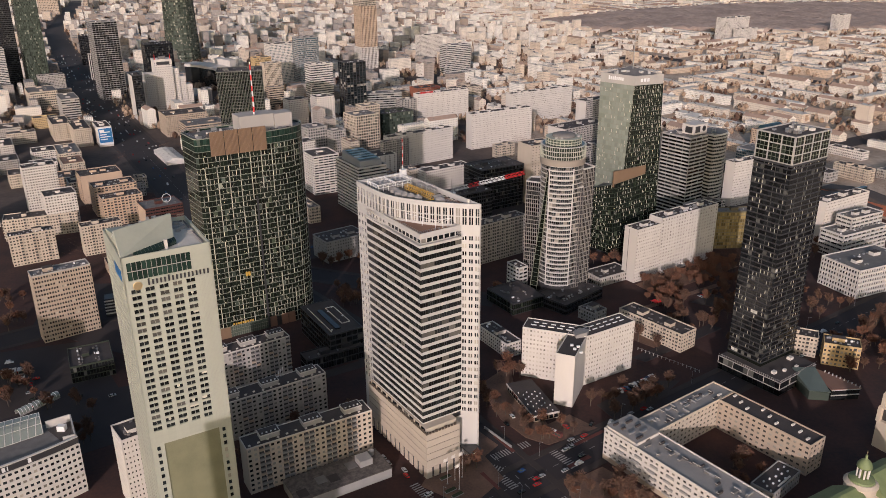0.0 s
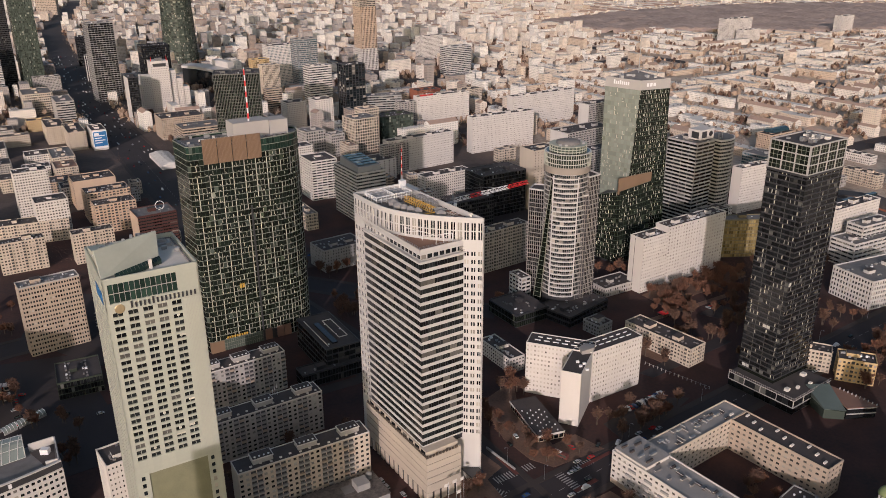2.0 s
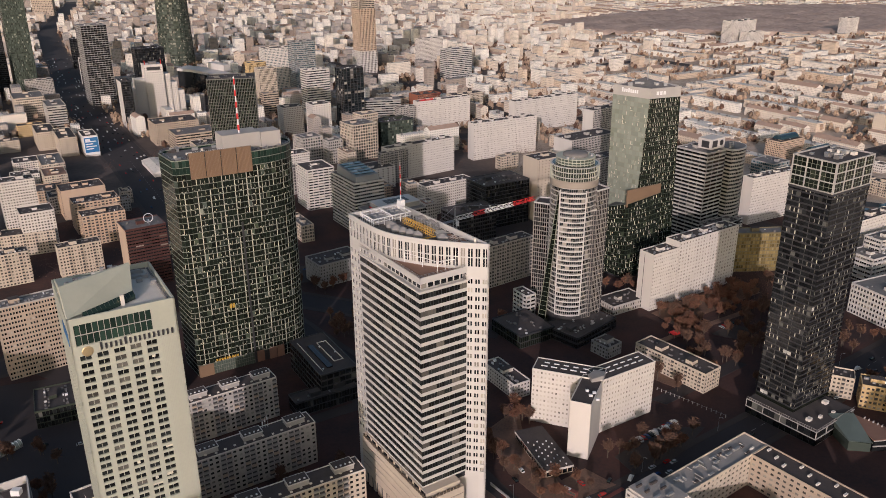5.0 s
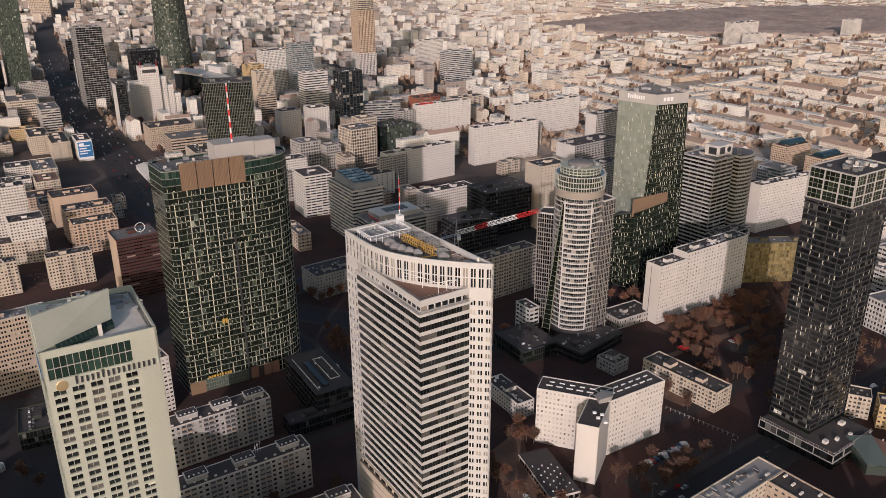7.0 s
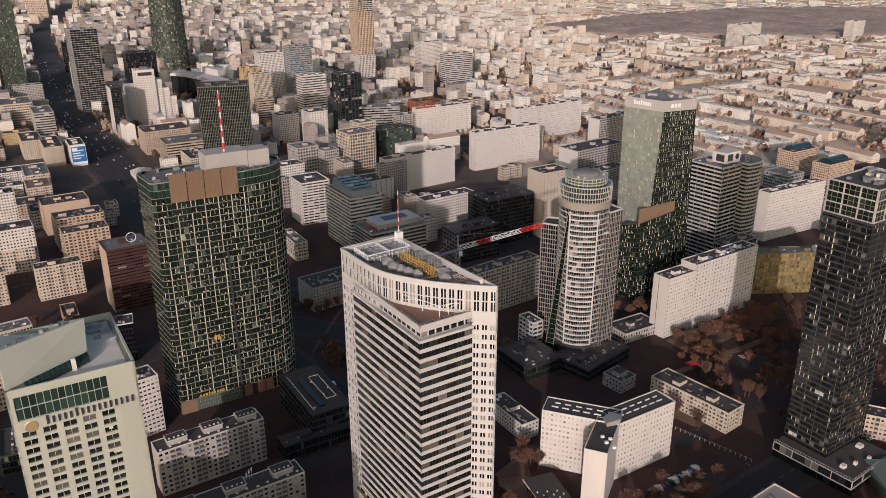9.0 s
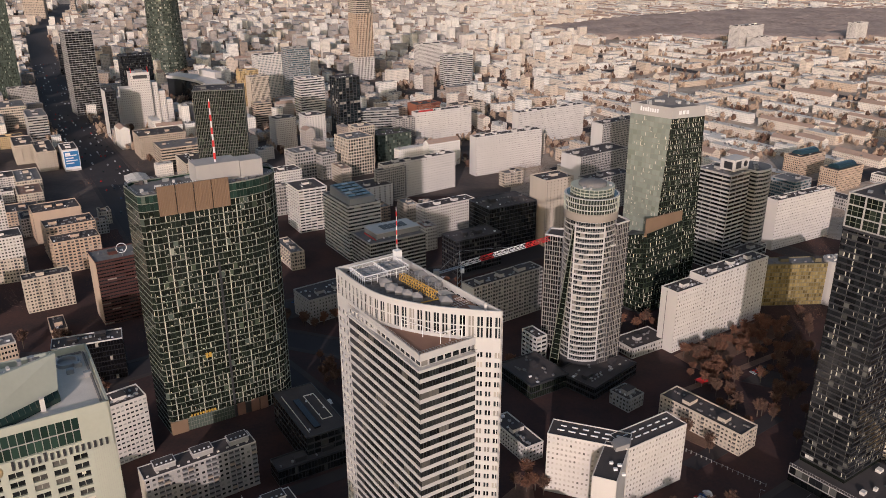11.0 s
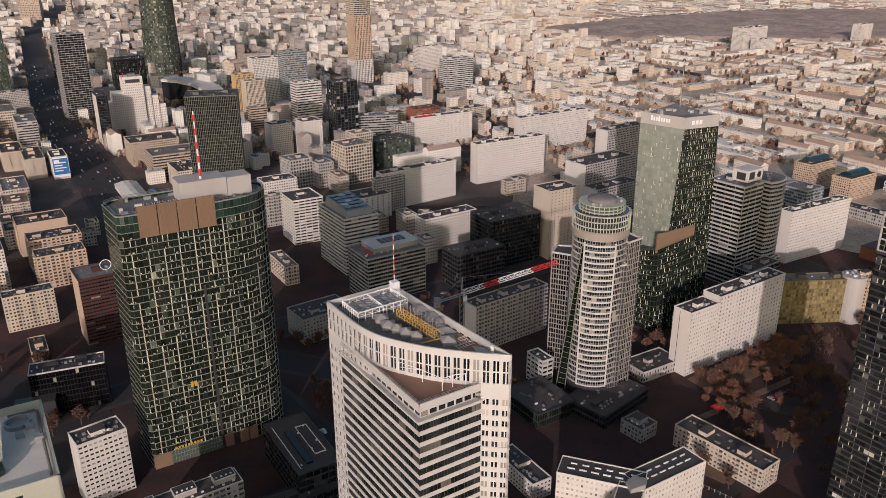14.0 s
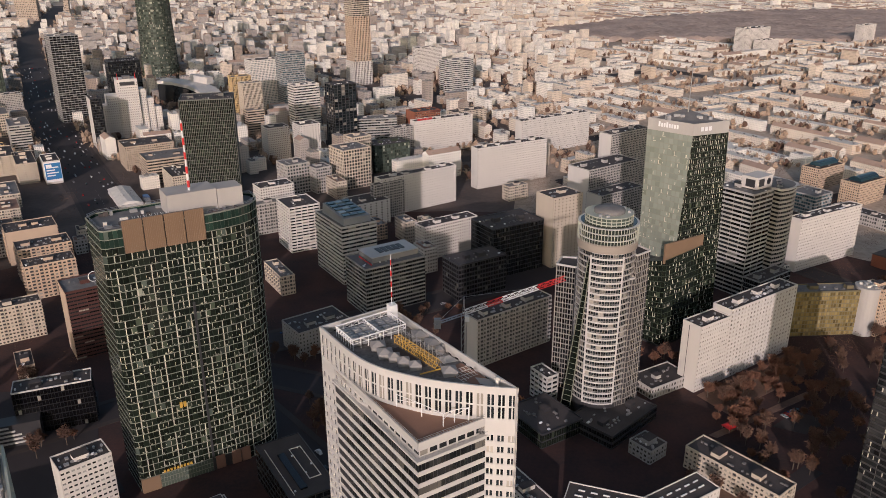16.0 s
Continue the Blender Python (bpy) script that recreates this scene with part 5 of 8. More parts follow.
        box_part("sign_letter", "dark_panel", ob, fr, 8.4 + k * 1.5, -0.35, 139.9, 8.4 + k * 1.5 + 0.62, -0.05, 139.9 + hgt)
    e = Bag()
    e.lathe([(1.8, -0.5), (1.8, 0.0), (1.5, 0.12)], 28)
    em = part("emblem", e, "gold_leaf", ob, "round golden emblem on the front")
    em.matrix_local = Matrix.Translation((4.6, -0.05, 140.3)) @ Matrix.Rotation(radians(90), 4, "X")
    # roof
    one("roof", "roof_pale", ob, 0.6, 0.6, 150.0, W - 0.6, D - 0.4, 150.4, "pale roof terrace inside a parapet")
    sc = Bag()
    face = [(0.4, 0.9, 152.3), (22.6, 13.0, 152.0), (23.9, 19.2, 160.2), (0.2, 8.6, 160.6)]
    sc.add(face + [(x - 0.3, y + 0.9, z) for x, y, z in face], CUBE_FACES)
    part("roof_screen", sc, "stone_green", ob, "huge slanted stone roof plane")
    poly("roof_house", "stone_green", ob, [(1.0, 10.6), (22.6, 20.8), (20, 27), (0.8, 34)], 150.4, [157.6, 157.4, 154, 154])
    clutter = random.Random(9)
    for k in range(16):
        x, y = clutter.uniform(2, 19), clutter.uniform(11, 15)
        y += x * 0.45
        one("roof_plant", clutter.choice(("galvanised", "roof_pale", "roof_grey")), ob, x, y, 156.5, x + clutter.uniform(0.8, 2.2), y + clutter.uniform(0.8, 1.8), 158.4 + clutter.random() * 1.6)
    stay = Bag()
    for k in range(9):
        x, y = 1.0 + k * 2.7, 9.4 + k * 1.28
        stay.tube((x, y, 160.3), (x - 1.2, y + 4.2, 156.6), 0.12, 4)
    part("screen_stay", stay, "white_paint", ob)
    gs = Bag()
    gs.prism([(5.0, 2.2), (22.4, 11.7), (22.7, 9.6), (5.4, 0.9)], 150.6, [153.0, 153.0, 151.9, 151.9])
    part("skylight", gs, "glass_emerald", ob, "green glass roof strip at the foot of the screen")
    bars = Bag()
    for k in range(13):
        f = k / 12
        bars.tube((5.0 + 17.4 * f, 2.2 + 9.5 * f, 153.1), (5.4 + 17.3 * f, 0.9 + 8.7 * f, 152.0), 0.09, 4)
    part("skylight_bar", bars, "green_frame", ob, kind="stuff")
    one("flue", "roof_pale", ob, 17.6, 6.6, 150.4, 18.8, 7.8, 154.2)
    pr = Bag()
    pr.lathe([(3.2, 150.4), (3.2, 151.6), (2.7, 151.6), (2.7, 150.5)], 20, 27, 31)
    part("round_tank", pr, "galvanised", ob)
    for p, q in (((W - 1.6, 3), (W - 1.6, D - 3)), ((25, D - 2.5), (W - 2, D - 2.5))):
        t = Bag()
        t.tube((*p, 151.0), (*q, 151.0), 0.35, 8)
        part("duct", t, "roof_grey", ob)
    for x, y in ((26, 24), (30, 20), (28.5, 27)):
        one("roof_unit", "galvanised", ob, x, y, 150.4, x + 2, y + 1.5, 151.8)


hotel_tower()


# ---- broad dark green glass tower ----
surface("blind_cream", (0.66, 0.62, 0.50), rough=0.6, amount=0.3, vary=0.7, bump=0)
surface("slab_edge", (0.29, 0.30, 0.25), rough=0.5, amount=0.6, vary=0.4)


def office_floors(p, q, z0, z1, nf, nb, bags, rnd, lit=1.0, glass="glass_green"):
    """A glass wall before deep office floors: thin slab edges, slim mullions, pale columns and half-drawn blinds."""
    fr, L = along(p, q)
    fh, bw = (z1 - z0) / nf, L / nb
    put = lambda m, *b: bags.setdefault(m, Bag()).box(*b, fr=fr)
    for i in range(nf):
        a = z0 + i * fh
        put("slab_edge", 0, -0.2, a - 0.2, L, 0.05, a + 0.1)
        for j in range(nb):
            put(glass, j * bw, 0.0, a + 0.2, (j + 1) * bw, 0.12, a + fh - 0.2)
            put("green_frame", j * bw - 0.05, -0.1, a + 0.2, j * bw + 0.05, 0.0, a + fh - 0.2)
            r = rnd.random()
            if lit and j % 3 == 1 and r < 0.9 * lit:
                put("blind_pale", j * bw + 0.2, -0.05, a + 0.2, j * bw + 0.2 + rnd.uniform(0.36, 0.6), 0.0, a + fh - 0.2)
            elif lit and r < 0.66 * lit:
                put("blind_cream", j * bw + 0.15, -0.05, a + rnd.choice((0.2, 0.2, 1.2)), j * bw + 0.15 + rnd.uniform(0.16, 0.34), 0.0, a + fh - rnd.choice((0.2, 0.9, 1.6)))
            if lit and rnd.random() < 0.4 * lit:
                u, h = j * bw + rnd.uniform(0.5, bw - 1.0), rnd.uniform(0.25, 0.6)
                put("blind_cream", u, -0.05, a + 0.35, u + rnd.uniform(0.3, 1.1), 0.0, a + 0.35 + h)
            if rnd.random() < 0.04:
                put("glass_tower", j * bw + 0.06, -0.03, a + 0.2, (j + 1) * bw - 0.06, 0.0, a + fh - 0.2)


def green_tower():
    ob = thing("office_tower", -158.6, 499.0, 31, "broad dark green glass office tower with bronze roof screens", "tower")
    H, rnd, bags = 143.5, random.Random(3), {}
    plan = [(0, 1.6), (1.6, 0), (9.5, -0.4), (47.5, -0.5), (57, 0.2), (65, 1.9), (71.5, 5), (76, 9.6), (78.4, 15.5), (78.2, 22), (74, 27), (60, 30), (30, 31.5), (3, 30), (-2, 25)]
    poly("core", "dark_panel", ob, [(x * 0.97 + 1.2, y * 0.94 + 0.9) for x, y in plan], 0, H - 1.2)
    for k in range(len(plan)):
        p, q = plan[k], plan[(k + 1) % len(plan)]
        L = math.hypot(q[0] - p[0], q[1] - p[1])
        z0, z1 = (8.2 if k in (0, 1, 2, 3) else 0.4), (131.4 if k == 2 else 135.0)
        seen = 1.0 if 1 <= k <= 6 else (0.5 if k in (0, 7, 8) else 0.0)
        office_floors(p, q, z0, z1, round((z1 - z0) / 3.75), max(1, round(L / 2.6)), bags, rnd, seen)
        if k != 2:
            office_floors(p, q, 135.0, H, 2, max(1, round(L / 1.9)), bags, rnd, 0.0, "glass_emerald")
        fr, L = along(p, q)
        bags.setdefault("slab_edge", Bag()).box(0, -0.25, H - 0.25, L, 0.3, H + 0.35, fr=fr)
    # bronze screens with upright slats, four fields
    fr, L = along(plan[2], plan[3])
    one("screen_back", "dark_panel", ob, 9.6, 0.0, 131.0, 47.4, 2.0, 146.8)
    for j in range(4):
        a, b = j * L / 4 + 0.25, (j + 1) * L / 4 - 0.25
        box_part("bronze_screen", "bronze_slat", ob, fr, a, -0.5, 131.4, b, -0.1, 147.4)
        sl = Bag()
        n = int((b - a) / 0.8)
        for i in range(n):
            x = a + (b - a) * (i + 0.3) / n
            sl.box(x, -0.72, 131.6, x + 0.28, -0.5, 147.2, fr=fr)
        part("slat_field", sl, "bronze_slat", ob, kind="stuff")
    # raised dark strip down the front, painted in place of a shaded recess
    one("front_recess", "dark_panel", ob, 36.9, -0.95, 0.4, 38.1, -0.3, 100)
    # street level: tan stone, glass lobby, red-brown panels
    one("stone_base", "bronze_slat", ob, 0.2, -0.8, 0, 9.5, 1.6, 8.2, "tan stone base at the corner")
    lob = Bag()
    for k in range(18):
        x = 9.8 + k * 1.5
        lob.box(x, -0.55, 0.2, x + 0.12, -0.3, 8.2)
    for z in (2.8, 5.4, 8.0):
        lob.box(9.6, -0.6, z, 36.8, -0.3, z + 0.14)
    part("lobby_frame", lob, "slab_edge", ob, kind="stuff")
    one("lobby_glass", "glass_tower", ob, 9.6, -0.4, 0.2, 36.8, 0.4, 8.1)
    for x in (38.8, 47.4, 52.8):
        one("entrance_panel", "terrace_brown", ob, x, -0.7, 0.4, x + 4.8, 0.6, 8.6)
    finish(ob, bags)
    f, L = along((11.5, -0.9), (30, -0.9))
    for k in range(9):
        box_part("sign_letter", "yellow_paint", ob, f, k * 1.7, -0.3, 9.0, k * 1.7 + 1.1, 0.1, 10.4)
    f, L = along((24, -1.0), (28, -1.0))
    for k in range(2):
        box_part("sign_letter", "yellow_paint", ob, f, k * 1.9, -0.3, 44, k * 1.9 + 1.4, 0.1, 47)
    poly("roof", "roof_grey", ob, [(x * 0.97 + 1.2, y * 0.92 + 1.2) for x, y in plan], H - 1.2, H - 0.9)
    one("penthouse", "pale_concrete", ob, 33, 9, H - 1, 57, 24, H + 9.5, "grey plant house on the roof")
    one("penthouse", "pale_concrete", ob, 57.3, 9, H - 1, 70, 21, H + 9.0)
    m = Bag()
    m.tube((45, 13, H + 9), (45, 13, H + 44), 0.6, 8, 0.32)
    part("mast", m, "white_paint", ob, "red and white roof mast")
    mr = Bag()
    for k in range(5):
        mr.tube((45, 13, H + 11 + k * 7), (45, 13, H + 14.5 + k * 7), 0.7 - k * 0.06, 8)
    part("mast_ring", mr, "red_paint", ob)
    rail = Bag()
    for a, b in zip(plan, plan[1:] + plan[:1]):
        for z in (H + 1.0, H + 1.7):
            rail.tube((a[0] * 0.985 + 0.6, a[1] * 0.96 + 0.8, z), (b[0] * 0.985 + 0.6, b[1] * 0.96 + 0.8, z), 0.1, 4)
    part("railing", rail, "steel", ob)
    fr2 = Bag()
    for k in range(9):
        x = 11 + k * 2.6
        fr2.tube((x, 3, H), (x + 1.2, 8, H + 2.2), 0.14, 4)
        fr2.tube((x, 3, H + 2.2), (x, 8.5, H + 2.2), 0.14, 4)
        fr2.tube((x, 3, H - 1), (x, 3, H + 2.2), 0.14, 4)
    part("roof_frame", fr2, "white_paint", ob, "pale steel frames behind the screens", kind="stuff")
    for k in range(44):
        x, y = rnd.uniform(3, 74), rnd.choice((rnd.uniform(4, 8), rnd.uniform(24.5, 27), rnd.uniform(4, 26)))
        if (31 < x < 72 and 7 < y < 25) or x > 68:
            continue
        one("roof_unit", rnd.choice(("galvanised", "roof_pale", "roof_felt")), ob, x, y, H - 0.9, x + rnd.uniform(1.0, 4), y + rnd.uniform(0.8, 1.8), H + rnd.uniform(0.2, 1.4))


green_tower()


# ---- round banded tower with a glass drum ----
def round_tower():
    ob = thing("office_tower", 90.0, 578.5, 0, "round cream-banded office tower with a glass roof drum", "tower")
    bags, rnd = {}, random.Random(8)
    R, nseg = 16.2, 36
    ring = lambda r, z=None: [(r * math.cos(2 * math.pi * k / nseg), r * math.sin(2 * math.pi * k / nseg)) for k in range(nseg)]
    poly("core", "dark_panel", ob, ring(R - 0.9), 0, 108)
    floors = 27
    for i in range(floors + 1):
        z = 12 + i * 3.5
        b = Bag()
        b.lathe([(R - 1.0, z), (R, z), (R, z + 0.75), (R - 1.0, z + 0.75)], 36)
        part("floor_band", b, "pale_concrete", ob)
    for i in range(floors):
        z = 12 + i * 3.5 + 0.75
        for k in range(nseg):
            a0, a1 = 2 * math.pi * (k + 0.04) / nseg, 2 * math.pi * (k + 0.96) / nseg
            mid = math.degrees((a0 + a1) / 2) - 360
            if -150 > mid or mid > -30:
                if math.sin((a0 + a1) / 2) > 0.35:
                    continue
            bay = -130 < mid < -70
            ra = R + 0.7 if bay else R - 0.5
            fr, L = along((ra * math.cos(a0), ra * math.sin(a0)), (ra * math.cos(a1), ra * math.sin(a1)))
            bags.setdefault("glass_dark", Bag()).box(0, 0, z, L, 0.12, z + 2.75, fr=fr)
            for m in (0, 1):
                bags.setdefault("wing_metal", Bag()).box(m * L / 2 - 0.1, -0.12, z, m * L / 2 + 0.1, 0.25, z + 2.75, fr=fr)
            if bay:
                bags.setdefault("white_panel", Bag()).box(-0.25, -0.35, z - 0.75, L + 0.25, 0.5, z + 0.2, fr=fr)
                bags.setdefault("pale_concrete", Bag()).box(-0.25, -0.25, z + 0.75, L + 0.25, 0.3, z + 0.9, fr=fr)
                bags["white_panel"].box(-0.25, -0.05, z + 2.55, L + 0.25, 0.5, z + 2.76, fr=fr)
    # vertical white ribs that frame the curved bay
    for ang in (-131, -69):
        a = radians(ang)
        b = Bag()
        b.tube((math.cos(a) * (R + 0.5), math.sin(a) * (R + 0.9), 12), (math.cos(a) * (R + 0.9), math.sin(a) * (R + 0.9), 105), 0.55, 6)
        part("rib", b, "white_panel", ob)
    finish(ob, bags, {"wing_metal": "mullion_field", "white_panel": "bay_band", "pale_concrete": "bay_rail"})
    # cornice, drum and cap
    b = Bag()
    b.lathe([(R - 1, 105.6), (R + 0.5, 106.4), (R + 0.7, 107.6), (R + 0.7, 110.8), (R + 0.2, 111.2)], 48)
    part("cornice", b, "stone_warm_grey", ob, "warm grey stone ring under the drum", smooth=False)
    b = Bag()
    b.lathe([(R - 0.6, 110.8), (R - 0.6, 121)], 48)
    part("drum", b, "glass_tower", ob, "pale green glass drum")
    fins = Bag()
    for k in range(60):
        a = 2 * math.pi * k / 60
        x, y = math.cos(a), math.sin(a)
        fins.tube((x * (R + 0.5), y * (R + 0.5), 111), (x * (R + 0.6), y * (R + 0.6), 120.6), 0.2, 4)
    part("drum_fin", fins, "stone_green", ob, "ring of slim pale green fins", kind="stuff")
    for z, r in ((113.4, R + 0.3), (117.0, R + 0.3), (120.5, R + 0.7)):
        h = Bag()
        h.lathe([(r - 0.3, z), (r, z), (r, z + 0.4), (r - 0.3, z + 0.4)], 48)
        part("drum_ring", h, "white_panel", ob)
    b = Bag()
    b.lathe([(R - 0.6, 120.6), (13.2, 120.9), (0.3, 121.0)], 40)
    part("roof", b, "roof_grey", ob)
    b = Bag()
    b.lathe([(12.9, 120.8), (12.9, 125.6)], 40)
    part("crown_glass", b, "glass_tower", ob, "green glass ring of the crown")
    for z in (121.6, 123.4, 125.4):
        h = Bag()
        h.lathe([(12.9, z), (13.4, z), (13.4, z + 0.45), (12.9, z + 0.45)], 40)
        part("crown_ring", h, "stone_green", ob)
    for k in range(30):
        a = 2 * math.pi * k / 30
        h = Bag()
        h.tube((13.2 * math.cos(a), 13.2 * math.sin(a), 120.8), (13.2 * math.cos(a), 13.2 * math.sin(a), 126.3), 0.2, 4)
        part("crown_post", h, "stone_green", ob)
    b = Bag()
    b.lathe([(12.9, 125.3), (0.3, 125.4)], 40)
    part("crown_deck", b, "roof_mid", ob)
    b = Bag()
    b.lathe([(8.6, 125.3), (8.5, 127.6), (5.5, 128.5), (0.3, 128.8)], 32)
    part("roof_dome", b, "roof_grey", ob, "low grey dome on the roof", smooth=True)
    for k in range(9):
        a = rnd.uniform(0, 6.28)
        x, y = 10.7 * math.cos(a), 10.7 * math.sin(a)
        one("roof_unit", "galvanised", ob, x - 0.8, y - 0.6, 125.3, x + 0.8, y + 0.6, 127.0)


round_tower()


def ribbed_wing(label, plan, h, seen, wall="wing_metal", roof="roof_felt"):
    """A wing on a free plan: thin pale floor edges and upright ribs before black glass."""
    ob = thing("office_tower", 0, 0, 0, label, "tower")
    cx, cy = (sum(p[i] for p in plan) / len(plan) for i in (0, 1))
    poly("core", "dark_panel", ob, [(x + (cx - x) * 0.06, y + (cy - y) * 0.06) for x, y in plan], 0, h - 0.6)
    bags = {}
    for k in range(len(plan)):
        fr, L = along(plan[k], plan[(k + 1) % len(plan)])
        if k in seen:
            wall_grid(fr, L, 1, h, 3.5, 1.7, 0.84, 0.84, wall, "glass_black", bags, dep=0.4)
            for j in range(0, int(L / 5.1) + 1):
                bags.setdefault(wall, Bag()).box(j * 5.1 - 0.2, -0.25, 1, j * 5.1 + 0.2, 0.1, h, fr=fr)
        else:
            bags.setdefault("dark_panel", Bag()).box(0, 0, 0, L, 0.4, h, fr=fr)
        bags.setdefault("cap_white", Bag()).box(0, -0.2, h, L, 0.5, h + 1.0, fr=fr)
    cap = bags.pop("cap_white")
    part("parapet", cap, "white_panel", ob)
    finish(ob, bags)
    poly("roof", roof, ob, [(x + (cx - x) * 0.06, y + (cy - y) * 0.06) for x, y in plan], h - 0.6, h - 0.2)
    return ob


ribbed_wing("pale ribbed wing beside the round tower", [(105.2, 569.4), (114.4, 577), (106, 592), (97, 586)], 102.5, (0, 3))
ribbed_wing("lower pale step of the ribbed wing", [(98.6, 566.2), (105.0, 569.2), (103.6, 573.5), (98.6, 571.5)], 89.0, (0,))
ribbed_wing("dark gridded side wing of the round tower", [(66, 603), (76.4, 597.6), (84, 600), (86, 612), (71, 615)], 84.0, (0, 4))


def slanted_fin():
    ob = thing("glass_fin", 0, 0, 0, "slanted dark green glass fin leaning on the round tower", "facade fin")
    base, head = [(68.4, 575.8), (73.4, 572.4), (75.6, 576.4), (70.6, 579.6)], [(77.6, 566.6), (79.0, 565.6), (80.0, 567.4), (78.6, 568.4)]
    b = Bag()
    b.prism(base, 4, 102, head)
    part("fin", b, "glass_green", ob)
    t = Bag()
    for p, q in zip(base[:2], head[:2]):
        t.tube((*p, 4), (*q, 102), 0.32)
    for k in range(26):
        f = k / 26
        a, c = (Vector((*p, 4)).lerp(Vector((*q, 102)), f) for p, q in zip(base[:2], head[:2]))
        t.tube(a, c, 0.14, 4)
    part("truss", t, "floor_edge", ob)


slanted_fin()
TERR = dict(floor=3.4, bay=4, wf=0.85, hf=0.55, wall="white_panel", glass="glass_dark", roof="roof_felt", dep=0.6)
block("office_block", "stepped white-banded annexe of the round tower", "office building", 60, 580, 32, 9, 16, 19, TERR, units=2)
block("office_block", "dark glass podium of the round tower", "office building", 91, 534, 44, 46, 30, 8, dict(GLASSY, hf=0.6), units=9)
block("office_block", "low glazed front of the round tower", "office building", 52, 535, 32, 30, 34, 9, dict(GLASSY, glass="glass_green"), units=5)
block("office_block", "pale canopy wing behind the round tower", "office building", 126, 586, 31, 34, 20, 7, dict(PALE, wall="pale_concrete"), units=4)


# ---- faceted green glass tower ----
def crystal_tower():
    ob = thing("office_tower", 0, 0, 0, "faceted green glass tower with a pale roof band", "tower")
    bags, rnd = {}, random.Random(21)
    A0, N0, R0, B0 = (136, 683), (151, 657, ), (194, 684), (172, 716)
    A1, N1, R1, B1 = (137, 692), (161, 669), (188, 680), (166, 708)
    H = 147.0
    b = Bag()
    ins = lambda P: (P[0] * 0.90 + 16.4, P[1] * 0.90 + 68.6)
    b.prism([ins(p) for p in (A0, N0, R0, B0)], 0, H + 6, [ins(p) for p in (A1, N1, R1, B1)])
    part("core", b, "dark_panel", ob)
    v3 = lambda p, z: (p[0], p[1], z)
    # the left face is paled to stand in for reflected sky
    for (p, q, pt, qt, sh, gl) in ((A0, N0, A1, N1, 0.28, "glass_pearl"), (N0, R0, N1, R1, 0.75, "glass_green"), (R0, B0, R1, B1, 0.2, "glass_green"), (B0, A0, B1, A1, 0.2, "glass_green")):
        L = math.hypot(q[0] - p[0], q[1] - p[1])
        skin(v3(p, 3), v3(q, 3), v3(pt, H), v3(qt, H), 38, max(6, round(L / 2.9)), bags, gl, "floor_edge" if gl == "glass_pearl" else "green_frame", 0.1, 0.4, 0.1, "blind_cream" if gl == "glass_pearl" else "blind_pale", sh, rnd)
        cb = bags.setdefault("pale_concrete", Bag())
        cb.prism([pt, qt, (qt[0] * 0.98 + 3.2, qt[1] * 0.98 + 13.7), (pt[0] * 0.98 + 3.2, pt[1] * 0.98 + 13.7)], H, H + 8)
    finish(ob, bags, {"pale_concrete": "roof_band"})
    # lower shoulder with a slanted roof in front of the left flank
    sb, sr = {}, random.Random(4)
    for (p, zp), (q, zq) in ((((133, 672), 58), ((148, 654), 66)), (((148, 654), 66), ((178, 672), 70))):
        skin((*p, 2), (*q, 2), (*p, zp), (*q, zq), 16, max(5, round(math.hypot(q[0] - p[0], q[1] - p[1]) / 2.9)), sb, "glass_green", "green_frame", 0.1, 0.4, 0.1, "blind_pale", 0.6, sr)
    for m, b in sb.items():
        part("shoulder_glazing", b, m, ob, kind="stuff")
    s = Bag()
    s.prism([(133.6, 672.2), (148.2, 654.8), (177, 672.4), (160, 690)], 0, [57.5, 65.5, 69.5, 66])
    part("shoulder", s, "dark_panel", ob)
    # brownish reflection across the shaft, built as a bronze-coloured panel
    sc = Bag()
    sc.prism([(146.2, 654.2), (178, 674.2), (177.4, 675.2), (145.6, 655.2)], 63, 77)
    part("bronze_panel", sc, "bronze_slat", ob, "dull bronze panel standing for a brownish reflection")
    # roof: sloped cap, plain bars for the company name and a ring
    c = Bag()
    c.prism([(139, 692), (160.5, 671), (186, 681), (165, 706)], H + 6, [H + 6.5, H + 6.5, H + 7, H + 11])
    part("roof_cap", c, "roof_grey", ob)
    fr, L = along(A1, N1)
    for k in range(8):
        box_part("sign_letter", "white_paint", ob, fr, 8 + k * 1.9, -0.25, H + 3, 8 + k * 1.9 + 1.3, -0.03, H + 5.6 + (k in (0, 3)) * 0.8)
    fr, L = along(N1, R1)
    for k in range(3):
        box_part("sign_letter", "white_paint", ob, fr, 6 + k * 3.2, -0.25, H + 2.6, 6 + k * 3.2 + 2.2, -0.03, H + 5.4)
    m = Bag()
    m.tube((166, 700, H + 8), (166, 700, H + 42), 0.5, 8, 0.15)
    part("mast", m, "steel", ob)
    for k in range(10):
        x, y = rnd.uniform(148, 176), rnd.uniform(684, 694)
        one("roof_unit", "galvanised", ob, x, y, H + 6, x + 2.5, y + 2, H + 9.4)


crystal_tower()


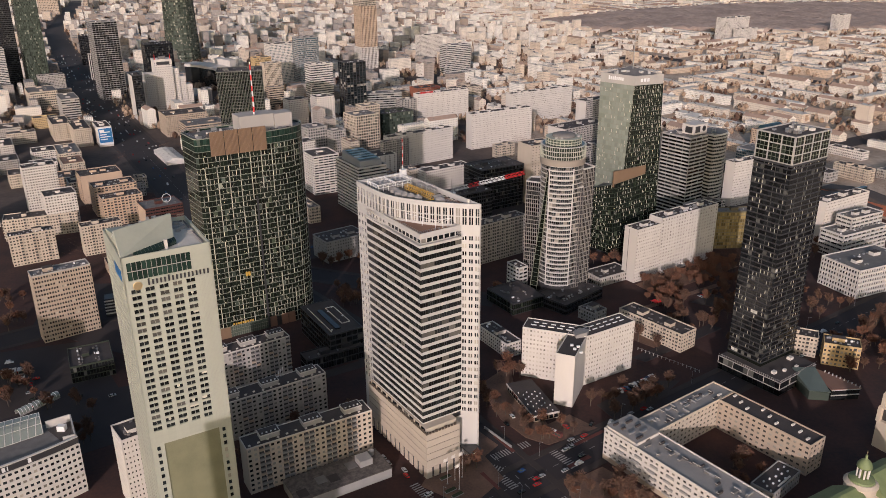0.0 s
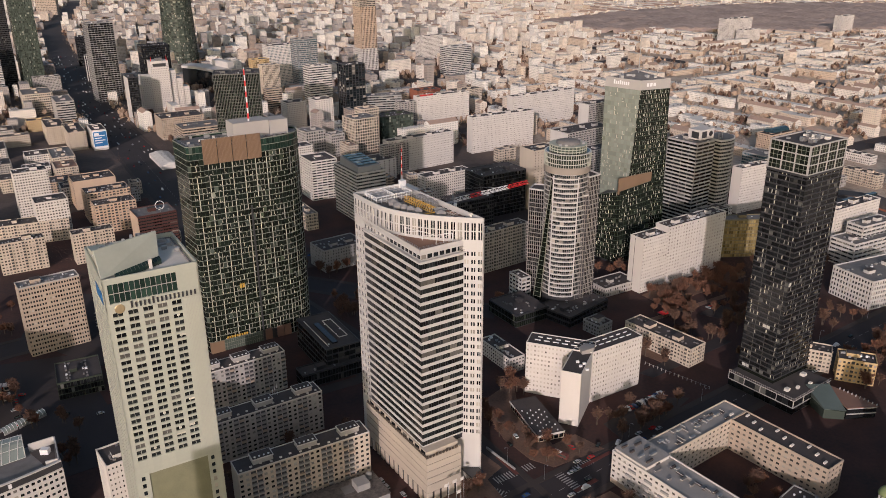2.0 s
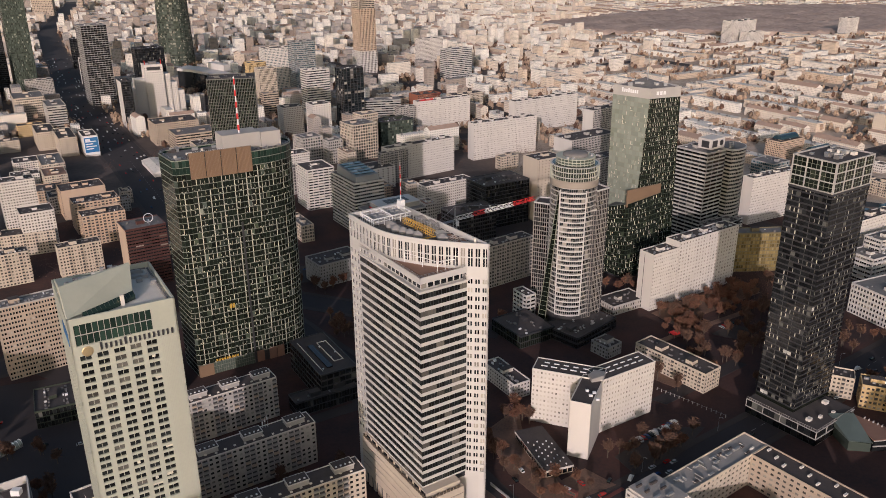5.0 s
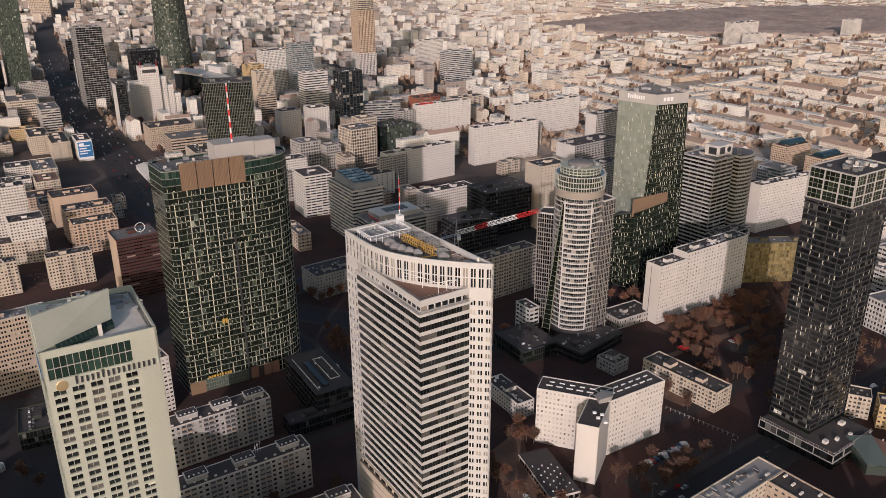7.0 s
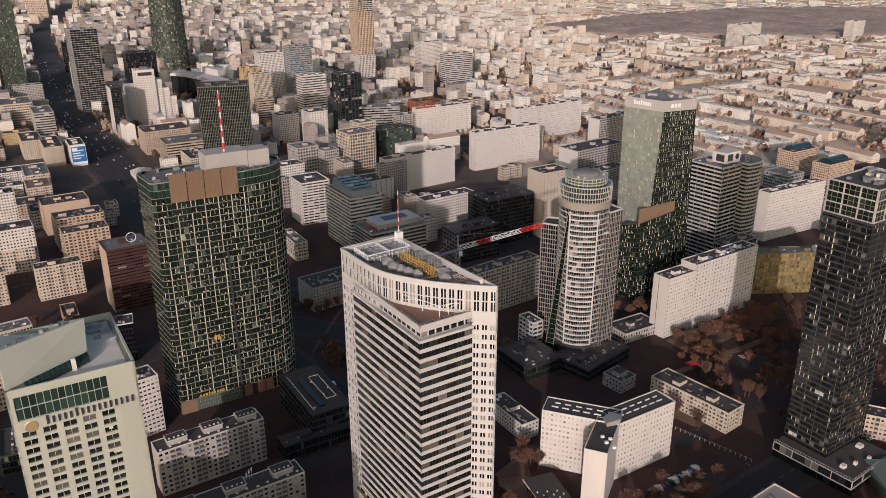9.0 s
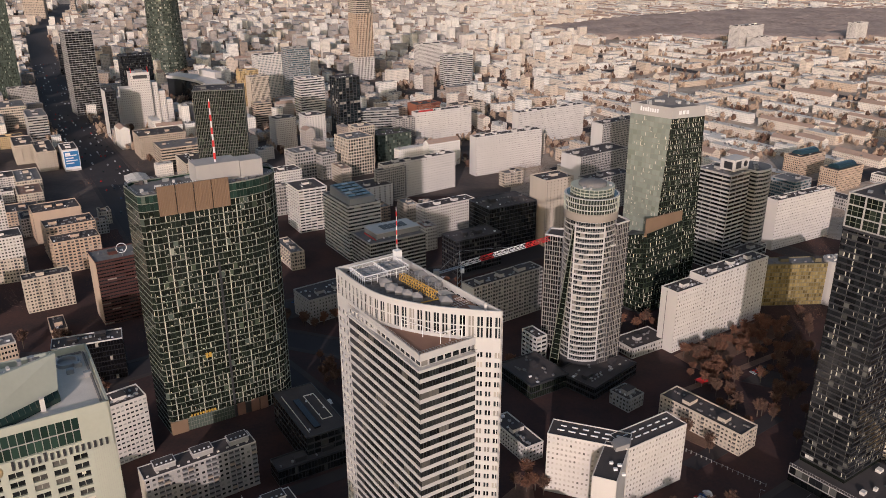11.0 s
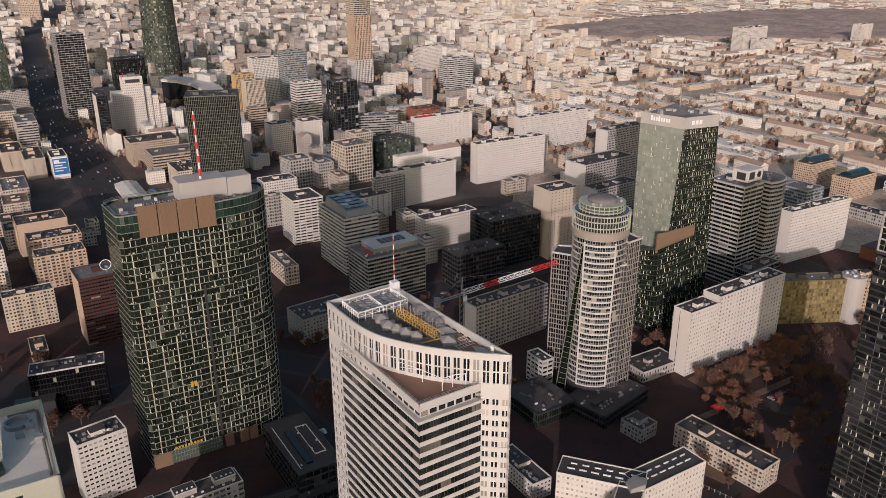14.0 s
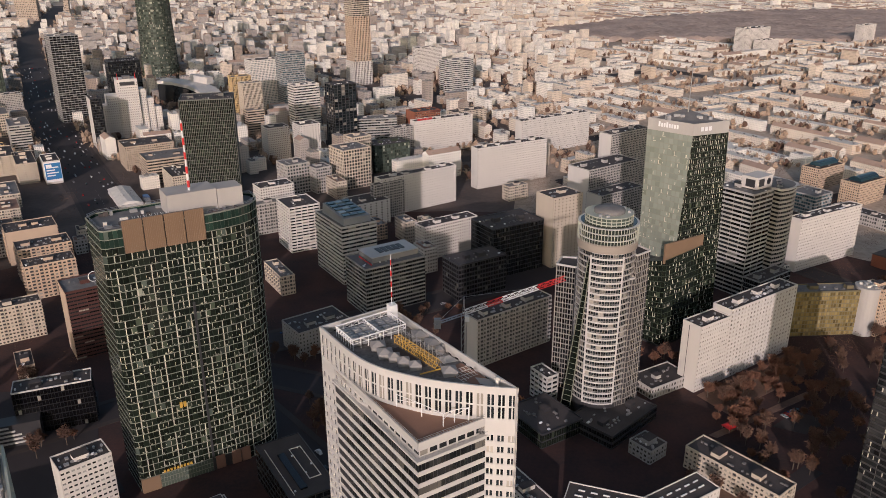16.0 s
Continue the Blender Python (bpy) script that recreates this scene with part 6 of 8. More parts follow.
# ---- black apartment tower with a lighter glass crown ----
def black_tower():
    ob = thing("apartment_tower", 199, 439, 34, "tall black glass apartment tower with a pale framed crown", "tower")
    W, D, H, rnd, bags = 35.0, 25.0, 157.0, random.Random(14), {}
    one("core", "dark_panel", ob, 0.5, 0.5, 0, W - 0.5, D - 0.5, H - 1)
    for p, q in (((0, 0), (W, 0)), ((0, D), (0, 0)), ((W, 0), (W, D)), ((W, D), (0, D))):
        fr, L = along(p, q)
        nb = round(L / 2.6)
        nf = 42
        fh = (140.5 - 12) / nf
        for i in range(nf):
            z = 12 + i * fh
            box_part("floor_band", "dark_panel", ob, fr, 0, 0.0, z, L, 0.5, z + 0.85)
            j = 0
            while j < nb:
                x = j * L / nb
                bags.setdefault("glass_black", Bag()).box(x + 0.04, 0.2, z + 0.85, x + L / nb - 0.04, 0.4, z + fh, fr=fr)
                r = rnd.random()
                if r < 0.22:
                    bags.setdefault("blind_pale", Bag()).box(x + 0.1, 0.14, z + 0.9, x + rnd.uniform(0.3, 0.7), 0.2, z + fh - 0.05, fr=fr)
                elif r < 0.228:
                    for _ in range(rnd.randint(1, 3)):
                        if x + L / nb < L:
                            bags.setdefault("blind_white", Bag()).box(x + 0.1, 0.14, z + 0.9, x + L / nb - 0.1, 0.2, z + fh - 0.05, fr=fr)
                        x += L / nb
                        j += 1
                        if j < nb:
                            bags["glass_black"].box(x + 0.04, 0.2, z + 0.85, x + L / nb - 0.04, 0.4, z + fh, fr=fr)
                j += 1
        for k in range(3, nb, 3):
            bags.setdefault("rib_grey", Bag()).box(k * L / nb - 0.1, 0.05, 12, k * L / nb + 0.1, 0.3, 140.5, fr=fr)
        # crown
        n3 = max(3, round(L / 9))
        for i in range(3):
            z = 140.5 + i * 5.3
            for j in range(n3 * 3):
                x = j * L / (n3 * 3)
                bags.setdefault("glass_green", Bag()).box(x + 0.1, 0.15, z + 0.5, x + L / (n3 * 3) - 0.1, 0.3, z + 5.2, fr=fr)
                bags.setdefault("floor_edge", Bag()).box(x - 0.08, 0.0, z + 0.5, x + 0.08, 0.15, z + 5.2, fr=fr)
                bags["floor_edge"].box(x, 0.02, z + 2.8, x + L / (n3 * 3), 0.15, z + 3.0, fr=fr)
            box_part("crown_beam", "pale_concrete", ob, fr, 0, -0.2, z, L, 0.35, z + 0.6)
        box_part("crown_beam", "pale_concrete", ob, fr, 0, -0.2, 156.4, L, 0.35, 157.2)
        for j in range(n3 + 1):
            x = j * (L - 0.7) / n3
            box_part("crown_post", "pale_concrete", ob, fr, x, -0.22, 140.5, x + 0.7, 0.33, 157.0)
        bags.setdefault("dark_panel", Bag()).box(0, -0.3, 139.3, L, 0.4, 140.5, fr=fr)
    for z0, z1 in ((6, 12),):
        one("base_storey", "glass_green", ob, 0.2, 0.2, z0, W - 0.2, D - 0.2, z1)
    finish(ob, bags, {"rib_grey": "mullion_field"})
    one("roof", "roof_felt", ob, 0.5, 0.5, H - 1, W - 0.5, D - 0.5, H - 0.6)
    for k in range(26):
        x, y = rnd.uniform(6, W - 7), rnd.uniform(4, D - 6)
        one("roof_unit", rnd.choice(("galvanised", "roof_grey", "roof_pale")), ob, x, y, H - 0.6, x + rnd.uniform(1, 3.5), y + rnd.uniform(1, 2.5), H + rnd.uniform(0.2, 1.8))


black_tower()


def podium():
    ob = thing("office_block", 204, 419.5, 36, "low glass podium with white frames under the black tower", "office building")
    W, D, bags = 40.0, 44.0, {}
    one("core", "dark_panel", ob, 0.5, 0.5, 0, W - 0.5, D - 0.5, 9.6)
    one("roof", "roof_felt", ob, 0.3, 0.3, 9.6, W - 0.3, D - 0.3, 9.9)
    for p, q in (((0, 0), (W, 0)), ((0, D), (0, 0))):
        fr, L = along(p, q)
        n = round(L / 3.6)
        for i in range(2):
            for j in range(n):
                box_part("window", "glass_black", ob, fr, j * L / n + 0.1, 0.3, 0.6 + i * 4.6, (j + 1) * L / n - 0.1, 0.5, 4.6 + i * 4.6)
        for z in (4.7, 9.4):
            box_part("floor_band", "pale_concrete", ob, fr, 0, -0.1, z, L, 0.4, z + 0.32)
        for j in range(0, n + 1, 3):
            box_part("post", "pale_concrete", ob, fr, j * (L - 0.4) / n, -0.08, 4.7, j * (L - 0.4) / n + 0.25, 0.35, 9.4)
        r = Bag()
        for j in range(int(L / 1.4)):
            r.box(j * 1.4, 0.2, 9.9, j * 1.4 + 0.12, 0.3, 11.2, fr=fr)
        r.box(0, 0.2, 11.1, L, 0.3, 11.2, fr=fr)
        part("railing", r, "pale_concrete", ob)
    for x, y, a in ((6, 8, 3), (14, 6, 2), (30, 12, 3.5), (24, 4, 2)):
        one("roof_unit", "roof_pale", ob, x, y, 9.9, x + a, y + a * 0.8, 11.6)


podium()


def pavilion():
    ob = thing("pavilion", 222, 413, 12, "angular glass pavilion with folded green roof", "pavilion")
    b = Bag()
    b.prism([(0, 4), (11, 0), (14, 20), (2, 24)], 0, [6, 5, 11, 10])
    part("wing", b, "glass_tower", ob)
    b = Bag()
    b.prism([(-0.5, 3.6), (11.4, -0.5), (14.5, 20.5), (1.6, 24.6)], 6.2, [6.6, 5.8, 11.6, 10.6])
    part("folded_roof", b, "zinc_green", ob, "dull green folded metal roof")
    b = Bag()
    b.prism([(12, 0), (30, -2), (27, 8), (18, 24), (14.5, 20)], 0, 7.2)
    part("wing", b, "glass_black", ob)
    b = Bag()
    b.prism([(11.6, -0.4), (30.6, -2.5), (27.5, 8.4), (18.2, 24.6), (14.2, 20.4)], 7.2, 7.8)
    part("flat_roof", b, "terrace_brown", ob)
    fr, L = along((12, -0.2), (30, -2.2))
    for z in (3.2, 6.8):
        box_part("floor_band", "pale_concrete", ob, fr, 0, -0.3, z, L, 0.3, z + 0.6)
    for k in range(10):
        fr2, L2 = along((30, -2), (20, 22))
        box_part("roof_fin", "pale_concrete", ob, fr2, k * 2.5, -0.4, 7.8, k * 2.5 + 0.4, 0.6, 9.0)


pavilion()

# ---- apartment slabs ----

def flats_slab(x, y, a, w, d, h, label, wall="pale_concrete", houses=3, balcony_cols=(2, 3, 6, 7, 10, 11, 14, 15, 18, 19), lamp=False):
    """A long slab of flats: window grid, balcony stacks, stair houses on the roof."""
    nf = round((h - 1.5) / 2.75)
    st = dict(FLAT, wall=wall, floor=(h - 1.0) / nf, bay=3.0, wf=0.52, hf=0.5, glass="glass_home", ground=1.0, cap="white_render", gable="cream_render")
    ob = block("apartment_building", label, "apartment building", x, y, a, w, d, h, st, fine=("front",), blank=("left",), units=0, parapet=0.5)
    fr, L = along((0, 0), (w, 0))
    nb = round(w / 3.0)
    fh = (h - 1.0) / nf
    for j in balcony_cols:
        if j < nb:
            # flat dark strip in place of the shade inside the balcony stack
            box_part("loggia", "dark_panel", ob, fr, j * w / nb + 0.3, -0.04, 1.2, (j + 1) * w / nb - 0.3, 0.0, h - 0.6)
    for i in range(nf):
        for j in balcony_cols:
            if j < nb:
                x0, z = j * w / nb, 1.0 + i * fh
                b = box_part("balcony", "grey_concrete" if (i + j) % 5 else "beige_render", ob, fr, x0 + 0.2, -1.1, z + 0.05, x0 + w / nb - 0.2, -0.05, z + 1.05)
    for k in range(houses):
        hx = w * (k + 0.55) / houses - 4
        one("stair_house", "pale_concrete", ob, hx, 3.5, h + 0.1, hx + 10, d - 2.5, h + 2.7)
        one("stair_house_rim", "white_render", ob, hx - 0.35, 3.15, h + 2.7, hx + 10.35, d - 2.15, h + 3.1)
        one("stair_house_roof", "roof_felt", ob, hx + 0.1, 3.6, h + 3.1, hx + 9.9, d - 2.6, h + 3.16)
        for q in range(4):
            one("roof_vent", "white_paint", ob, hx + 1 + q * 2.3, 4.5, h + 3.15, hx + 1.8 + q * 2.3, 5.1, h + 3.7)
    if lamp:
        ant = Bag()
        for k in range(3):
            x = w * 0.62 + k * 1.3
            ant.tube((x, 6, h + 3), (x, 6, h + 8 + k), 0.09, 4)
            ant.box(x - 0.35, 5.9, h + 5.2 + k, x + 0.35, 6.1, h + 6.8 + k)
        part("aerial", ant, "white_paint", ob)
    for k in range(int(w / 5)):
        one("roof_vent", "roof_pale", ob, 1.5 + k * 5, 1.6 + (k % 3) * 0.6, h + 0.1, 2.7 + k * 5, 2.3 + (k % 3) * 0.6, h + 0.8)
    return ob


flats_slab(-98, 331, 30.4, 68.7, 12, 27, "long grey slab of flats with balcony stacks", "cream_render")
flats_slab(-128, 371, 33, 70, 12, 25, "middle grey slab of flats with aerials on the roof", "pale_concrete", lamp=True)
flats_slab(-145, 423, 34, 56, 12, 26, "far grey slab of flats with pale roof edge", "pale_concrete")
ST_Y = dict(FLAT, wall="white_render", floor=2.9, bay=2.2, wf=0.46, hf=0.42, glass="glass_faint", ground=1.4, dep=0.16)


def star_flats():
    lab = "white eleven-storey flats with three joined wings"
    ob = thing("apartment_building", 0, 0, 0, lab, "apartment building")
    wings = ((88, 435, 31.7, 40.3, 14, 34, ("left",)), (49.7, 447.8, -20, 40, 14, 34.4, ("left",)), (76.8, 409.6, 67, 30, 11.6, 34.0, ("left", "front")))
    for x, y, a, w, d, h, bl in wings:
        sub = new("wing")
        sub.parent = ob
        sub.matrix_local = pose(x, y, 0, 0, 0, a)
        block("wing", "", "", x, y, a, w, d, h, ST_Y, blank=bl, units=0, root=sub, parapet=0.6)
        if w > 35:
            for k in range(6):
                one("roof_light", "white_paint", sub, 4 + k * 5.6, 5.2, h + 0.1, 7.6 + k * 5.6, 5.8, h + 0.6)
                one("roof_light", "white_paint", sub, 5 + k * 5.6, 9.2, h + 0.1, 8.0 + k * 5.6, 9.8, h + 0.6)
    b = Bag()
    b.prism([(81, 433), (88, 435), (90, 440), (84.5, 443), (80, 439)], 33, [36.2, 37.4, 37, 36.4, 36])
    part("plant_house", b, "roof_mid", ob, "grey sheet-metal plant house at the joint")
    for x, y in ((77, 418), (79.5, 421), (76, 423), (80, 414)):
        one("roof_unit", "white_paint", ob, x, y, 34.2, x + 1.8, y + 1.3, 35.3)
    return ob


star_flats()
so = thing("shop_row", 39.5, 430, -70.9, "low flat-roofed shops at the foot of white flats", "shops")
one("body", "beige_render", so, 0, 0, 0, 38, 16, 4.2)
one("roof", "roof_felt", so, -0.4, -0.4, 4.2, 38.4, 16.4, 4.6)
one("fascia", "white_render", so, -0.45, -0.5, 3.4, 38.5, -0.4, 4.7)
one("fascia", "white_render", so, 38.4, -0.5, 3.4, 38.5, 16.4, 4.7)
for k in range(5):
    one("window", "glass_dark", so, 37.96, 0.8 + k * 3.1, 0.6, 38.06, 3.2 + k * 3.1, 3.2)
one("sign_board", "cycle_red", so, 8, -0.62, 3.5, 17, -0.5, 4.4)
for k in range(12):
    one("window", "glass_dark", so, 0.8 + k * 2.9, -0.06, 0.6, 3.1 + k * 2.9, 0.04, 3.2)
for k in range(24):
    one("roof_vent", "white_paint", so, 12 + k * 1.05, 1.5 + (k * 5) % 13, 4.6, 12.7 + k * 1.05, 2.1 + (k * 5) % 13, 5.2)

slabg = block("apartment_building", "white sixteen-storey slab of flats with a stepped roof", "apartment building", 155, 594, 34, 28, 14, 45,
              dict(SLAB, floor=2.85), blank=("left",), units=4)
one("gable_joint", "dark_panel", slabg, -0.06, 8.6, 2, 0.02, 9.0, 44)
block("apartment_building", "taller rear part of a white slab of flats", "apartment building", 178.5, 610, 34, 70, 14, 49,
      dict(SLAB, wf=0.5, hf=0.5, floor=2.85, dep=0.3, bay=3.4), blank=("left",), units=14)

# ---- courtyard block ----
CT = dict(FLAT, wall="white_render", floor=3.1, bay=3.4, wf=0.5, hf=0.42, roof="roof_mid", ground=3.0, ground_mat="beige_render")
ct = block("apartment_building", "long white courtyard wing with dormers on a grey roof", "apartment building", 140.5, 282.6, 35.5, 20, 95, 18.5, CT, fine=("left",), units=0)
vr = random.Random(12)


def roof_hoods(ob, w, d, h, n, long_x):
    """Low vent hoods and rooflights, in loose rows: a felt-covered box with a bright sheet-metal edge."""
    for k in range(n):
        L, b = vr.uniform(2.2, 4.8), vr.uniform(0.8, 1.3)
        if not long_x:
            x, y = vr.choice((3.4, 8.2, 12.4)) + vr.uniform(-0.8, 0.8), 3 + (d - 8) * (k + vr.uniform(0, 0.8)) / n
            x1, y1 = (x + L, y + b) if vr.random() < 0.7 else (x + b, y + L)
        else:
            x, y = 3 + (w - 9) * (k + vr.uniform(0, 0.8)) / n, vr.choice((2.2, 6.4, 9.6)) + vr.uniform(-0.6, 0.6)
            x1, y1 = (x + L, y + b) if vr.random() < 0.5 else (x + b, min(y + L, d - 1))
        t = vr.uniform(0.7, 1.3)
        hood = one("vent_hood", vr.choice(("roof_felt", "galvanised", "roof_grey")), ob, x, y, h, x1, y1, h + t)
        one("hood_edge", "roof_pale", ob, x - 0.12, y - 0.12, h + t - 0.05, x + 0.25, y1 + 0.12, h + t + 0.08)


roof_hoods(ct, 20, 95, 18.6, 34, False)
one("corner_storey", "white_render", ct, 1.2, 74, 18.6, 18.6, 94, 20.6)
one("corner_roof", "roof_mid", ct, 0.8, 73.6, 20.6, 19.0, 94.4, 20.9)
for k in range(7):
    x, y = 2.5 + (k % 2) * 7.5 + vr.uniform(-0.6, 1.5), 75.5 + k * 2.6
    one("vent_hood", vr.choice(("roof_felt", "galvanised")), ct, x, y, 20.9, x + vr.uniform(2.4, 4.6), y + vr.uniform(0.8, 1.3), 21.9)
for i in range(4):
    for j in range(3, 28, 3):
        fr, L = along((0, 95), (0, 0))
        box_part("balcony", "grey_concrete", ct, fr, j * 3.4 + (i % 2) * 1.5, -1.0, 3.4 + i * 3.6, j * 3.4 + 4.4 + (i % 2) * 1.5, 0.0, 4.4 + i * 3.6)
CT2 = dict(CT, wall="cream_render", ground=0.0)
c2 = block("apartment_building", "cream courtyard wing with many roof vents", "apartment building", 113, 357, 36, 66.4, 14, 18, CT2, fine=("front",), units=0)
roof_hoods(c2, 62, 14, 18.1, 24, True)
c3 = block("apartment_building", "dark-roofed courtyard wing with lit inner wall", "apartment building", 188, 343, 36, 14, 55.3, 18, dict(CT2, wall="beige_render", roof="roof_felt"), units=0)
for k in range(10):
    one("roof_vent", "roof_pale", c3, 3.5 + (k % 3) * 3, 4 + k * 6, 18.1, 6.2 + (k % 3) * 3, 5.0 + k * 6, 19.0)

# ---- low dark hall, garage deck ----
lo = block("office_block", "low dark office with a framed flat roof", "office building", -74.7, 466, 31, 24, 52, 20, dict(GLASSY, wall="dark_panel", floor=4, bay=4, hf=0.7), units=0, parapet=0.5)
for x0, x1, y0, y1 in ((3, 3.3, 4, 46), (14, 14.3, 12, 40), (20, 20.3, 12, 40)):
    one("roof_rail", "roof_pale", lo, x0, y0, 20.1, x1, y1, 20.6)
one("roof_rail", "roof_pale", lo, 14, 12, 20.1, 20.3, 12.3, 20.6)
one("roof_rail", "roof_pale", lo, 14, 39.7, 20.1, 20.3, 40, 20.6)
one("skylight", "glass_black", lo, 7, 6, 20.1, 10.5, 38, 21.0)
for k in range(7):
    one("roof_vent", "white_paint", lo, 4 + (k * 5) % 16, 6 + k * 5.5, 20.1, 4.8 + (k * 5) % 16, 6.9 + k * 5.5, 20.7)
block("office_block", "curved lower entrance wing of a dark office", "office building", -88, 452, 31, 40, 12, 9, dict(GLASSY), units=2)
surface("roof_stained", (0.19, 0.165, 0.15), (0.05, 0.045, 0.043), rough=0.9, amount=1.0, blotch=0.35, grain=1.0)
gd = thing("garage_deck", -72, 318, 31, "stained flat roof of a low garage", "garage")
one("body", "grey_concrete", gd, 0, 0, 0, 52, 20, 5.5)
one("roof", "roof_stained", gd, -0.3, -0.3, 5.5, 52.3, 20.3, 5.8)
one("roof_house", "grey_concrete", gd, 38, 8, 5.8, 45, 15, 9.5)
for k in range(8):
    one("roof_patch", ("roof_felt", "roof_stained", "roof_grey")[k % 3], gd, 2 + k * 6, 2 + (k * 7) % 9, 5.8, 7.4 + k * 6, 8 + (k * 7) % 9, 5.86 + 0.004 * k)
tk = Bag()
tk.lathe([(1.6, 5.8), (1.6, 8.6), (0.2, 9.2)], 14, 48, 16)
part("tank", tk, "galvanised", gd)

# ---- banded twin tower with sign boxes ----
BAND = dict(floor=3.5, bay=8, wf=0.99, hf=0.56, wall="pale_concrete", glass="glass_black", roof="roof_grey", dep=0.35)
block("office_tower", "white and black banded office tower", "tower", 235, 737, 36, 26, 34, 85, BAND, units=4)
rb = thing("office_tower", 262, 752, 36, "second banded tower with a rounded side", "tower")
bow = [(0, 0), (7, -1.6), (14, -1.8), (20, -0.6), (25, 2.4), (28.6, 7), (30, 13), (29.4, 19), (27, 24), (0, 24)]
poly("core", "glass_black", rb, [(x * 0.96 + 0.6, y * 0.96 + 0.5) for x, y in bow], 0, 83)
for k in range(24):
    poly("floor_band", "pale_concrete", rb, bow, k * 3.5, k * 3.5 + 1.6)
mull = Bag()
for (x0, y0), (x1, y1) in zip(bow, bow[1:8]):
    for f in (0.0, 0.33, 0.66):
        x, y = (x0 + (x1 - x0) * f) * 0.975 + 0.4, (y0 + (y1 - y0) * f) * 0.975 + 0.3
        mull.tube((x, y, 0), (x, y, 83), 0.14, 4)
part("mullion_field", mull, "grey_concrete", rb, kind="stuff")
poly("parapet", "white_panel", rb, bow, 83.5, 85.2)
poly("roof", "roof_grey", rb, [(x * 0.93 + 1, y * 0.93 + 0.8) for x, y in bow], 85.2, 85.3)
for k in range(9):
    one("roof_unit", "galvanised", rb, 3 + (k * 7) % 20, 4 + (k * 5) % 15, 85.3, 5.4 + (k * 7) % 20, 6 + (k * 5) % 15, 87)
sg = thing("sign_house", 240, 745, 36, "white rooftop house with two dark sign panels", "rooftop sign", z=85.9)
one("house", "white_render", sg, 2, 2, 0, 22, 16, 9.5)
one("sign_panel", "dark_panel", sg, 4, 1.8, 2, 11, 2.05, 8)
one("sign_panel", "dark_panel", sg, 1.8, 4, 1.5, 2.05, 12, 7.5)
rg = Bag()
rg.lathe([(2.6, 0), (2.6, 0.3), (1.7, 0.3), (1.7, 0)], 24)
ring = part("sign_ring", rg, "dark_panel", sg)
ring.matrix_local = Matrix.Translation((17, 1.95, 5)) @ Matrix.Rotation(radians(90), 4, "X")
block("office_block", "dark low link between banded tower and flats", "office building", 236, 706, 36, 40, 14, 26, dict(GLASSY, wall="grey_concrete"), units=3)

dr = thing("office_block", 301, 677, 0, "round beige stair drum with roof plant", "office building")
b = Bag()
b.lathe([(8.6, 0), (8.6, 35), (9, 35.2), (9, 36.6), (8.2, 36.6)], 28)
part("drum", b, "pale_concrete", dr)
for k in range(12):
    a = k * 2.39
    q = 1.6 + 0.42 * k
    one("roof_unit", ("galvanised", "roof_pale")[k % 2], dr, q * math.cos(a) - 1, q * math.sin(a) - 1, 36.6, q * math.cos(a) + 1, q * math.sin(a) + 0.8, 38.0)
block("apartment_building", "pale pink block with square windows", "apartment building", 307, 668, 31, 12, 16, 36, dict(FLAT, wall="peach_render", bay=2.4), units=3)

# ---- white stepped office with red roof beacons ----
def stepped_white():
    ob = thing("office_tower", -480, 1296, 28, "white stepped office block with red roof beacons", "tower")
    bags = {}
    st = dict(floor=3.5, bay=2.4, wf=0.4, hf=0.45)
    for x0, x1, y0, h in ((18, 46, 0, 84), (2, 18, 3, 62), (46, 56, 4, 68), (56, 66, 6, 54), (66, 76, 8, 40), (-6, 2, 6, 48)):
        bags.setdefault("white_render", Bag()).box(x0 + 0.3, y0 + 0.3, 0, x1 - 0.3, 30, h)
        for p, q in (((x0, y0), (x1, y0)), ((x0, 30), (x0, y0))):
            fr, L = along(p, q)
            wall_grid(fr, L, 4, h - 3, 3.5, 2.5, 0.36, 0.45, "white_render", "glass_flat", bags, dep=0.3)
            bags["white_render"].box(0, 0, h - 3, L, 0.3, h + 0.8, fr=fr)
    finish(ob, bags)
    one("name_panel", "dark_panel", ob, 22, -0.2, 76, 42, 0.2, 81, "dark panel under the roof edge")
    for x in (20, 44):
        b = Bag()
        b.tube((x, 2, 84), (x, 2, 93), 0.9, 6, 0.2)
        part("beacon", b, "red_paint", ob, "red lattice beacon")
    one("roof_house", "roof_grey", ob, 28, 8, 84, 38, 18, 88)


stepped_white()


# ---- far glass tower, slightly waisted ----
def spire_tower():
    ob = thing("office_tower", -600, 1890, 0, "far curved green glass skyscraper", "tower")
    bags = {}
    n, prof = 20, [(38, 0), (36, 60), (34, 120), (33, 175), (34, 222)]
    b = Bag()
    b.lathe([(r - 0.6, z) for r, z in prof], n)
    part("core", b, "dark_panel", ob)
    for (r0, z0), (r1, z1) in zip(prof, prof[1:]):
        for k in range(n):
            a0, a1 = 2 * math.pi * k / n, 2 * math.pi * (k + 1) / n
            if math.sin((a0 + a1) / 2) > 0.3:
                continue
            c = lambda r, a, z: (r * math.cos(a), r * math.sin(a), z)
            skin(c(r0, a0, z0), c(r0, a1, z0), c(r1, a0, z1), c(r1, a1, z1), max(4, round((z1 - z0) / 5)), 2, bags, "glass_tower", "green_frame", 0.3, 1.4, 0.5, "blind_cream", 0.3, random.Random(k))
    finish(ob, bags)


spire_tower()


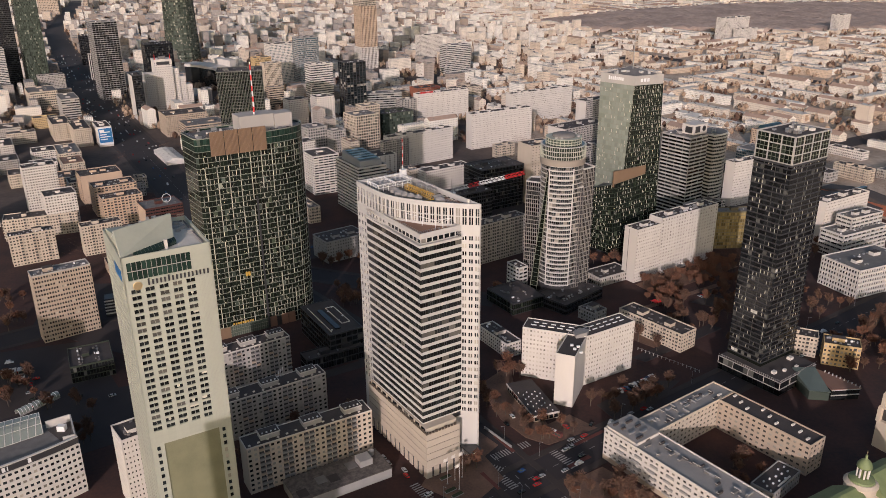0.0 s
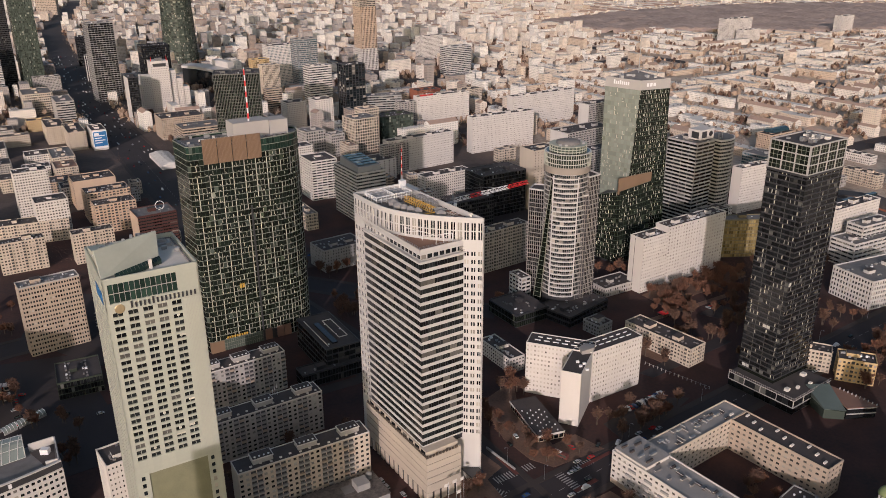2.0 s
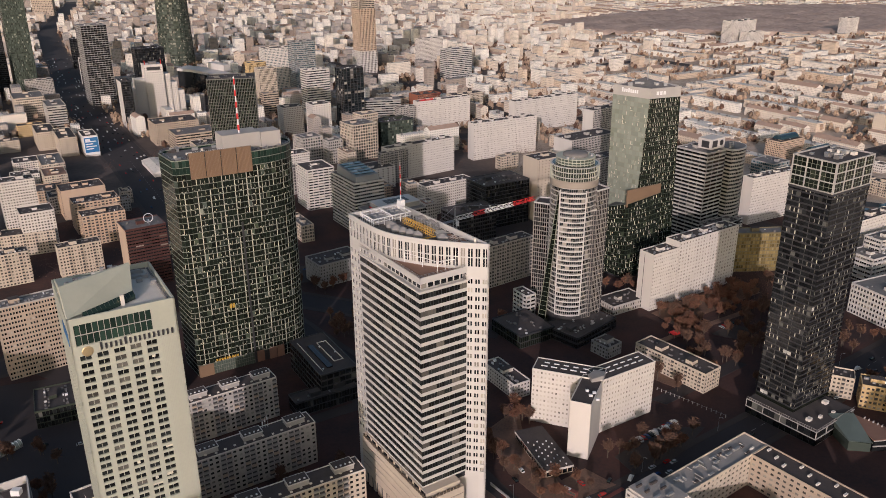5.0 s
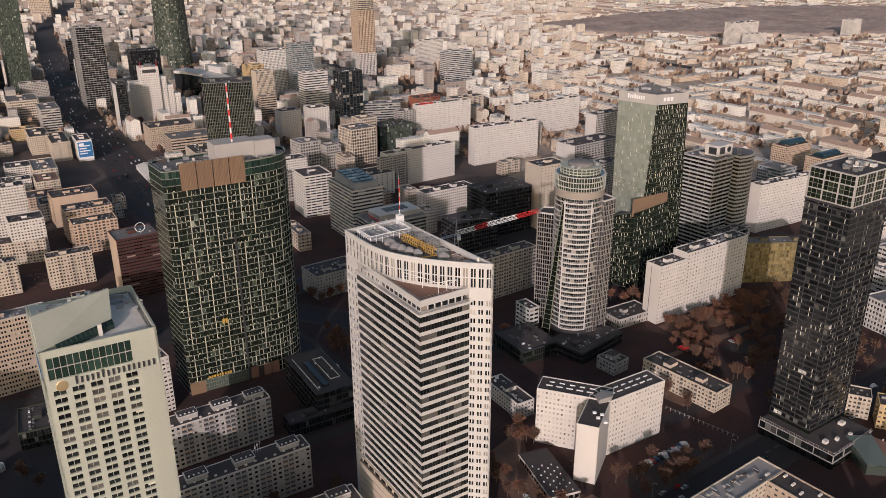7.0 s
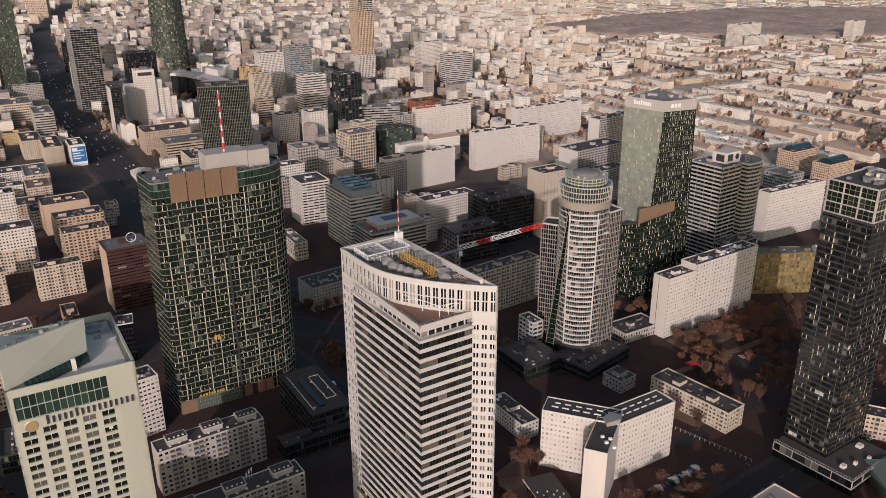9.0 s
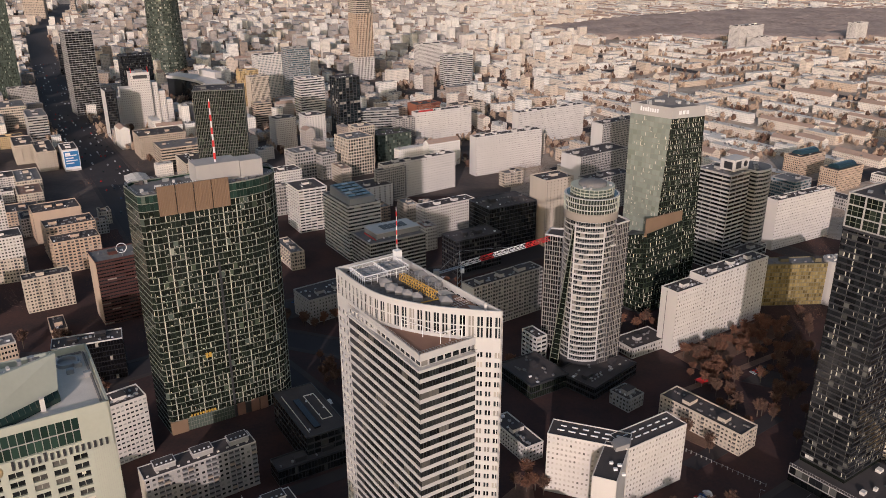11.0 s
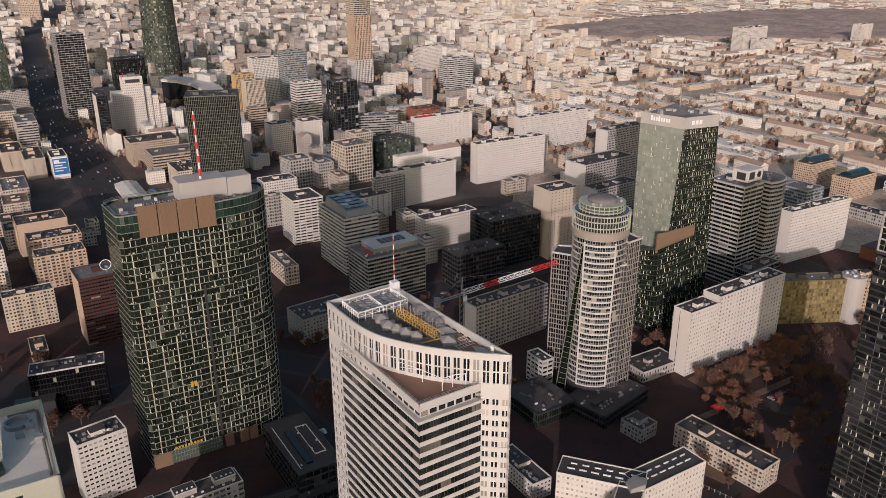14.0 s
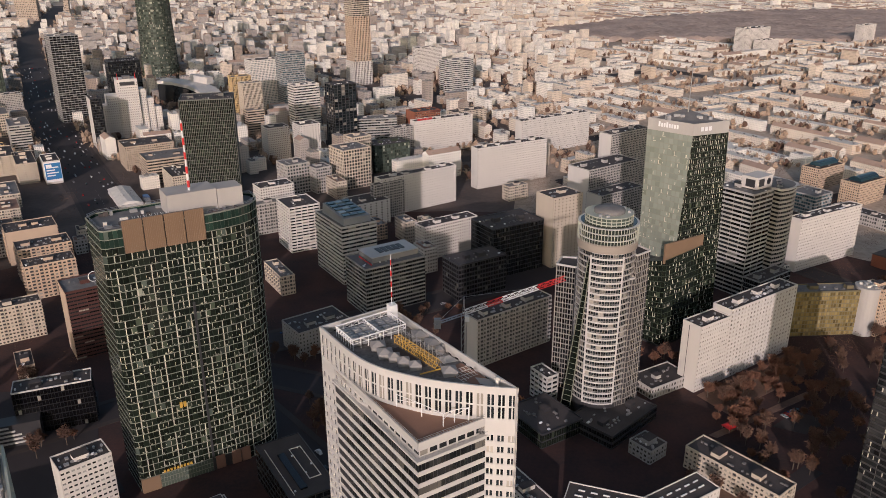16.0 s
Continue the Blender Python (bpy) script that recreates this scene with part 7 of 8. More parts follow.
def curved_roof_office():
    ob = thing("office_block", 0, 0, 0, "low office with a curved white roof slab", "office building")
    front = [(-500, 1572), (-468, 1556), (-430, 1520), (-404, 1480), (-378, 1425)]
    back = [(-352, 1440), (-380, 1502), (-412, 1548), (-456, 1584), (-492, 1600)]
    poly("body", "glass_black", ob, front + back, 0, 36)
    poly("roof_slab", "white_render", ob, [(x, y - 3) for x, y in front] + [(x, y + 3) for x, y in back], 36, 41)
    poly("upper_house", "white_render", ob, [(-440, 1568), (-400, 1528), (-392, 1540), (-432, 1580)], 41, 52)


curved_roof_office()


def trade_tower():
    ob = thing("office_tower", -172, 1755, 31, "far beige stone skyscraper with stacked setbacks", "tower")
    bags = {}
    for x0, y0, x1, y1, z0, z1, st in ((0, 0, 40, 40, 0, 46, "white_render"), (3, 3, 40, 40, 46, 132, "peach_render"), (1.5, 1.5, 38, 38, 132, 190, "cream_render")):
        bags.setdefault(st, Bag()).box(x0 + 0.6, y0 + 0.6, z0, x1 - 0.6, y1 - 0.6, z1)
        for p, q in (((x0, y0), (x1, y0)), ((x0, y1), (x0, y0)), ((x1, y0), (x1, y1))):
            fr, L = along(p, q)
            wall_grid(fr, L, z0, z1, 3.9, 3.4, 0.55 if z1 < 150 else 0.95, 0.72 if z1 < 150 else 0.6, st, "glass_dark", bags, dep=0.6)
    finish(ob, bags)


trade_tower()


# ---- round-fronted white office by the bottom corner ----
def curved_office():
    ob = thing("office_block", 0, 0, 0, "white office with a concave window wall and glass roof fins", "office building")
    bags = {}
    A, B, mid = (-242, 285), (-182, 335), (-205, 309)
    n = 14
    pts = []
    for k in range(n + 1):
        t = k / n
        pts.append(((1 - t) ** 2 * A[0] + 2 * t * (1 - t) * mid[0] + t * t * B[0], (1 - t) ** 2 * A[1] + 2 * t * (1 - t) * mid[1] + t * t * B[1]))
    back = [(-196, 358), (-262, 314)]
    poly("core", "white_panel", ob, [(x - 0.4, y + 0.4) for x, y in pts] + back, 0, 29)
    for p, q in zip(pts, pts[1:]):
        fr, L = along(p, q)
        wall_grid(fr, L, 2, 29, 3.38, L / 2, 0.6, 0.46, "white_panel", "glass_dark", bags, fine=ob, dep=0.4)
        bags.setdefault("dark_panel", Bag()).box(0, 0.6, 29, L, 1.4, 32.4, fr=fr)
        bags.setdefault("white_panel", Bag()).box(0, 0.3, 32.4, L, 1.6, 33.0, fr=fr)
    for p, q in ((B, back[0]), (back[0], back[1])):
        fr, L = along(p, q)
        wall_grid(fr, L, 2, 29, 3.38, 3, 0.5, 0.46, "white_panel", "glass_dark", bags, dep=0.4)
    finish(ob, bags)
    fr, L = along(pts[6], pts[11])
    for k in range(9):
        box_part("sign_letter", "white_paint", ob, fr, k * 2.3, 0.3, 29.4, k * 2.3 + 1.5, 0.58, 31.8)
    poly("roof", "roof_grey", ob, [(x - 1.5, y + 1.5) for x, y in pts] + back, 29, 29.4)
    # sloping glass roof with a net of slim ribs
    lo_a, lo_b, hi_a, hi_b = Vector((-250, 305, 30)), Vector((-203, 342, 30)), Vector((-262, 318, 37)), Vector((-209, 352, 36))
    at = lambda u, v: lo_a.lerp(lo_b, u).lerp(hi_a.lerp(hi_b, u), v) + Vector((0, 0, 2.2 * math.sin(math.pi * v)))
    g = Bag()
    n = 12
    g.add([tuple(at(i / n, j / 4) - Vector((0, 0, 0.3 * s))) for s in (0, 1) for j in range(5) for i in range(n + 1)],
          [(j * (n + 1) + i, j * (n + 1) + i + 1, (j + 1) * (n + 1) + i + 1, (j + 1) * (n + 1) + i) for j in range(4) for i in range(n)])
    part("roof_glazing", g, "glass_coated", ob, "pale curved glass roof")
    for k in range(18):
        r = Bag()
        for j in range(5):
            u0, u1 = k / 17 + 0.05 * (j / 5), k / 17 + 0.05 * ((j + 1) / 5)
            r.tube(tuple(at(min(u0, 1), j / 5)), tuple(at(min(u1, 1), (j + 1) / 5)), 0.22, 4)
        part("roof_rib", r, "white_panel", ob)
    for j in range(4):
        r = Bag()
        for i in range(n):
            r.tube(tuple(at(i / n, j / 3)), tuple(at((i + 1) / n, j / 3)), 0.16, 4)
        part("roof_rib", r, "white_panel", ob)
    poly("roof_well", "roof_felt", ob, [(-203, 346), (-194.5, 353), (-186, 337), (-190, 335)], 29.4, 29.7)
    for p, q in (((-204.0, 347.4), (-194.5, 354.0)), ((-194.5, 354.0), (-184.5, 336.5)), ((-184.5, 336.5), (-189.3, 334.2))):
        f, L = along(p, q)
        box_part("well_wall", "white_panel", ob, f, 0, 0, 29.4, L, 0.6, 33.4)
    one("plant_box", "white_paint", ob, -197, 344, 29.7, -193, 347, 32.5)


curved_office()


# ---- church with green copper roofs ----
def church():
    ob = thing("church", 191.5, 306, 30, "pale church with green copper roofs and lantern tower", "church")
    one("nave", "cream_render", ob, -26, -10, 0, 4, 12, 13)
    b = Bag()
    b.prism([(-26.5, -10.5), (4, -10.5), (4, 12.5), (-26.5, 12.5)], 13, [20.5, 20.5, 20.5, 20.5], [(-22, 0), (4, 0), (4, 2), (-22, 2)])
    part("nave_roof", b, "copper_green", ob, "patinated green copper roof")
    t = Bag()
    t.lathe([(7.2, 0), (7.2, 19), (7.8, 19.4), (7.8, 20), (6.4, 21.5)], 20, 9, 2)
    part("tower_drum", t, "cream_render", ob)
    t = Bag()
    t.lathe([(6.6, 20), (5.6, 22.4), (3.4, 23.4)], 20, 9, 2)
    part("drum_roof", t, "copper_green", ob)
    for k in range(8):
        a = 2 * math.pi * k / 8
        p = Bag()
        x, y = 9 + 2.6 * math.cos(a), 2 + 2.6 * math.sin(a)
        p.tube((x, y, 23), (x, y, 28.6), 0.5, 8)
        part("lantern_pier", p, "white_render", ob)
    t = Bag()
    t.lathe([(2.0, 23.2), (2.0, 28.6), (3.5, 28.7), (3.5, 29.4), (3.1, 30.6), (2.2, 32.0), (1.0, 33.0), (0.6, 33.4), (0.6, 35.0), (0.25, 35.6)], 20, 9, 2)
    part("lantern_dome", t, "copper_green", ob, "small green lantern dome", smooth=True)
    c = Bag()
    c.box(8.92, 1.92, 35.4, 9.08, 2.08, 37.6)
    c.box(8.5, 1.92, 36.6, 9.5, 2.08, 36.8)
    part("cross", c, "gold_leaf", ob)
    b = Bag()
    b.prism([(14, -8), (44, -8), (44, 12), (14, 12)], 0, 14)
    part("nave", b, "cream_render", ob)
    b = Bag()
    b.prism([(13.5, -8.5), (44, -8.5), (44, 12.5), (13.5, 12.5)], 14, 22, [(16, 1), (44, 1), (44, 3), (16, 3)])
    part("nave_roof", b, "copper_green", ob)


church()
bt = thing("bell_tower", 243, 368, 30, "cream church bell tower with open arches", "church tower")
for z0, z1, r in ((0, 16, 5.2), (16, 17, 5.8), (24.5, 25.5, 5.4), (33, 34, 4.6)):
    one("tower_stage", "cream_render", bt, -r, -r, z0, r, r, z1)
for z0, z1, r in ((17, 24.5, 4.6), (25.5, 33, 3.8)):
    for sx in (-1, 1):
        for sy in (-1, 1):
            one("arch_pier", "cream_render", bt, sx * r - 1.1, sy * r - 1.1, z0, sx * r + 1.1, sy * r + 1.1, z1)
    one("bell_chamber", "dark_panel", bt, -r + 1, -r + 1, z0, r - 1, r - 1, z1)
tb = Bag()
tb.lathe([(4.2, 34), (3.8, 36), (2.4, 38), (1.0, 39), (0.3, 41)], 16)
part("dome", tb, "copper_green", bt)

# ---- tower crane in red and white beside the black offices ----
def tower_crane():
    ob = thing("tower_crane", 5.6, 461, 0, "tower crane with a red and white lattice jib", "crane")
    top = 120.0
    m = Bag()
    for dx in (-1, 1):
        for dy in (-1, 1):
            m.tube((dx, dy, 0), (dx, dy, top), 0.2, 4)
    for k in range(40):
        z = k * 3
        m.tube((-1, -1, z), (1, -1, z + 3), 0.11, 4)
        m.tube((1, -1, z), (1, 1, z + 3), 0.11, 4)
        m.tube((-1, 1, z), (-1, -1, z + 3), 0.11, 4)
    part("mast", m, "steel", ob)
    d = Vector((math.cos(radians(35)), math.sin(radians(35)), 0.02))
    s = Vector((-d.y, d.x, 0)) * 0.8
    up = Vector((0, 0, top))
    for k in range(14):
        b = Bag()
        p, q = d * (k * 4.1) + up, d * ((k + 1) * 4.1) + up
        crest = Vector((0, 0, 2.0))
        for o in (s, -s, crest):
            b.tube(p + o, q + o, 0.2, 4)
        mid = (p + q) / 2
        for o in (s, -s):
            b.tube(p + o, mid + crest, 0.14, 4)
            b.tube(mid + crest, q + o, 0.14, 4)
        part("jib_section", b, "red_paint" if k in (3, 4) or k > 9 else "white_paint", ob)
    c = Bag()
    for o in (s, -s):
        c.tube(up + o, up - d * 15 + o, 0.3, 4)
    for k in range(6):
        c.tube(up - d * (k * 2.5) + s, up - d * (k * 2.5 + 2.5) - s, 0.12, 4)
    part("counter_jib", c, "steel", ob)
    w = Bag()
    q = up - d * 13.5
    w.box(q.x - 1.4, q.y - 1.2, top - 2.4, q.x + 1.4, q.y + 1.2, top + 1.6)
    part("counterweight", w, "grey_concrete", ob)
    a = Bag()
    for o in (s, -s):
        a.tube(up + o, up + Vector((0, 0, 8)), 0.2, 4)
    a.tube(up + Vector((0, 0, 8)), up + d * 34 + Vector((0, 0, 2)), 0.07, 4)
    a.tube(up + Vector((0, 0, 8)), up - d * 14, 0.07, 4)
    part("apex", a, "steel", ob)
    cab = Bag()
    cab.box(0.4, -2.6, top - 2.4, 2.2, -0.9, top - 0.2)
    part("cab", cab, "white_paint", ob)


tower_crane()

# ---- billboard on the avenue, ring sign, red roof sign, market hall ----
bb = thing("billboard", -459.9, 1070.0, 31, "blue advertising sheet on a white end wall", "billboard")
one("frame", "white_paint", bb, -9, -0.8, 3, 9, -0.1, 26.5)
one("sheet", "blue_paint", bb, -8.4, -1.0, 6, 8.4, -0.82, 25.5)
for k in range(4):
    one("text_bar", "white_paint", bb, -7, -1.1, 10 + k * 3.2, 2 + (k % 2) * 4, -1.0, 11.3 + k * 3.2)
one("emblem_panel", "white_paint", bb, -7, -1.1, 21, -1, -1.0, 24)
rs = thing("roof_sign", -238, 655, 30, "ring sign on a dark roof post", "rooftop sign", z=50.2)
r1 = Bag()
for k in range(28):
    a0, a1 = 2 * math.pi * k / 28, 2 * math.pi * (k + 1) / 28
    r1.tube((3.6 * math.cos(a0), 0, 6 + 3.6 * math.sin(a0)), (3.6 * math.cos(a1), 0, 6 + 3.6 * math.sin(a1)), 0.28, 5)
part("ring", r1, "white_paint", rs)
r2 = Bag()
r2.tube((0, 0, 0), (0, 0, 2.5), 0.3)
part("post", r2, "steel", rs)
rd = thing("roof_letters", -36, 1191.2, 31, "red letters along a white roof edge", "rooftop sign", z=46.9)
for k in range(12):
    one("sign_letter", "red_paint", rd, 4 + k * 1.9, 0.5, 0, 5.3 + k * 1.9, 0.9, 2.6)
rc = thing("roof_letters", -19, 1318, 34, "red letters on a red office roof", "rooftop sign", z=32.9)
for k in range(8):
    one("sign_letter", "cycle_red", rc, 2 + k * 2.4, 0.5, 0, 3.8 + k * 2.4, 1.0, 2.6)


def market_hall(x, y, a, w, d, h):
    ob = thing("market_hall", x, y, a, "long red-brick market hall with a glazed ridge", "market hall")
    bags = {}
    bags.setdefault("brick_red", Bag()).box(0.3, 0.3, 0, w - 0.3, d - 0.3, h)
    for p, q in (((0, 0), (w, 0)), ((0, d), (0, 0))):
        fr, L = along(p, q)
        wall_grid(fr, L, 0, h, h, 5, 0.5, 0.62, "brick_red", "glass_dark", bags, dep=0.4)
    finish(ob, bags)
    b = Bag()
    b.prism([(-0.6, -0.6), (w + 0.6, -0.6), (w + 0.6, d + 0.6), (-0.6, d + 0.6)], h, h + 6, [(3, d / 2 - 2.5), (w - 3, d / 2 - 2.5), (w - 3, d / 2 + 2.5), (3, d / 2 + 2.5)])
    part("roof", b, "roof_felt", ob)
    b = Bag()
    b.prism([(4, d / 2 - 2.2), (w - 4, d / 2 - 2.2), (w - 4, d / 2 + 2.2), (4, d / 2 + 2.2)], h + 6, h + 8.6)
    part("ridge_light", b, "glass_blue", ob)


market_hall(415, 735, 32, 24, 80, 11)
market_hall(446, 752, 32, 24, 80, 11)
for (x, y) in ((440, 965), (425, 1028)):
    vb = thing("arched_roof", x, y, 33, "blue-grey arched glass roof on a brick office", "roof vault", z=24.5)
    b = Bag()
    n = 10
    vs = [(8 + 34 * s, 11 - 7 * math.cos(math.pi * k / n), 1 + 5 * math.sin(math.pi * k / n)) for s in (0, 1) for k in range(n + 1)]
    b.add(vs, [(k, k + 1, n + 2 + k, n + 1 + k) for k in range(n)] + [tuple(range(n, -1, -1)), tuple(range(n + 1, 2 * n + 2))])
    part("vault", b, "glass_blue", vb)


# ---- roofscape of the offices behind the central tower ----
gr = thing("plant_screen", -84, 766, 32, "grey louvred plant screen with solar panels on a roof", "roof plant", z=50.1)
b = Bag()
b.prism([(4, 4), (29, 4), (29, 46), (4, 46)], 0, [5.5, 5.5, 8.5, 8.5], [(4.6, 4.6), (28.4, 4.6), (28.4, 45.4), (4.6, 45.4)])
part("screen", b, "galvanised", gr)
for i in range(5):
    for j in range(3):
        one("solar_panel", "glass_blue", gr, 6.5 + j * 7, 8 + i * 7.4, 6.4 + i * 0.5, 12.6 + j * 7, 13.6 + i * 7.4, 6.9 + i * 0.55)
tl = thing("roof_house", -56, 712, 32, "white flat roof house with dark panels", "roof plant", z=38.1)
one("house", "grey_concrete", tl, 4, 6, 0, 44, 28, 4.2)
one("roof", "white_panel", tl, 3.4, 5.4, 4.2, 44.6, 28.6, 4.7)
for j in range(5):
    one("solar_panel", "dark_panel", tl, 14 + j * 4.6, 12, 4.7, 17.6 + j * 4.6, 22, 5.2)
one("red_line", "red_paint", tl, 0.6, 0.8, 0.9, 0.9, 22, 2.0)
ws = thing("market_shed", -345, 968, 31, "white market sheds beside the avenue", "market shed")
one("shed", "white_render", ws, 0, 0, 0, 24, 72, 5)
b = Bag()
b.prism([(-0.5, -0.5), (24.5, -0.5), (24.5, 72.5), (-0.5, 72.5)], 5, 8, [(9, 2), (15, 2), (15, 70), (9, 70)])
part("roof", b, "roof_pale", ws)
for j, (m, x, y) in enumerate((("blue_paint", 30, -14), ("blue_paint", 38, -20), ("roof_pale", 26, -10), ("galvanised", 28, 10), ("blue_paint", 30, 22))):
    cn = thing("container", -345 + GU[0] * x + GV[0] * y, 968 + GU[1] * x + GV[1] * y, 31, "blue site container beside the sheds" if m == "blue_paint" else "pale site container beside the sheds", "container")
    one("box", m, cn, 0, 0, 0, 6, 14, 3.2)
    one("door", "galvanised", cn, 0.4, -0.06, 0.2, 5.6, 0.0, 3.0)
sb = thing("striped_annexe", -252, 538, 22, "dark annexe with white balcony bands", "office building")
one("body", "dark_panel", sb, 0, 0, 0, 22, 10, 14)
for k in range(5):
    one("balcony_band", "white_panel", sb, -0.4, -0.5, 2 + k * 2.5, 6 + (4 - k) * 3.0, 0.0, 3.0 + k * 2.5)

# ---- bare trees ----
def tree_meshes(seed, tall, spread, twigs, n=680):
    r = random.Random(seed)
    tb = Bag()
    tb.tube((0, 0, 0), (0, 0, tall * 0.35), 0.28, 6, 0.2)
    limbs = []
    for k in range(13):
        a, z = k * 2.4 + r.random(), tall * r.uniform(0.24, 0.55)
        g = r.uniform(0.25, 0.7)
        e = (math.cos(a) * spread * g, math.sin(a) * spread * g, tall * r.uniform(0.66, 1.0) * (1.05 - 0.25 * g))
        tb.tube((0, 0, z), e, 0.13, 4, 0.04)
        limbs.append(((0, 0, z), e))
    tb.tube((0, 0, tall * 0.35), (r.uniform(-0.4, 0.4), r.uniform(-0.4, 0.4), tall * 0.95), 0.2, 5, 0.03)
    limbs.append(((0, 0, tall * 0.35), (0, 0, tall * 0.95)))
    trunk = mesh_of("trunk", tb.v, tb.f, "bark")
    vs, fs = [], []
    for _ in range(n):
        p, q = r.choice(limbs)
        t = r.uniform(0.25, 1.0)
        o = Vector(p).lerp(Vector(q), t)
        d = Vector((r.gauss(0, 1), r.gauss(0, 1), r.gauss(0.9, 0.7))).normalized() * r.uniform(0.9, 2.6)
        w = d.cross(Vector((r.gauss(0, 1), r.gauss(0, 1), r.gauss(0, 1)))).normalized() * r.uniform(0.010, 0.027)
        k = len(vs)
        vs += [tuple(o - w), tuple(o + w), tuple(o + d + w * 0.3), tuple(o + d * 0.6 + Vector((w.y, -w.x, 0.3)) * 1.6)]
        fs += [(k, k + 1, k + 2), (k, k + 2, k + 3)]
    return trunk, mesh_of("crown", vs, fs, twigs)


KINDS = [tree_meshes(1, 11, 4.2, "twigs", 620), tree_meshes(2, 9, 3.6, "twigs", 620), tree_meshes(3, 13, 5.0, "twigs", 620), tree_meshes(4, 8, 3.6, "twigs_rust", 620), tree_meshes(5, 10, 4.4, "twigs_rust", 620)]
LABELS = ["bare grey-brown street tree in winter"] * 3 + ["bare tree with rust-brown twigs"] * 2
BOXES = [(x, y, a, w, d) for _, _, x, y, a, w, d, *_ in CITY] + [
    (-13, 340, 33, 46, 72), (-119.6, 273.5, 31, 34, 38), (-163, 502, 37, 80, 32), (73, 561, 0, 42, 50), (134, 655, 31, 52, 52), (186, 420, 32, 40, 26),
    (204, 419.5, 36, 40, 44), (220, 410, 12, 34, 28), (88, 435, 31.7, 41, 14), (49.7, 447.8, -20, 40, 14), (76.8, 409.6, 67, 30, 12), (155, 594, 34, 100, 15),
    (-98, 331, 30.4, 69, 12), (-128, 371, 33, 70, 12), (-145, 423, 34, 56, 12), (140.5, 282.6, 35.5, 20, 95), (113, 357, 36, 62, 14), (188, 343, 36, 14, 66),
    (-75, 466, 31, 24, 52), (-88, 452, 31, 40, 12), (91, 534, 44, 46, 30), (52, 535, 32, 30, 34), (126, 586, 31, 34, 20), (57, 580, 32, 40, 40), (39.5, 430, -70.9, 38, 16), (161, 319, 41, 30, 13),
    (235, 737, 36, 60, 36), (-72, 318, 31, 52, 20), (167, 292, 30, 70, 26), (415, 735, 32, 60, 90), (236, 706, 36, 40, 14), (236, 361, 30, 12, 12)]


def built_on(x, y, pad=2.5):
    for bx, by, a, w, d in BOXES:
        c, s = math.cos(radians(a)), math.sin(radians(a))
        u, v = c * (x - bx) + s * (y - by), -s * (x - bx) + c * (y - by)
        if -pad < u < w + pad and -pad < v < d + pad:
            return True
    return False


PLANTED = [  # centre, half sizes, turn, number, share of rusty ones
    (228, 545, 62, 34, 31, 70, 0.35), (204, 606, 46, 9, 34, 48, 0.9), (196, 578, 44, 12, 34, 40, 0.9), (152, 500, 26, 16, 31, 16, 0.2), (26, 420, 4, 30, 19, 12, 0.4), (48, 392, 8, 14, 20, 12, 0.5), (40, 448, 10, 12, 20, 8, 0.9), (112, 408, 26, 4, 31, 12, 0.4), (64, 383, 14, 4, 31, 5, 0.4), (-272, 425, 18, 22, 31, 16, 0.6), (14, 352, 8, 5, 36, 4, 0.2), (-110, 355, 40, 5, 31, 12, 0.2), (-60, 400, 30, 12, 31, 12, 0.2), (-215, 395, 12, 34, 31, 10, 0.2), (76, 308, 18, 16, 36, 16, 0.7), (68, 322, 16, 9, 36, 12, 0.5),
    (158, 342, 17, 12, 36, 16, 0.7), (282, 470, 36, 20, 31, 34, 0.7), (300, 520, 40, 22, 31, 38, 0.3), (98, 318, 5, 42, 36, 18, 0.4), (112, 420, 30, 8, 31, 10, 0.3),
    (-60, 570, 24, 30, 31, 22, 0.1), (-110, 640, 40, 18, 31, 24, 0.2), (-310, 560, 40, 40, 31, 28, 0.4), (150, 640, 20, 24, 31, 12, 0.6), (340, 700, 60, 40, 31, 40, 0.4),
    (-20, 690, 40, 24, 31, 20, 0.3), (330, 480, 30, 30, 31, 26, 0.5), (-240, 580, 20, 50, 31, 18, 0.2), (260, 620, 30, 26, 31, 22, 0.3), (20, 575, 22, 26, 31, 14, 0.2)]
tr = random.Random(77)
GROVE = []
for cx, cy, hx, hy, a, n, rust in PLANTED:
    c, s = math.cos(radians(a)), math.sin(radians(a))
    for _ in range(n):
        u, v = tr.uniform(-hx, hx), tr.uniform(-hy, hy)
        if tr.random() < 0.08:
            continue
        x, y = cx + c * u - s * v, cy + s * u + c * v
        if built_on(x, y) or near_road(x, y, 1.0):
            continue
        GROVE.append((y, x, tr.choice((3, 4)) if tr.random() < rust else tr.choice((0, 1, 2)), tr.uniform(0, 360), tr.uniform(0.75, 1.2)))
GROVE.sort()
for y, x, k, turn, sc in GROVE[:290]:
    ob = thing("tree", x, y, turn, LABELS[k], "tree", "street and park trees")
    ob.scale = (sc, sc, sc)
    for nm, me in zip(("trunk", "crown"), KINDS[k]):
        o = new(nm, me)
        o.parent = ob
mass = {}
for y, x, k, turn, sc in GROVE[290:]:
    m = pose(x, y, 0, 0, 0, turn) @ Matrix.Scale(sc, 4)
    for me in KINDS[k]:
        mass.setdefault(me.materials[0].name, Bag()).add([tuple(m @ v.co) for v in me.vertices], [tuple(q.vertices) for q in me.polygons])
for nm, bag in mass.items():
    tagged(new("park_trees", mesh_of("park_trees", bag.v, bag.f, nm)), "bare winter trees between the further blocks", "trees", kind="stuff")

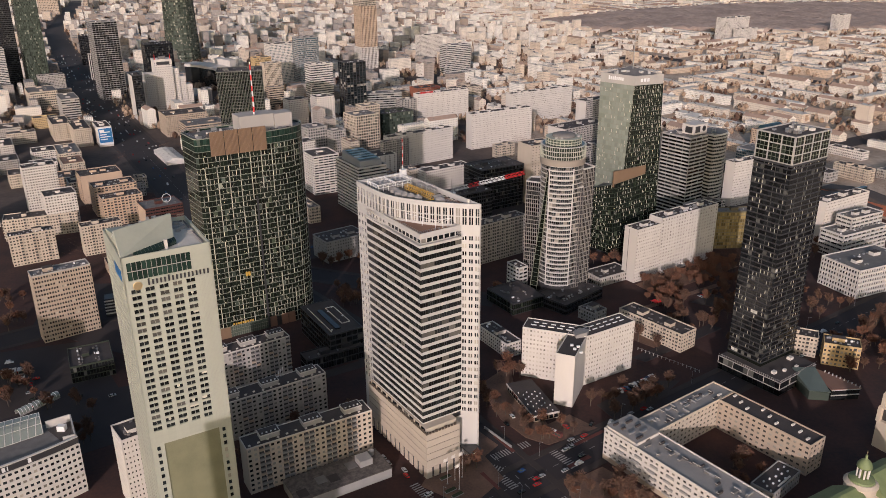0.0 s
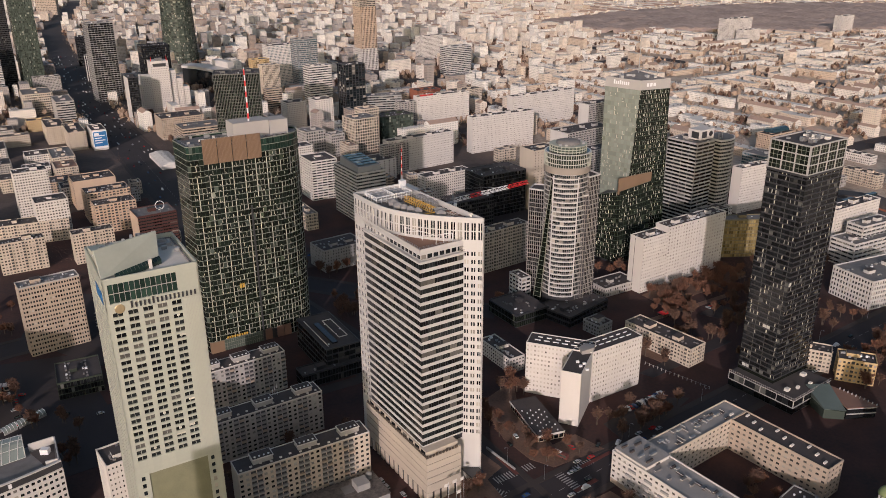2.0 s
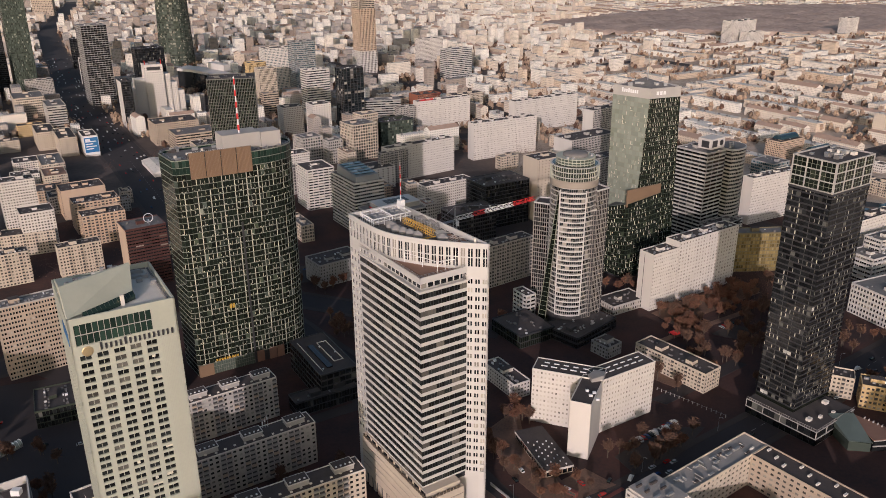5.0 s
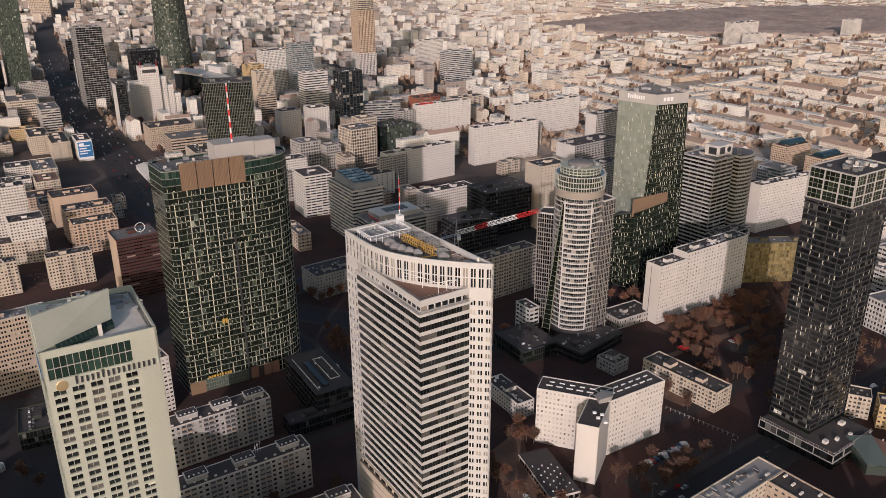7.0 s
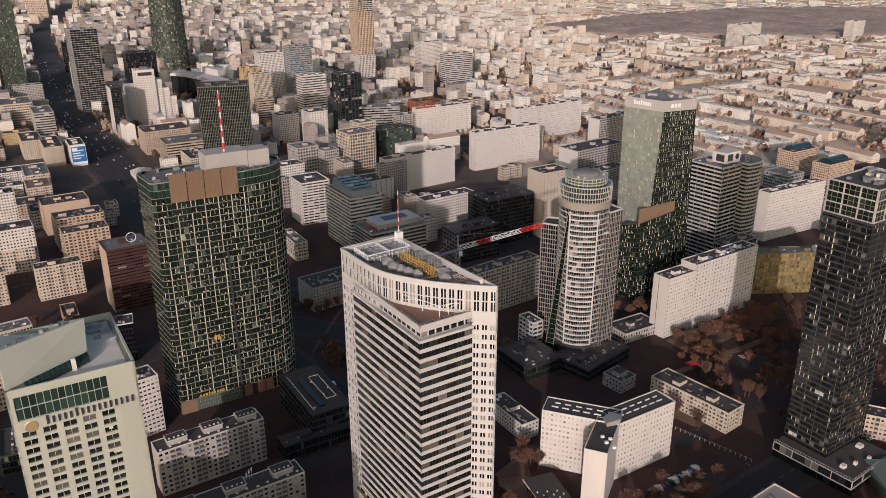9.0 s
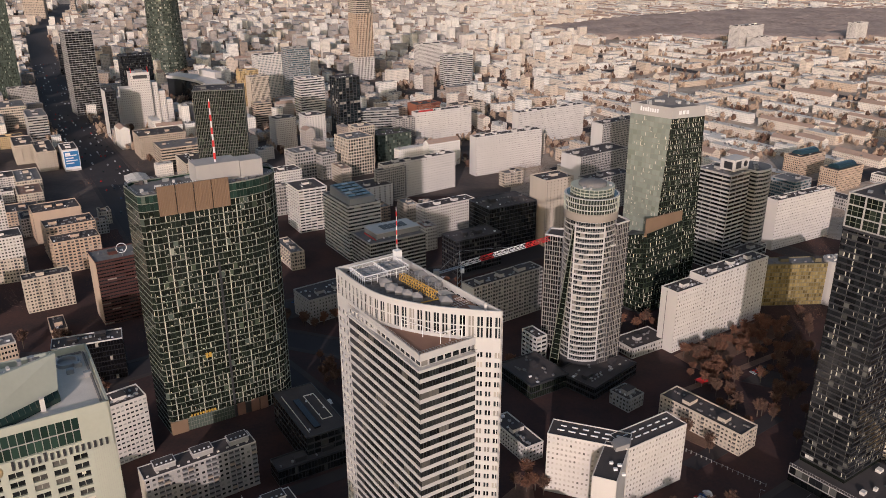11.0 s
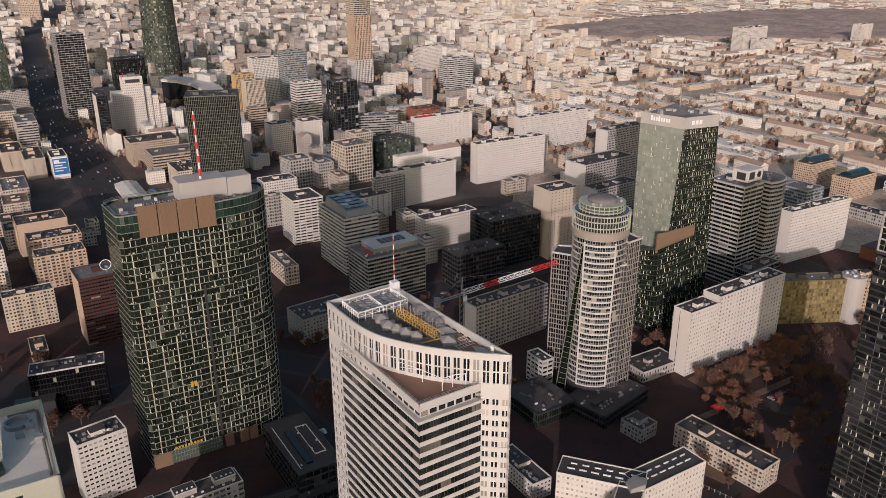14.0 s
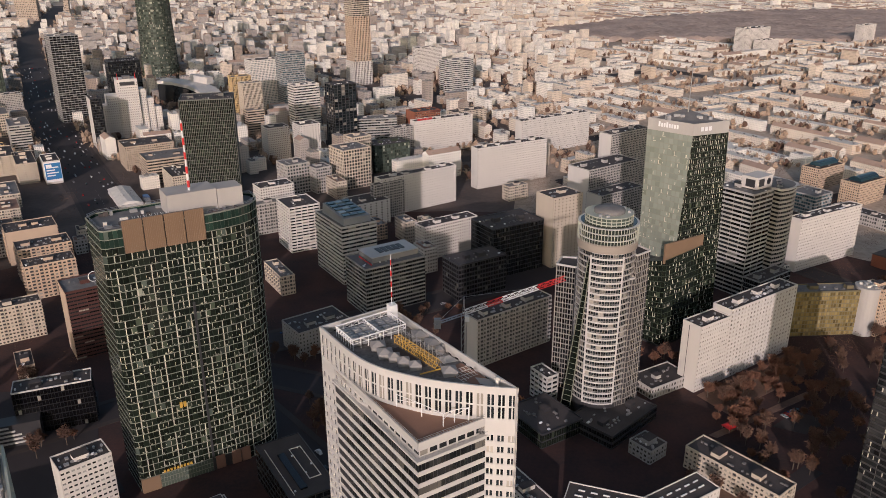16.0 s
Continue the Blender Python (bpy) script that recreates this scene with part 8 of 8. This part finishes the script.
# ---- distant woods and street trees, clump by clump ----
def clump(vs, fs, r, x, y, z, size, n, solid=True):
    """An uneven crown mass with loose twig sprays round it."""
    if solid:
        k = len(vs)
        for i, (rr, h) in enumerate(((0.22, 0.1), (0.46, 0.45), (0.3, 0.85))):
            for j in range(5):
                a = j * 1.257 + i * 0.6 + r.uniform(-0.3, 0.3)
                q = size * rr * r.uniform(0.45, 1.3)
                vs.append((x + q * math.cos(a), y + q * math.sin(a), z + size * h * r.uniform(0.8, 1.15)))
        vs.append((x, y, z + size * r.uniform(0.9, 1.15)))
        for i in (0, 1):
            fs.extend((k + i * 5 + j, k + i * 5 + (j + 1) % 5, k + i * 5 + 5 + (j + 1) % 5, k + i * 5 + 5 + j) for j in range(5))
        fs.extend((k + 10 + j, k + 10 + (j + 1) % 5, k + 15) for j in range(5))
    thin = 1.0 if solid else 0.45
    for _ in range(n // 2 if solid else n * 3):
        o = Vector((x + r.gauss(0, size * 0.45), y + r.gauss(0, size * 0.45), z + abs(r.gauss(size * 0.55, size * 0.35))))
        d = Vector((r.gauss(0, 1), r.gauss(0, 1), r.gauss(0.4, 0.8))).normalized() * size * r.uniform(0.2, 0.42) * thin
        e = Vector((r.gauss(0, 1), r.gauss(0, 1), r.gauss(0, 0.7))).normalized() * size * r.uniform(0.1, 0.24) * thin * thin
        k = len(vs)
        vs += [tuple(o), tuple(o + d), tuple(o + d * 0.5 + e)]
        fs.append((k, k + 1, k + 2))


woods = {}
for i, (x, y) in enumerate(TREE_SPOTS):
    if y > 3900:
        continue
    for _ in range(5 if y < 1800 else 4):
        px, py = x + tr.uniform(-26, 26), y + tr.uniform(-26, 26)
        if near_road(px, py, 6 if y > 1500 else 1) or (y > 1500 and kept_free(px, py, 0)) or (y < 1100 and built_on(px, py)):
            continue
        # beyond 1100 m the twig colour is paled for haze
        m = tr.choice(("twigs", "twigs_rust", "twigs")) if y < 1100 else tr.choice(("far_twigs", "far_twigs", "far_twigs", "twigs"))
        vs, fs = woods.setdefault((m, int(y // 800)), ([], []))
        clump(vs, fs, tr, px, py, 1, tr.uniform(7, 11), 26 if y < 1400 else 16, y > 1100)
cv, cf, rows = [], [], {}
for iy in range(0, 140):
    for ix in range(0, 170):
        x, y = 300 + ix * 14, 2250 + iy * 14
        if in_forest(x, y):
            rows[(ix, iy)] = len(cv)
            rim = not all(in_forest(x + dx, y + dy) for dx, dy in ((14, 0), (-14, 0), (0, 14), (0, -14)))
            cv.append((x + tr.uniform(-4, 4), y + tr.uniform(-4, 4), 0.0 if rim else tr.uniform(7, 16)))
for (ix, iy), i in rows.items():
    q = [rows.get((ix + 1, iy)), rows.get((ix + 1, iy + 1)), rows.get((ix, iy + 1))]
    if None not in q:
        cf.append((i, *q))
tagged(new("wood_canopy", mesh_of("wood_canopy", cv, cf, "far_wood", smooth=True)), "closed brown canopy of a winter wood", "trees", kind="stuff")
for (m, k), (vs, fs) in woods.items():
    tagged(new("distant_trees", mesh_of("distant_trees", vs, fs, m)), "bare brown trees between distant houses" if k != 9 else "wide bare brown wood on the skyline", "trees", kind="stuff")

# ---- cars ----
def car_kit(paint, van=False):
    L, W, H = (5.4, 2.0, 2.3) if van else (4.4, 1.8, 1.45)
    b = Bag()
    prof = [(-L / 2, 0.35), (L / 2, 0.35), (L / 2, 0.8), (L / 2 - 0.9, 0.95), (-L / 2 + 0.3, 0.95), (-L / 2, 0.8)]
    n = len(prof)
    for sgn in (-1, 1):
        b.v += [(x, sgn * W / 2, z) for x, z in prof]
    b.f += [tuple(range(n - 1, -1, -1)), tuple(range(n, 2 * n))] + [(i, (i + 1) % n, n + (i + 1) % n, n + i) for i in range(n)]
    b.f = [tuple(reversed(f)) for f in b.f]
    b.prism([(-L * 0.3, -W * 0.40), (L * 0.12, -W * 0.40), (L * 0.12, W * 0.40), (-L * 0.3, W * 0.40)], H - 0.08, H)
    cab = Bag()
    cab.prism([(-L * 0.43, -W * 0.46), (L * 0.28, -W * 0.46), (L * 0.28, W * 0.46), (-L * 0.43, W * 0.46)], 0.95, H - 0.08,
              [(-L * 0.32, -W * 0.41), (L * 0.13, -W * 0.41), (L * 0.13, W * 0.41), (-L * 0.32, W * 0.41)])
    wh = Bag()
    wh.tube((0, -0.11, 0), (0, 0.11, 0), 0.33, 10)
    return (mesh_of("body", b.v, b.f, paint), mesh_of("cabin", cab.v, cab.f, paint if van else "glass_plain"), mesh_of("wheel", wh.v, wh.f, "rubber"),
            [(sx * L * 0.31, sy * (W / 2 - 0.08), 0.33) for sx in (-1, 1) for sy in (-1, 1)])


PAINTS = [("car_white", "white"), ("car_silver", "silver"), ("car_black", "black"), ("car_red", "red"), ("car_blue", "dark blue")]
PROTO = []
for paint, word in PAINTS + [("car_white", "white")]:
    van = len(PROTO) == 5
    body, cabin, wheel, spots = car_kit(paint, van)
    ob = thing("van" if van else "car", 0, -60, 0, f"{word} delivery van on the asphalt" if van else f"{word} passenger car standing on the asphalt", "van" if van else "car", "cars")
    for nm, me in (("body", body), ("cabin", cabin)):
        o = new(nm, me)
        o.parent = ob
    for sp in spots:
        o = new("wheel", wheel)
        o.parent = ob
        o.location = sp
    PROTO.append(ob)
cr = random.Random(31)
SPOTS = []
for (p, q, wd), n in ((ROADS[0], 26), (ROADS[1], 18), (ROADS[2], 24), (ROADS[4], 6), (ROADS[6], 10)):
    (ox, oy, c, s), L = along(p, q)
    for _ in range(n):
        u = cr.uniform(0.04, 0.96 if L < 700 else 0.5) * L
        lane = cr.choice((-1, 1)) * cr.choice((wd * 0.14, wd * 0.33))
        SPOTS.append((ox + c * u - s * lane, oy + s * u + c * lane, math.degrees(math.atan2(s, c)) + (180 if lane > 0 else 0)))
for k in range(12):   # rows of parked cars by the white flats and the park
    SPOTS.append((104 + k * 3.0 * 0.84, 424 + k * 3.0 * 0.54, 122))
for k in range(5):
    SPOTS.append((201 + k * 2.6, 566 + k * 1.7, 122))
for k in range(7):
    SPOTS.append((-20 + k * 2.4 * -0.5, 345 + k * 5.6 * 0.84, 121))
for x, y, a in ((110, 402, 36), (119, 407, 36), (111, 396, 36), (118, 398, 36), (96.5, 393, 60), (106, 391, 60), (85, 391, 60), (77, 553, 30), (83, 550, 30), (91, 553, 30), (70, 389, 120), (71, 376, 36), (79, 380, 36), (36, 392, 115), (40, 400, 115), (-247, 415, 40), (-252, 422, 40), (-258, 430, 40), (-240, 428, 120), (-262, 440, 120), (-225, 425, 30), (-30, 356, 122), (-33, 361, 122), (-8, 330, 40), (-278, 455, 20), (-290, 468, 20), (-262, 447, 20), (-215, 420, 30), (-205, 426, 30), (240, 470, 30), (270, 505, 30)):
    SPOTS.append((x, y, a))
placed = []
for i, (x, y, a) in enumerate(SPOTS):
    if built_on(x, y, 0.5) or any((x - u) ** 2 + (y - v) ** 2 < 5.2 for u, v in placed):
        continue
    placed.append((x, y))
    copy_thing(PROTO[cr.choice((0, 0, 1, 1, 2, 2, 2, 3, 4, 5))], pose(x, y, 0.08, 0, 0, a))
traffic = {}
for (p, q, wd), n in ((ROADS[15], 80), (ROADS[16], 60)):
    (ox, oy, c, s), L = along(p, q)
    for _ in range(n):
        u, lane = cr.uniform(0.02, 0.98 if L < 700 else 0.5) * L, cr.choice((-1, 1)) * wd * cr.choice((0.1, 0.2, 0.32, 0.42))
        m = pose(ox + c * u - s * lane, oy + s * u + c * lane, 0.08, 0, 0, math.degrees(math.atan2(s, c)))
        for ch in PROTO[cr.choice((0, 0, 1, 1, 2, 2, 3, 5))].children:
            if ch.name.split(".")[0] != "wheel":
                me = ch.data
                traffic.setdefault(me.materials[0].name, Bag()).add([tuple(m @ v.co) for v in me.vertices], [tuple(f.vertices) for f in me.polygons])
for nm, bag in traffic.items():
    tagged(new("distant_cars", mesh_of("distant_cars", bag.v, bag.f, nm)), "small cars far off on the wide avenue", "cars", kind="stuff")
for k, ob in enumerate(PROTO):
    ob.matrix_world = pose(118 + k * 3.0, 434 + k * 2.0, 0.02, 0, 0, 122)

# ---- street lamps round the junction ----
lm = Bag()
lm.tube((0, 0, 0), (0, 0, 9.5), 0.11, 6, 0.07)
lm.tube((0, 0, 9.4), (1.9, 0, 9.9), 0.06, 5)
pole_mesh = mesh_of("pole", lm.v, lm.f, "steel")
hd = Bag()
hd.box(1.5, -0.18, 9.82, 2.4, 0.18, 10.0)
head_mesh = mesh_of("lamp_head", hd.v, hd.f, "galvanised")
for (p, q, wd) in ROADS[:2]:
    (ox, oy, c, s), L = along(p, q)
    for k in range(int(L / 32)):
        side = 1 if k % 2 else -1
        u, v = 12 + k * 32, side * (wd / 2 + 1.2)
        x, y = ox + c * u - s * v, oy + s * u + c * v
        if built_on(x, y, 0.3):
            continue
        ob = thing("street_lamp", x, y, math.degrees(math.atan2(s, c)) - side * 90, "slim grey street lamp beside the road", "street lamp", "street lamps")
        for nm, me in (("pole", pole_mesh), ("lamp_head", head_mesh)):
            o = new(nm, me)
            o.parent = ob

# ---- paved squares, flag poles and street furniture round the junction ----
def paved(label, pts, z, material="brown_paving"):
    b = Bag()
    b.prism(pts, -0.3, z)
    tagged(new("pavement", mesh_of("pavement", b.v, b.f, material)), label, "pavement", kind="structure")


paved("brown slab square before the low shops", [(22, 436), (33, 398), (46, 379), (58, 372), (88, 388), (74, 402), (60, 392), (44, 440), (44, 462)], 0.155)
paved("brown slab pavement round the central tower", [(-12, 337), (2, 327), (14, 322), (31, 343), (22, 362), (30, 372), (12, 396), (6, 392)], 0.16)
paved("brown slab pavement before the courtyard block", [(66, 312), (96, 262), (134, 286), (98, 336), (84, 352), (62, 338)], 0.165)
paved("trodden brown lawn beside the white flats", [(100, 396), (126, 412), (150, 440), (124, 440), (92, 412)], 0.11, "paving")
paved("brown forecourt among low kiosks", [(-296, 448), (-262, 400), (-244, 412), (-258, 436), (-268, 456), (-285, 462)], 0.15, "paving")
paved("worn grey roof lane behind the flats", [(-92, 436), (-36, 470), (-40, 478), (-96, 444)], 0.12, "paving")
for x, y, rot, L, wd in ((66, 352, 36, 16, 2.4), (38, 366, 122, 18, 2.2), (28, 334, 122, 16, 2.2), (70, 370, 36, 26, 2.2)):
    b = Bag()
    b.box(0, -wd / 2, -0.2, L, wd / 2, 0.17, fr=(x, y, math.cos(radians(rot)), math.sin(radians(rot))))
    tagged(new("cycle_lane", mesh_of("cycle_lane", b.v, b.f, "cycle_red")), "red asphalt cycle lane at the crossing", "cycle lane", kind="structure")
paved("dark asphalt car park beside the hotel", [(-345, 470), (-330, 385), (-262, 345), (-205, 362), (-150, 400), (-168, 452), (-205, 436), (-250, 500)], 0.105, "asphalt")
paved("dark asphalt yard behind the flats", [(-300, 520), (-215, 478), (-168, 500), (-200, 545), (-222, 600), (-320, 600)], 0.108, "asphalt")
paved("worn path through the bare park", [(150, 548), (154, 545), (232, 592), (229, 596)], 0.118, "brown_paving")
paved("grey car park in the bare park", [(190, 556), (206, 548), (226, 562), (210, 572)], 0.122, "paving")
paved("asphalt street beside the school", [(126, 470), (134, 464), (200, 512), (193, 519)], 0.124, "asphalt")
paved("brown school yard", [(128, 500), (150, 478), (166, 492), (144, 515)], 0.116, "brown_paving")
paved("brown trodden verge before the white slab", [(156, 591), (168, 570), (252, 627), (239, 648)], 0.112)
fp = Bag()
fp.tube((0, 0, 0), (0, 0, 16.5), 0.16, 6, 0.07)
fp_mesh = mesh_of("pole", fp.v, fp.f, "white_paint")
fb = Bag()
fb.lathe([(0.5, 0), (0.5, 0.5), (0.2, 0.6)], 10)
fb_mesh = mesh_of("base", fb.v, fb.f, "grey_concrete")
fl = Bag()
for k in range(6):
    fl.v += [(0.1 + k * 0.42, 0.18 * math.sin(k * 1.2), 14.2 - k * 0.12), (0.1 + k * 0.42, 0.18 * math.sin(k * 1.2) + 0.04, 16.2 - k * 0.16)]
fl.f += [(2 * k, 2 * k + 2, 2 * k + 3, 2 * k + 1) for k in range(5)]
flag_mesh = mesh_of("flag", fl.v, fl.f, "roof_pale")
for x, y in ((1.5, 338.5), (5.4, 341.7), (7.5, 334.0), (9.2, 344.0)):
    ob = thing("flag_pole", x, y, 200 + x, "white flag pole before the central tower", "flag pole", "flag poles")
    for nm, me in (("pole", fp_mesh), ("base", fb_mesh), ("flag", flag_mesh)):
        o = new(nm, me)
        o.parent = ob
for x, y in ((3.0, 333.0), (6.5, 329.5), (0.5, 343.5)):
    hb = thing("hedge_bed", x, y, 36, "dark clipped hedge in a stone bed", "hedge")
    one("kerb", "grey_concrete", hb, -3.2, -1.0, 0, 3.2, 1.0, 0.45)
    one("hedge", "evergreen", hb, -2.9, -0.75, 0.4, 2.9, 0.75, 1.1)
# ramp wall of the underpass
rw = thing("retaining_wall", 23, 388.7, -54, "low pale wall beside a sunken ramp", "wall")
one("wall", "grey_concrete", rw, 0, -0.2, 0, 23.8, 0.2, 1.3)
one("coping", "pale_concrete", rw, -0.1, -0.32, 1.3, 23.9, 0.32, 1.48)
# bus at the stop
bus = thing("bus", 61.5, 382.1, 140, "red city bus standing at the kerb", "bus")
b = Bag()
b.prism([(-6, -1.25), (6, -1.25), (6, 1.25), (-6, 1.25)], 0.5, 3.0, [(-5.9, -1.2), (5.85, -1.2), (5.85, 1.2), (-5.9, 1.2)])
part("body", b, "cycle_red", bus)
for k in range(6):
    for sy in (-1.27, 1.21):
        one("window", "glass_plain", bus, -5.5 + k * 1.9, sy, 1.5, -3.9 + k * 1.9, sy + 0.06, 2.6)
one("roof_unit", "white_paint", bus, -2, -0.8, 3.0, 2, 0.8, 3.3)
for sx in (-3.8, 3.6):
    for sy in (-1.15, 1.15):
        w = Bag()
        w.tube((sx, sy - 0.13, 0.5), (sx, sy + 0.13, 0.5), 0.48, 12)
        part("wheel", w, "rubber", bus)
# kiosks and canopies on the square by the round-fronted office
for x, y, a, w, d, h in ((-284, 447, 20, 8, 5, 4), (-276, 452, 20, 5, 4, 3.4), (-270, 440, 30, 4, 4, 3.2)):
    ks = thing("kiosk", x, y, a, "small pale kiosk on the square", "kiosk")
    one("body", "cream_render", ks, 0, 0, 0, w, d, h)
    one("roof", "roof_pale", ks, -0.4, -0.4, h, w + 0.4, d + 0.4, h + 0.3)
    one("window", "glass_dark", ks, 0.6, -0.05, 1.0, w - 0.6, 0.05, h - 0.7)
for x, y in ((-253, 405), (-248, 412), (-243, 419)):
    cn = thing("canopy", x, y, 58, "arched glass canopy over an underpass stair", "canopy")
    b = Bag()
    n = 8
    vs = [(s * 8, -2.6 * math.cos(math.pi * k / n), 1.2 + 2.6 * math.sin(math.pi * k / n)) for s in (0, 1) for k in range(n + 1)]
    b.add(vs, [(k, k + 1, n + 2 + k, n + 1 + k) for k in range(n)])
    part("vault", b, "glass_coated", cn)
    for s in range(5):
        r = Bag()
        for k in range(n):
            p = lambda i: (s * 2, -2.66 * math.cos(math.pi * i / n), 1.2 + 2.66 * math.sin(math.pi * i / n))
            r.tube(p(k), p(k + 1), 0.12, 4)
        part("rib", r, "white_paint", cn)
    for sy in (-2.6, 2.6):
        one("base_wall", "grey_concrete", cn, 0, sy - 0.15, 0, 8, sy + 0.15, 1.25)
# low hall in the courtyard
yard = block("office_block", "low dark hall inside the courtyard", "office building", 161, 319, 41, 28, 12, 7, dict(FLAT, wall="grey_concrete", roof="roof_felt"), units=0)
for k in range(12):
    one("roof_vent", "white_paint", yard, 1.5 + k * 2.1, 2 + (k * 3) % 7, 7.1, 2.3 + k * 2.1, 2.8 + (k * 3) % 7, 7.9)
one("skylight", "roof_pale", yard, 8, 1.2, 7.1, 20, 2.0, 7.8)
# school fence and red playground canopy
sf = thing("fence", 132.5, 481.1, math.degrees(math.atan2(-31.4, 32.8)), "white posts of a school fence", "fence")
for k in range(16):
    one("post", "pale_concrete", sf, k * 3.0, -0.15, 0, k * 3.0 + 0.3, 0.15, 2.0)
one("rail", "steel", sf, 0, -0.04, 1.5, 45, 0.04, 1.6)
pc = thing("playground_canopy", 162, 549, 31, "red playground canopy among bare trees", "canopy")
for x, y in ((0, 0), (7, 0), (0, 5), (7, 5)):
    one("post", "steel", pc, x, y, 0, x + 0.15, y + 0.15, 3)
b = Bag()
b.prism([(-0.6, -0.6), (7.8, -0.6), (7.8, 5.8), (-0.6, 5.8)], 3.0, 4.6, [(2, 1.6), (5.2, 1.6), (5.2, 3.4), (2, 3.4)])
part("sheet", b, "red_paint", pc)
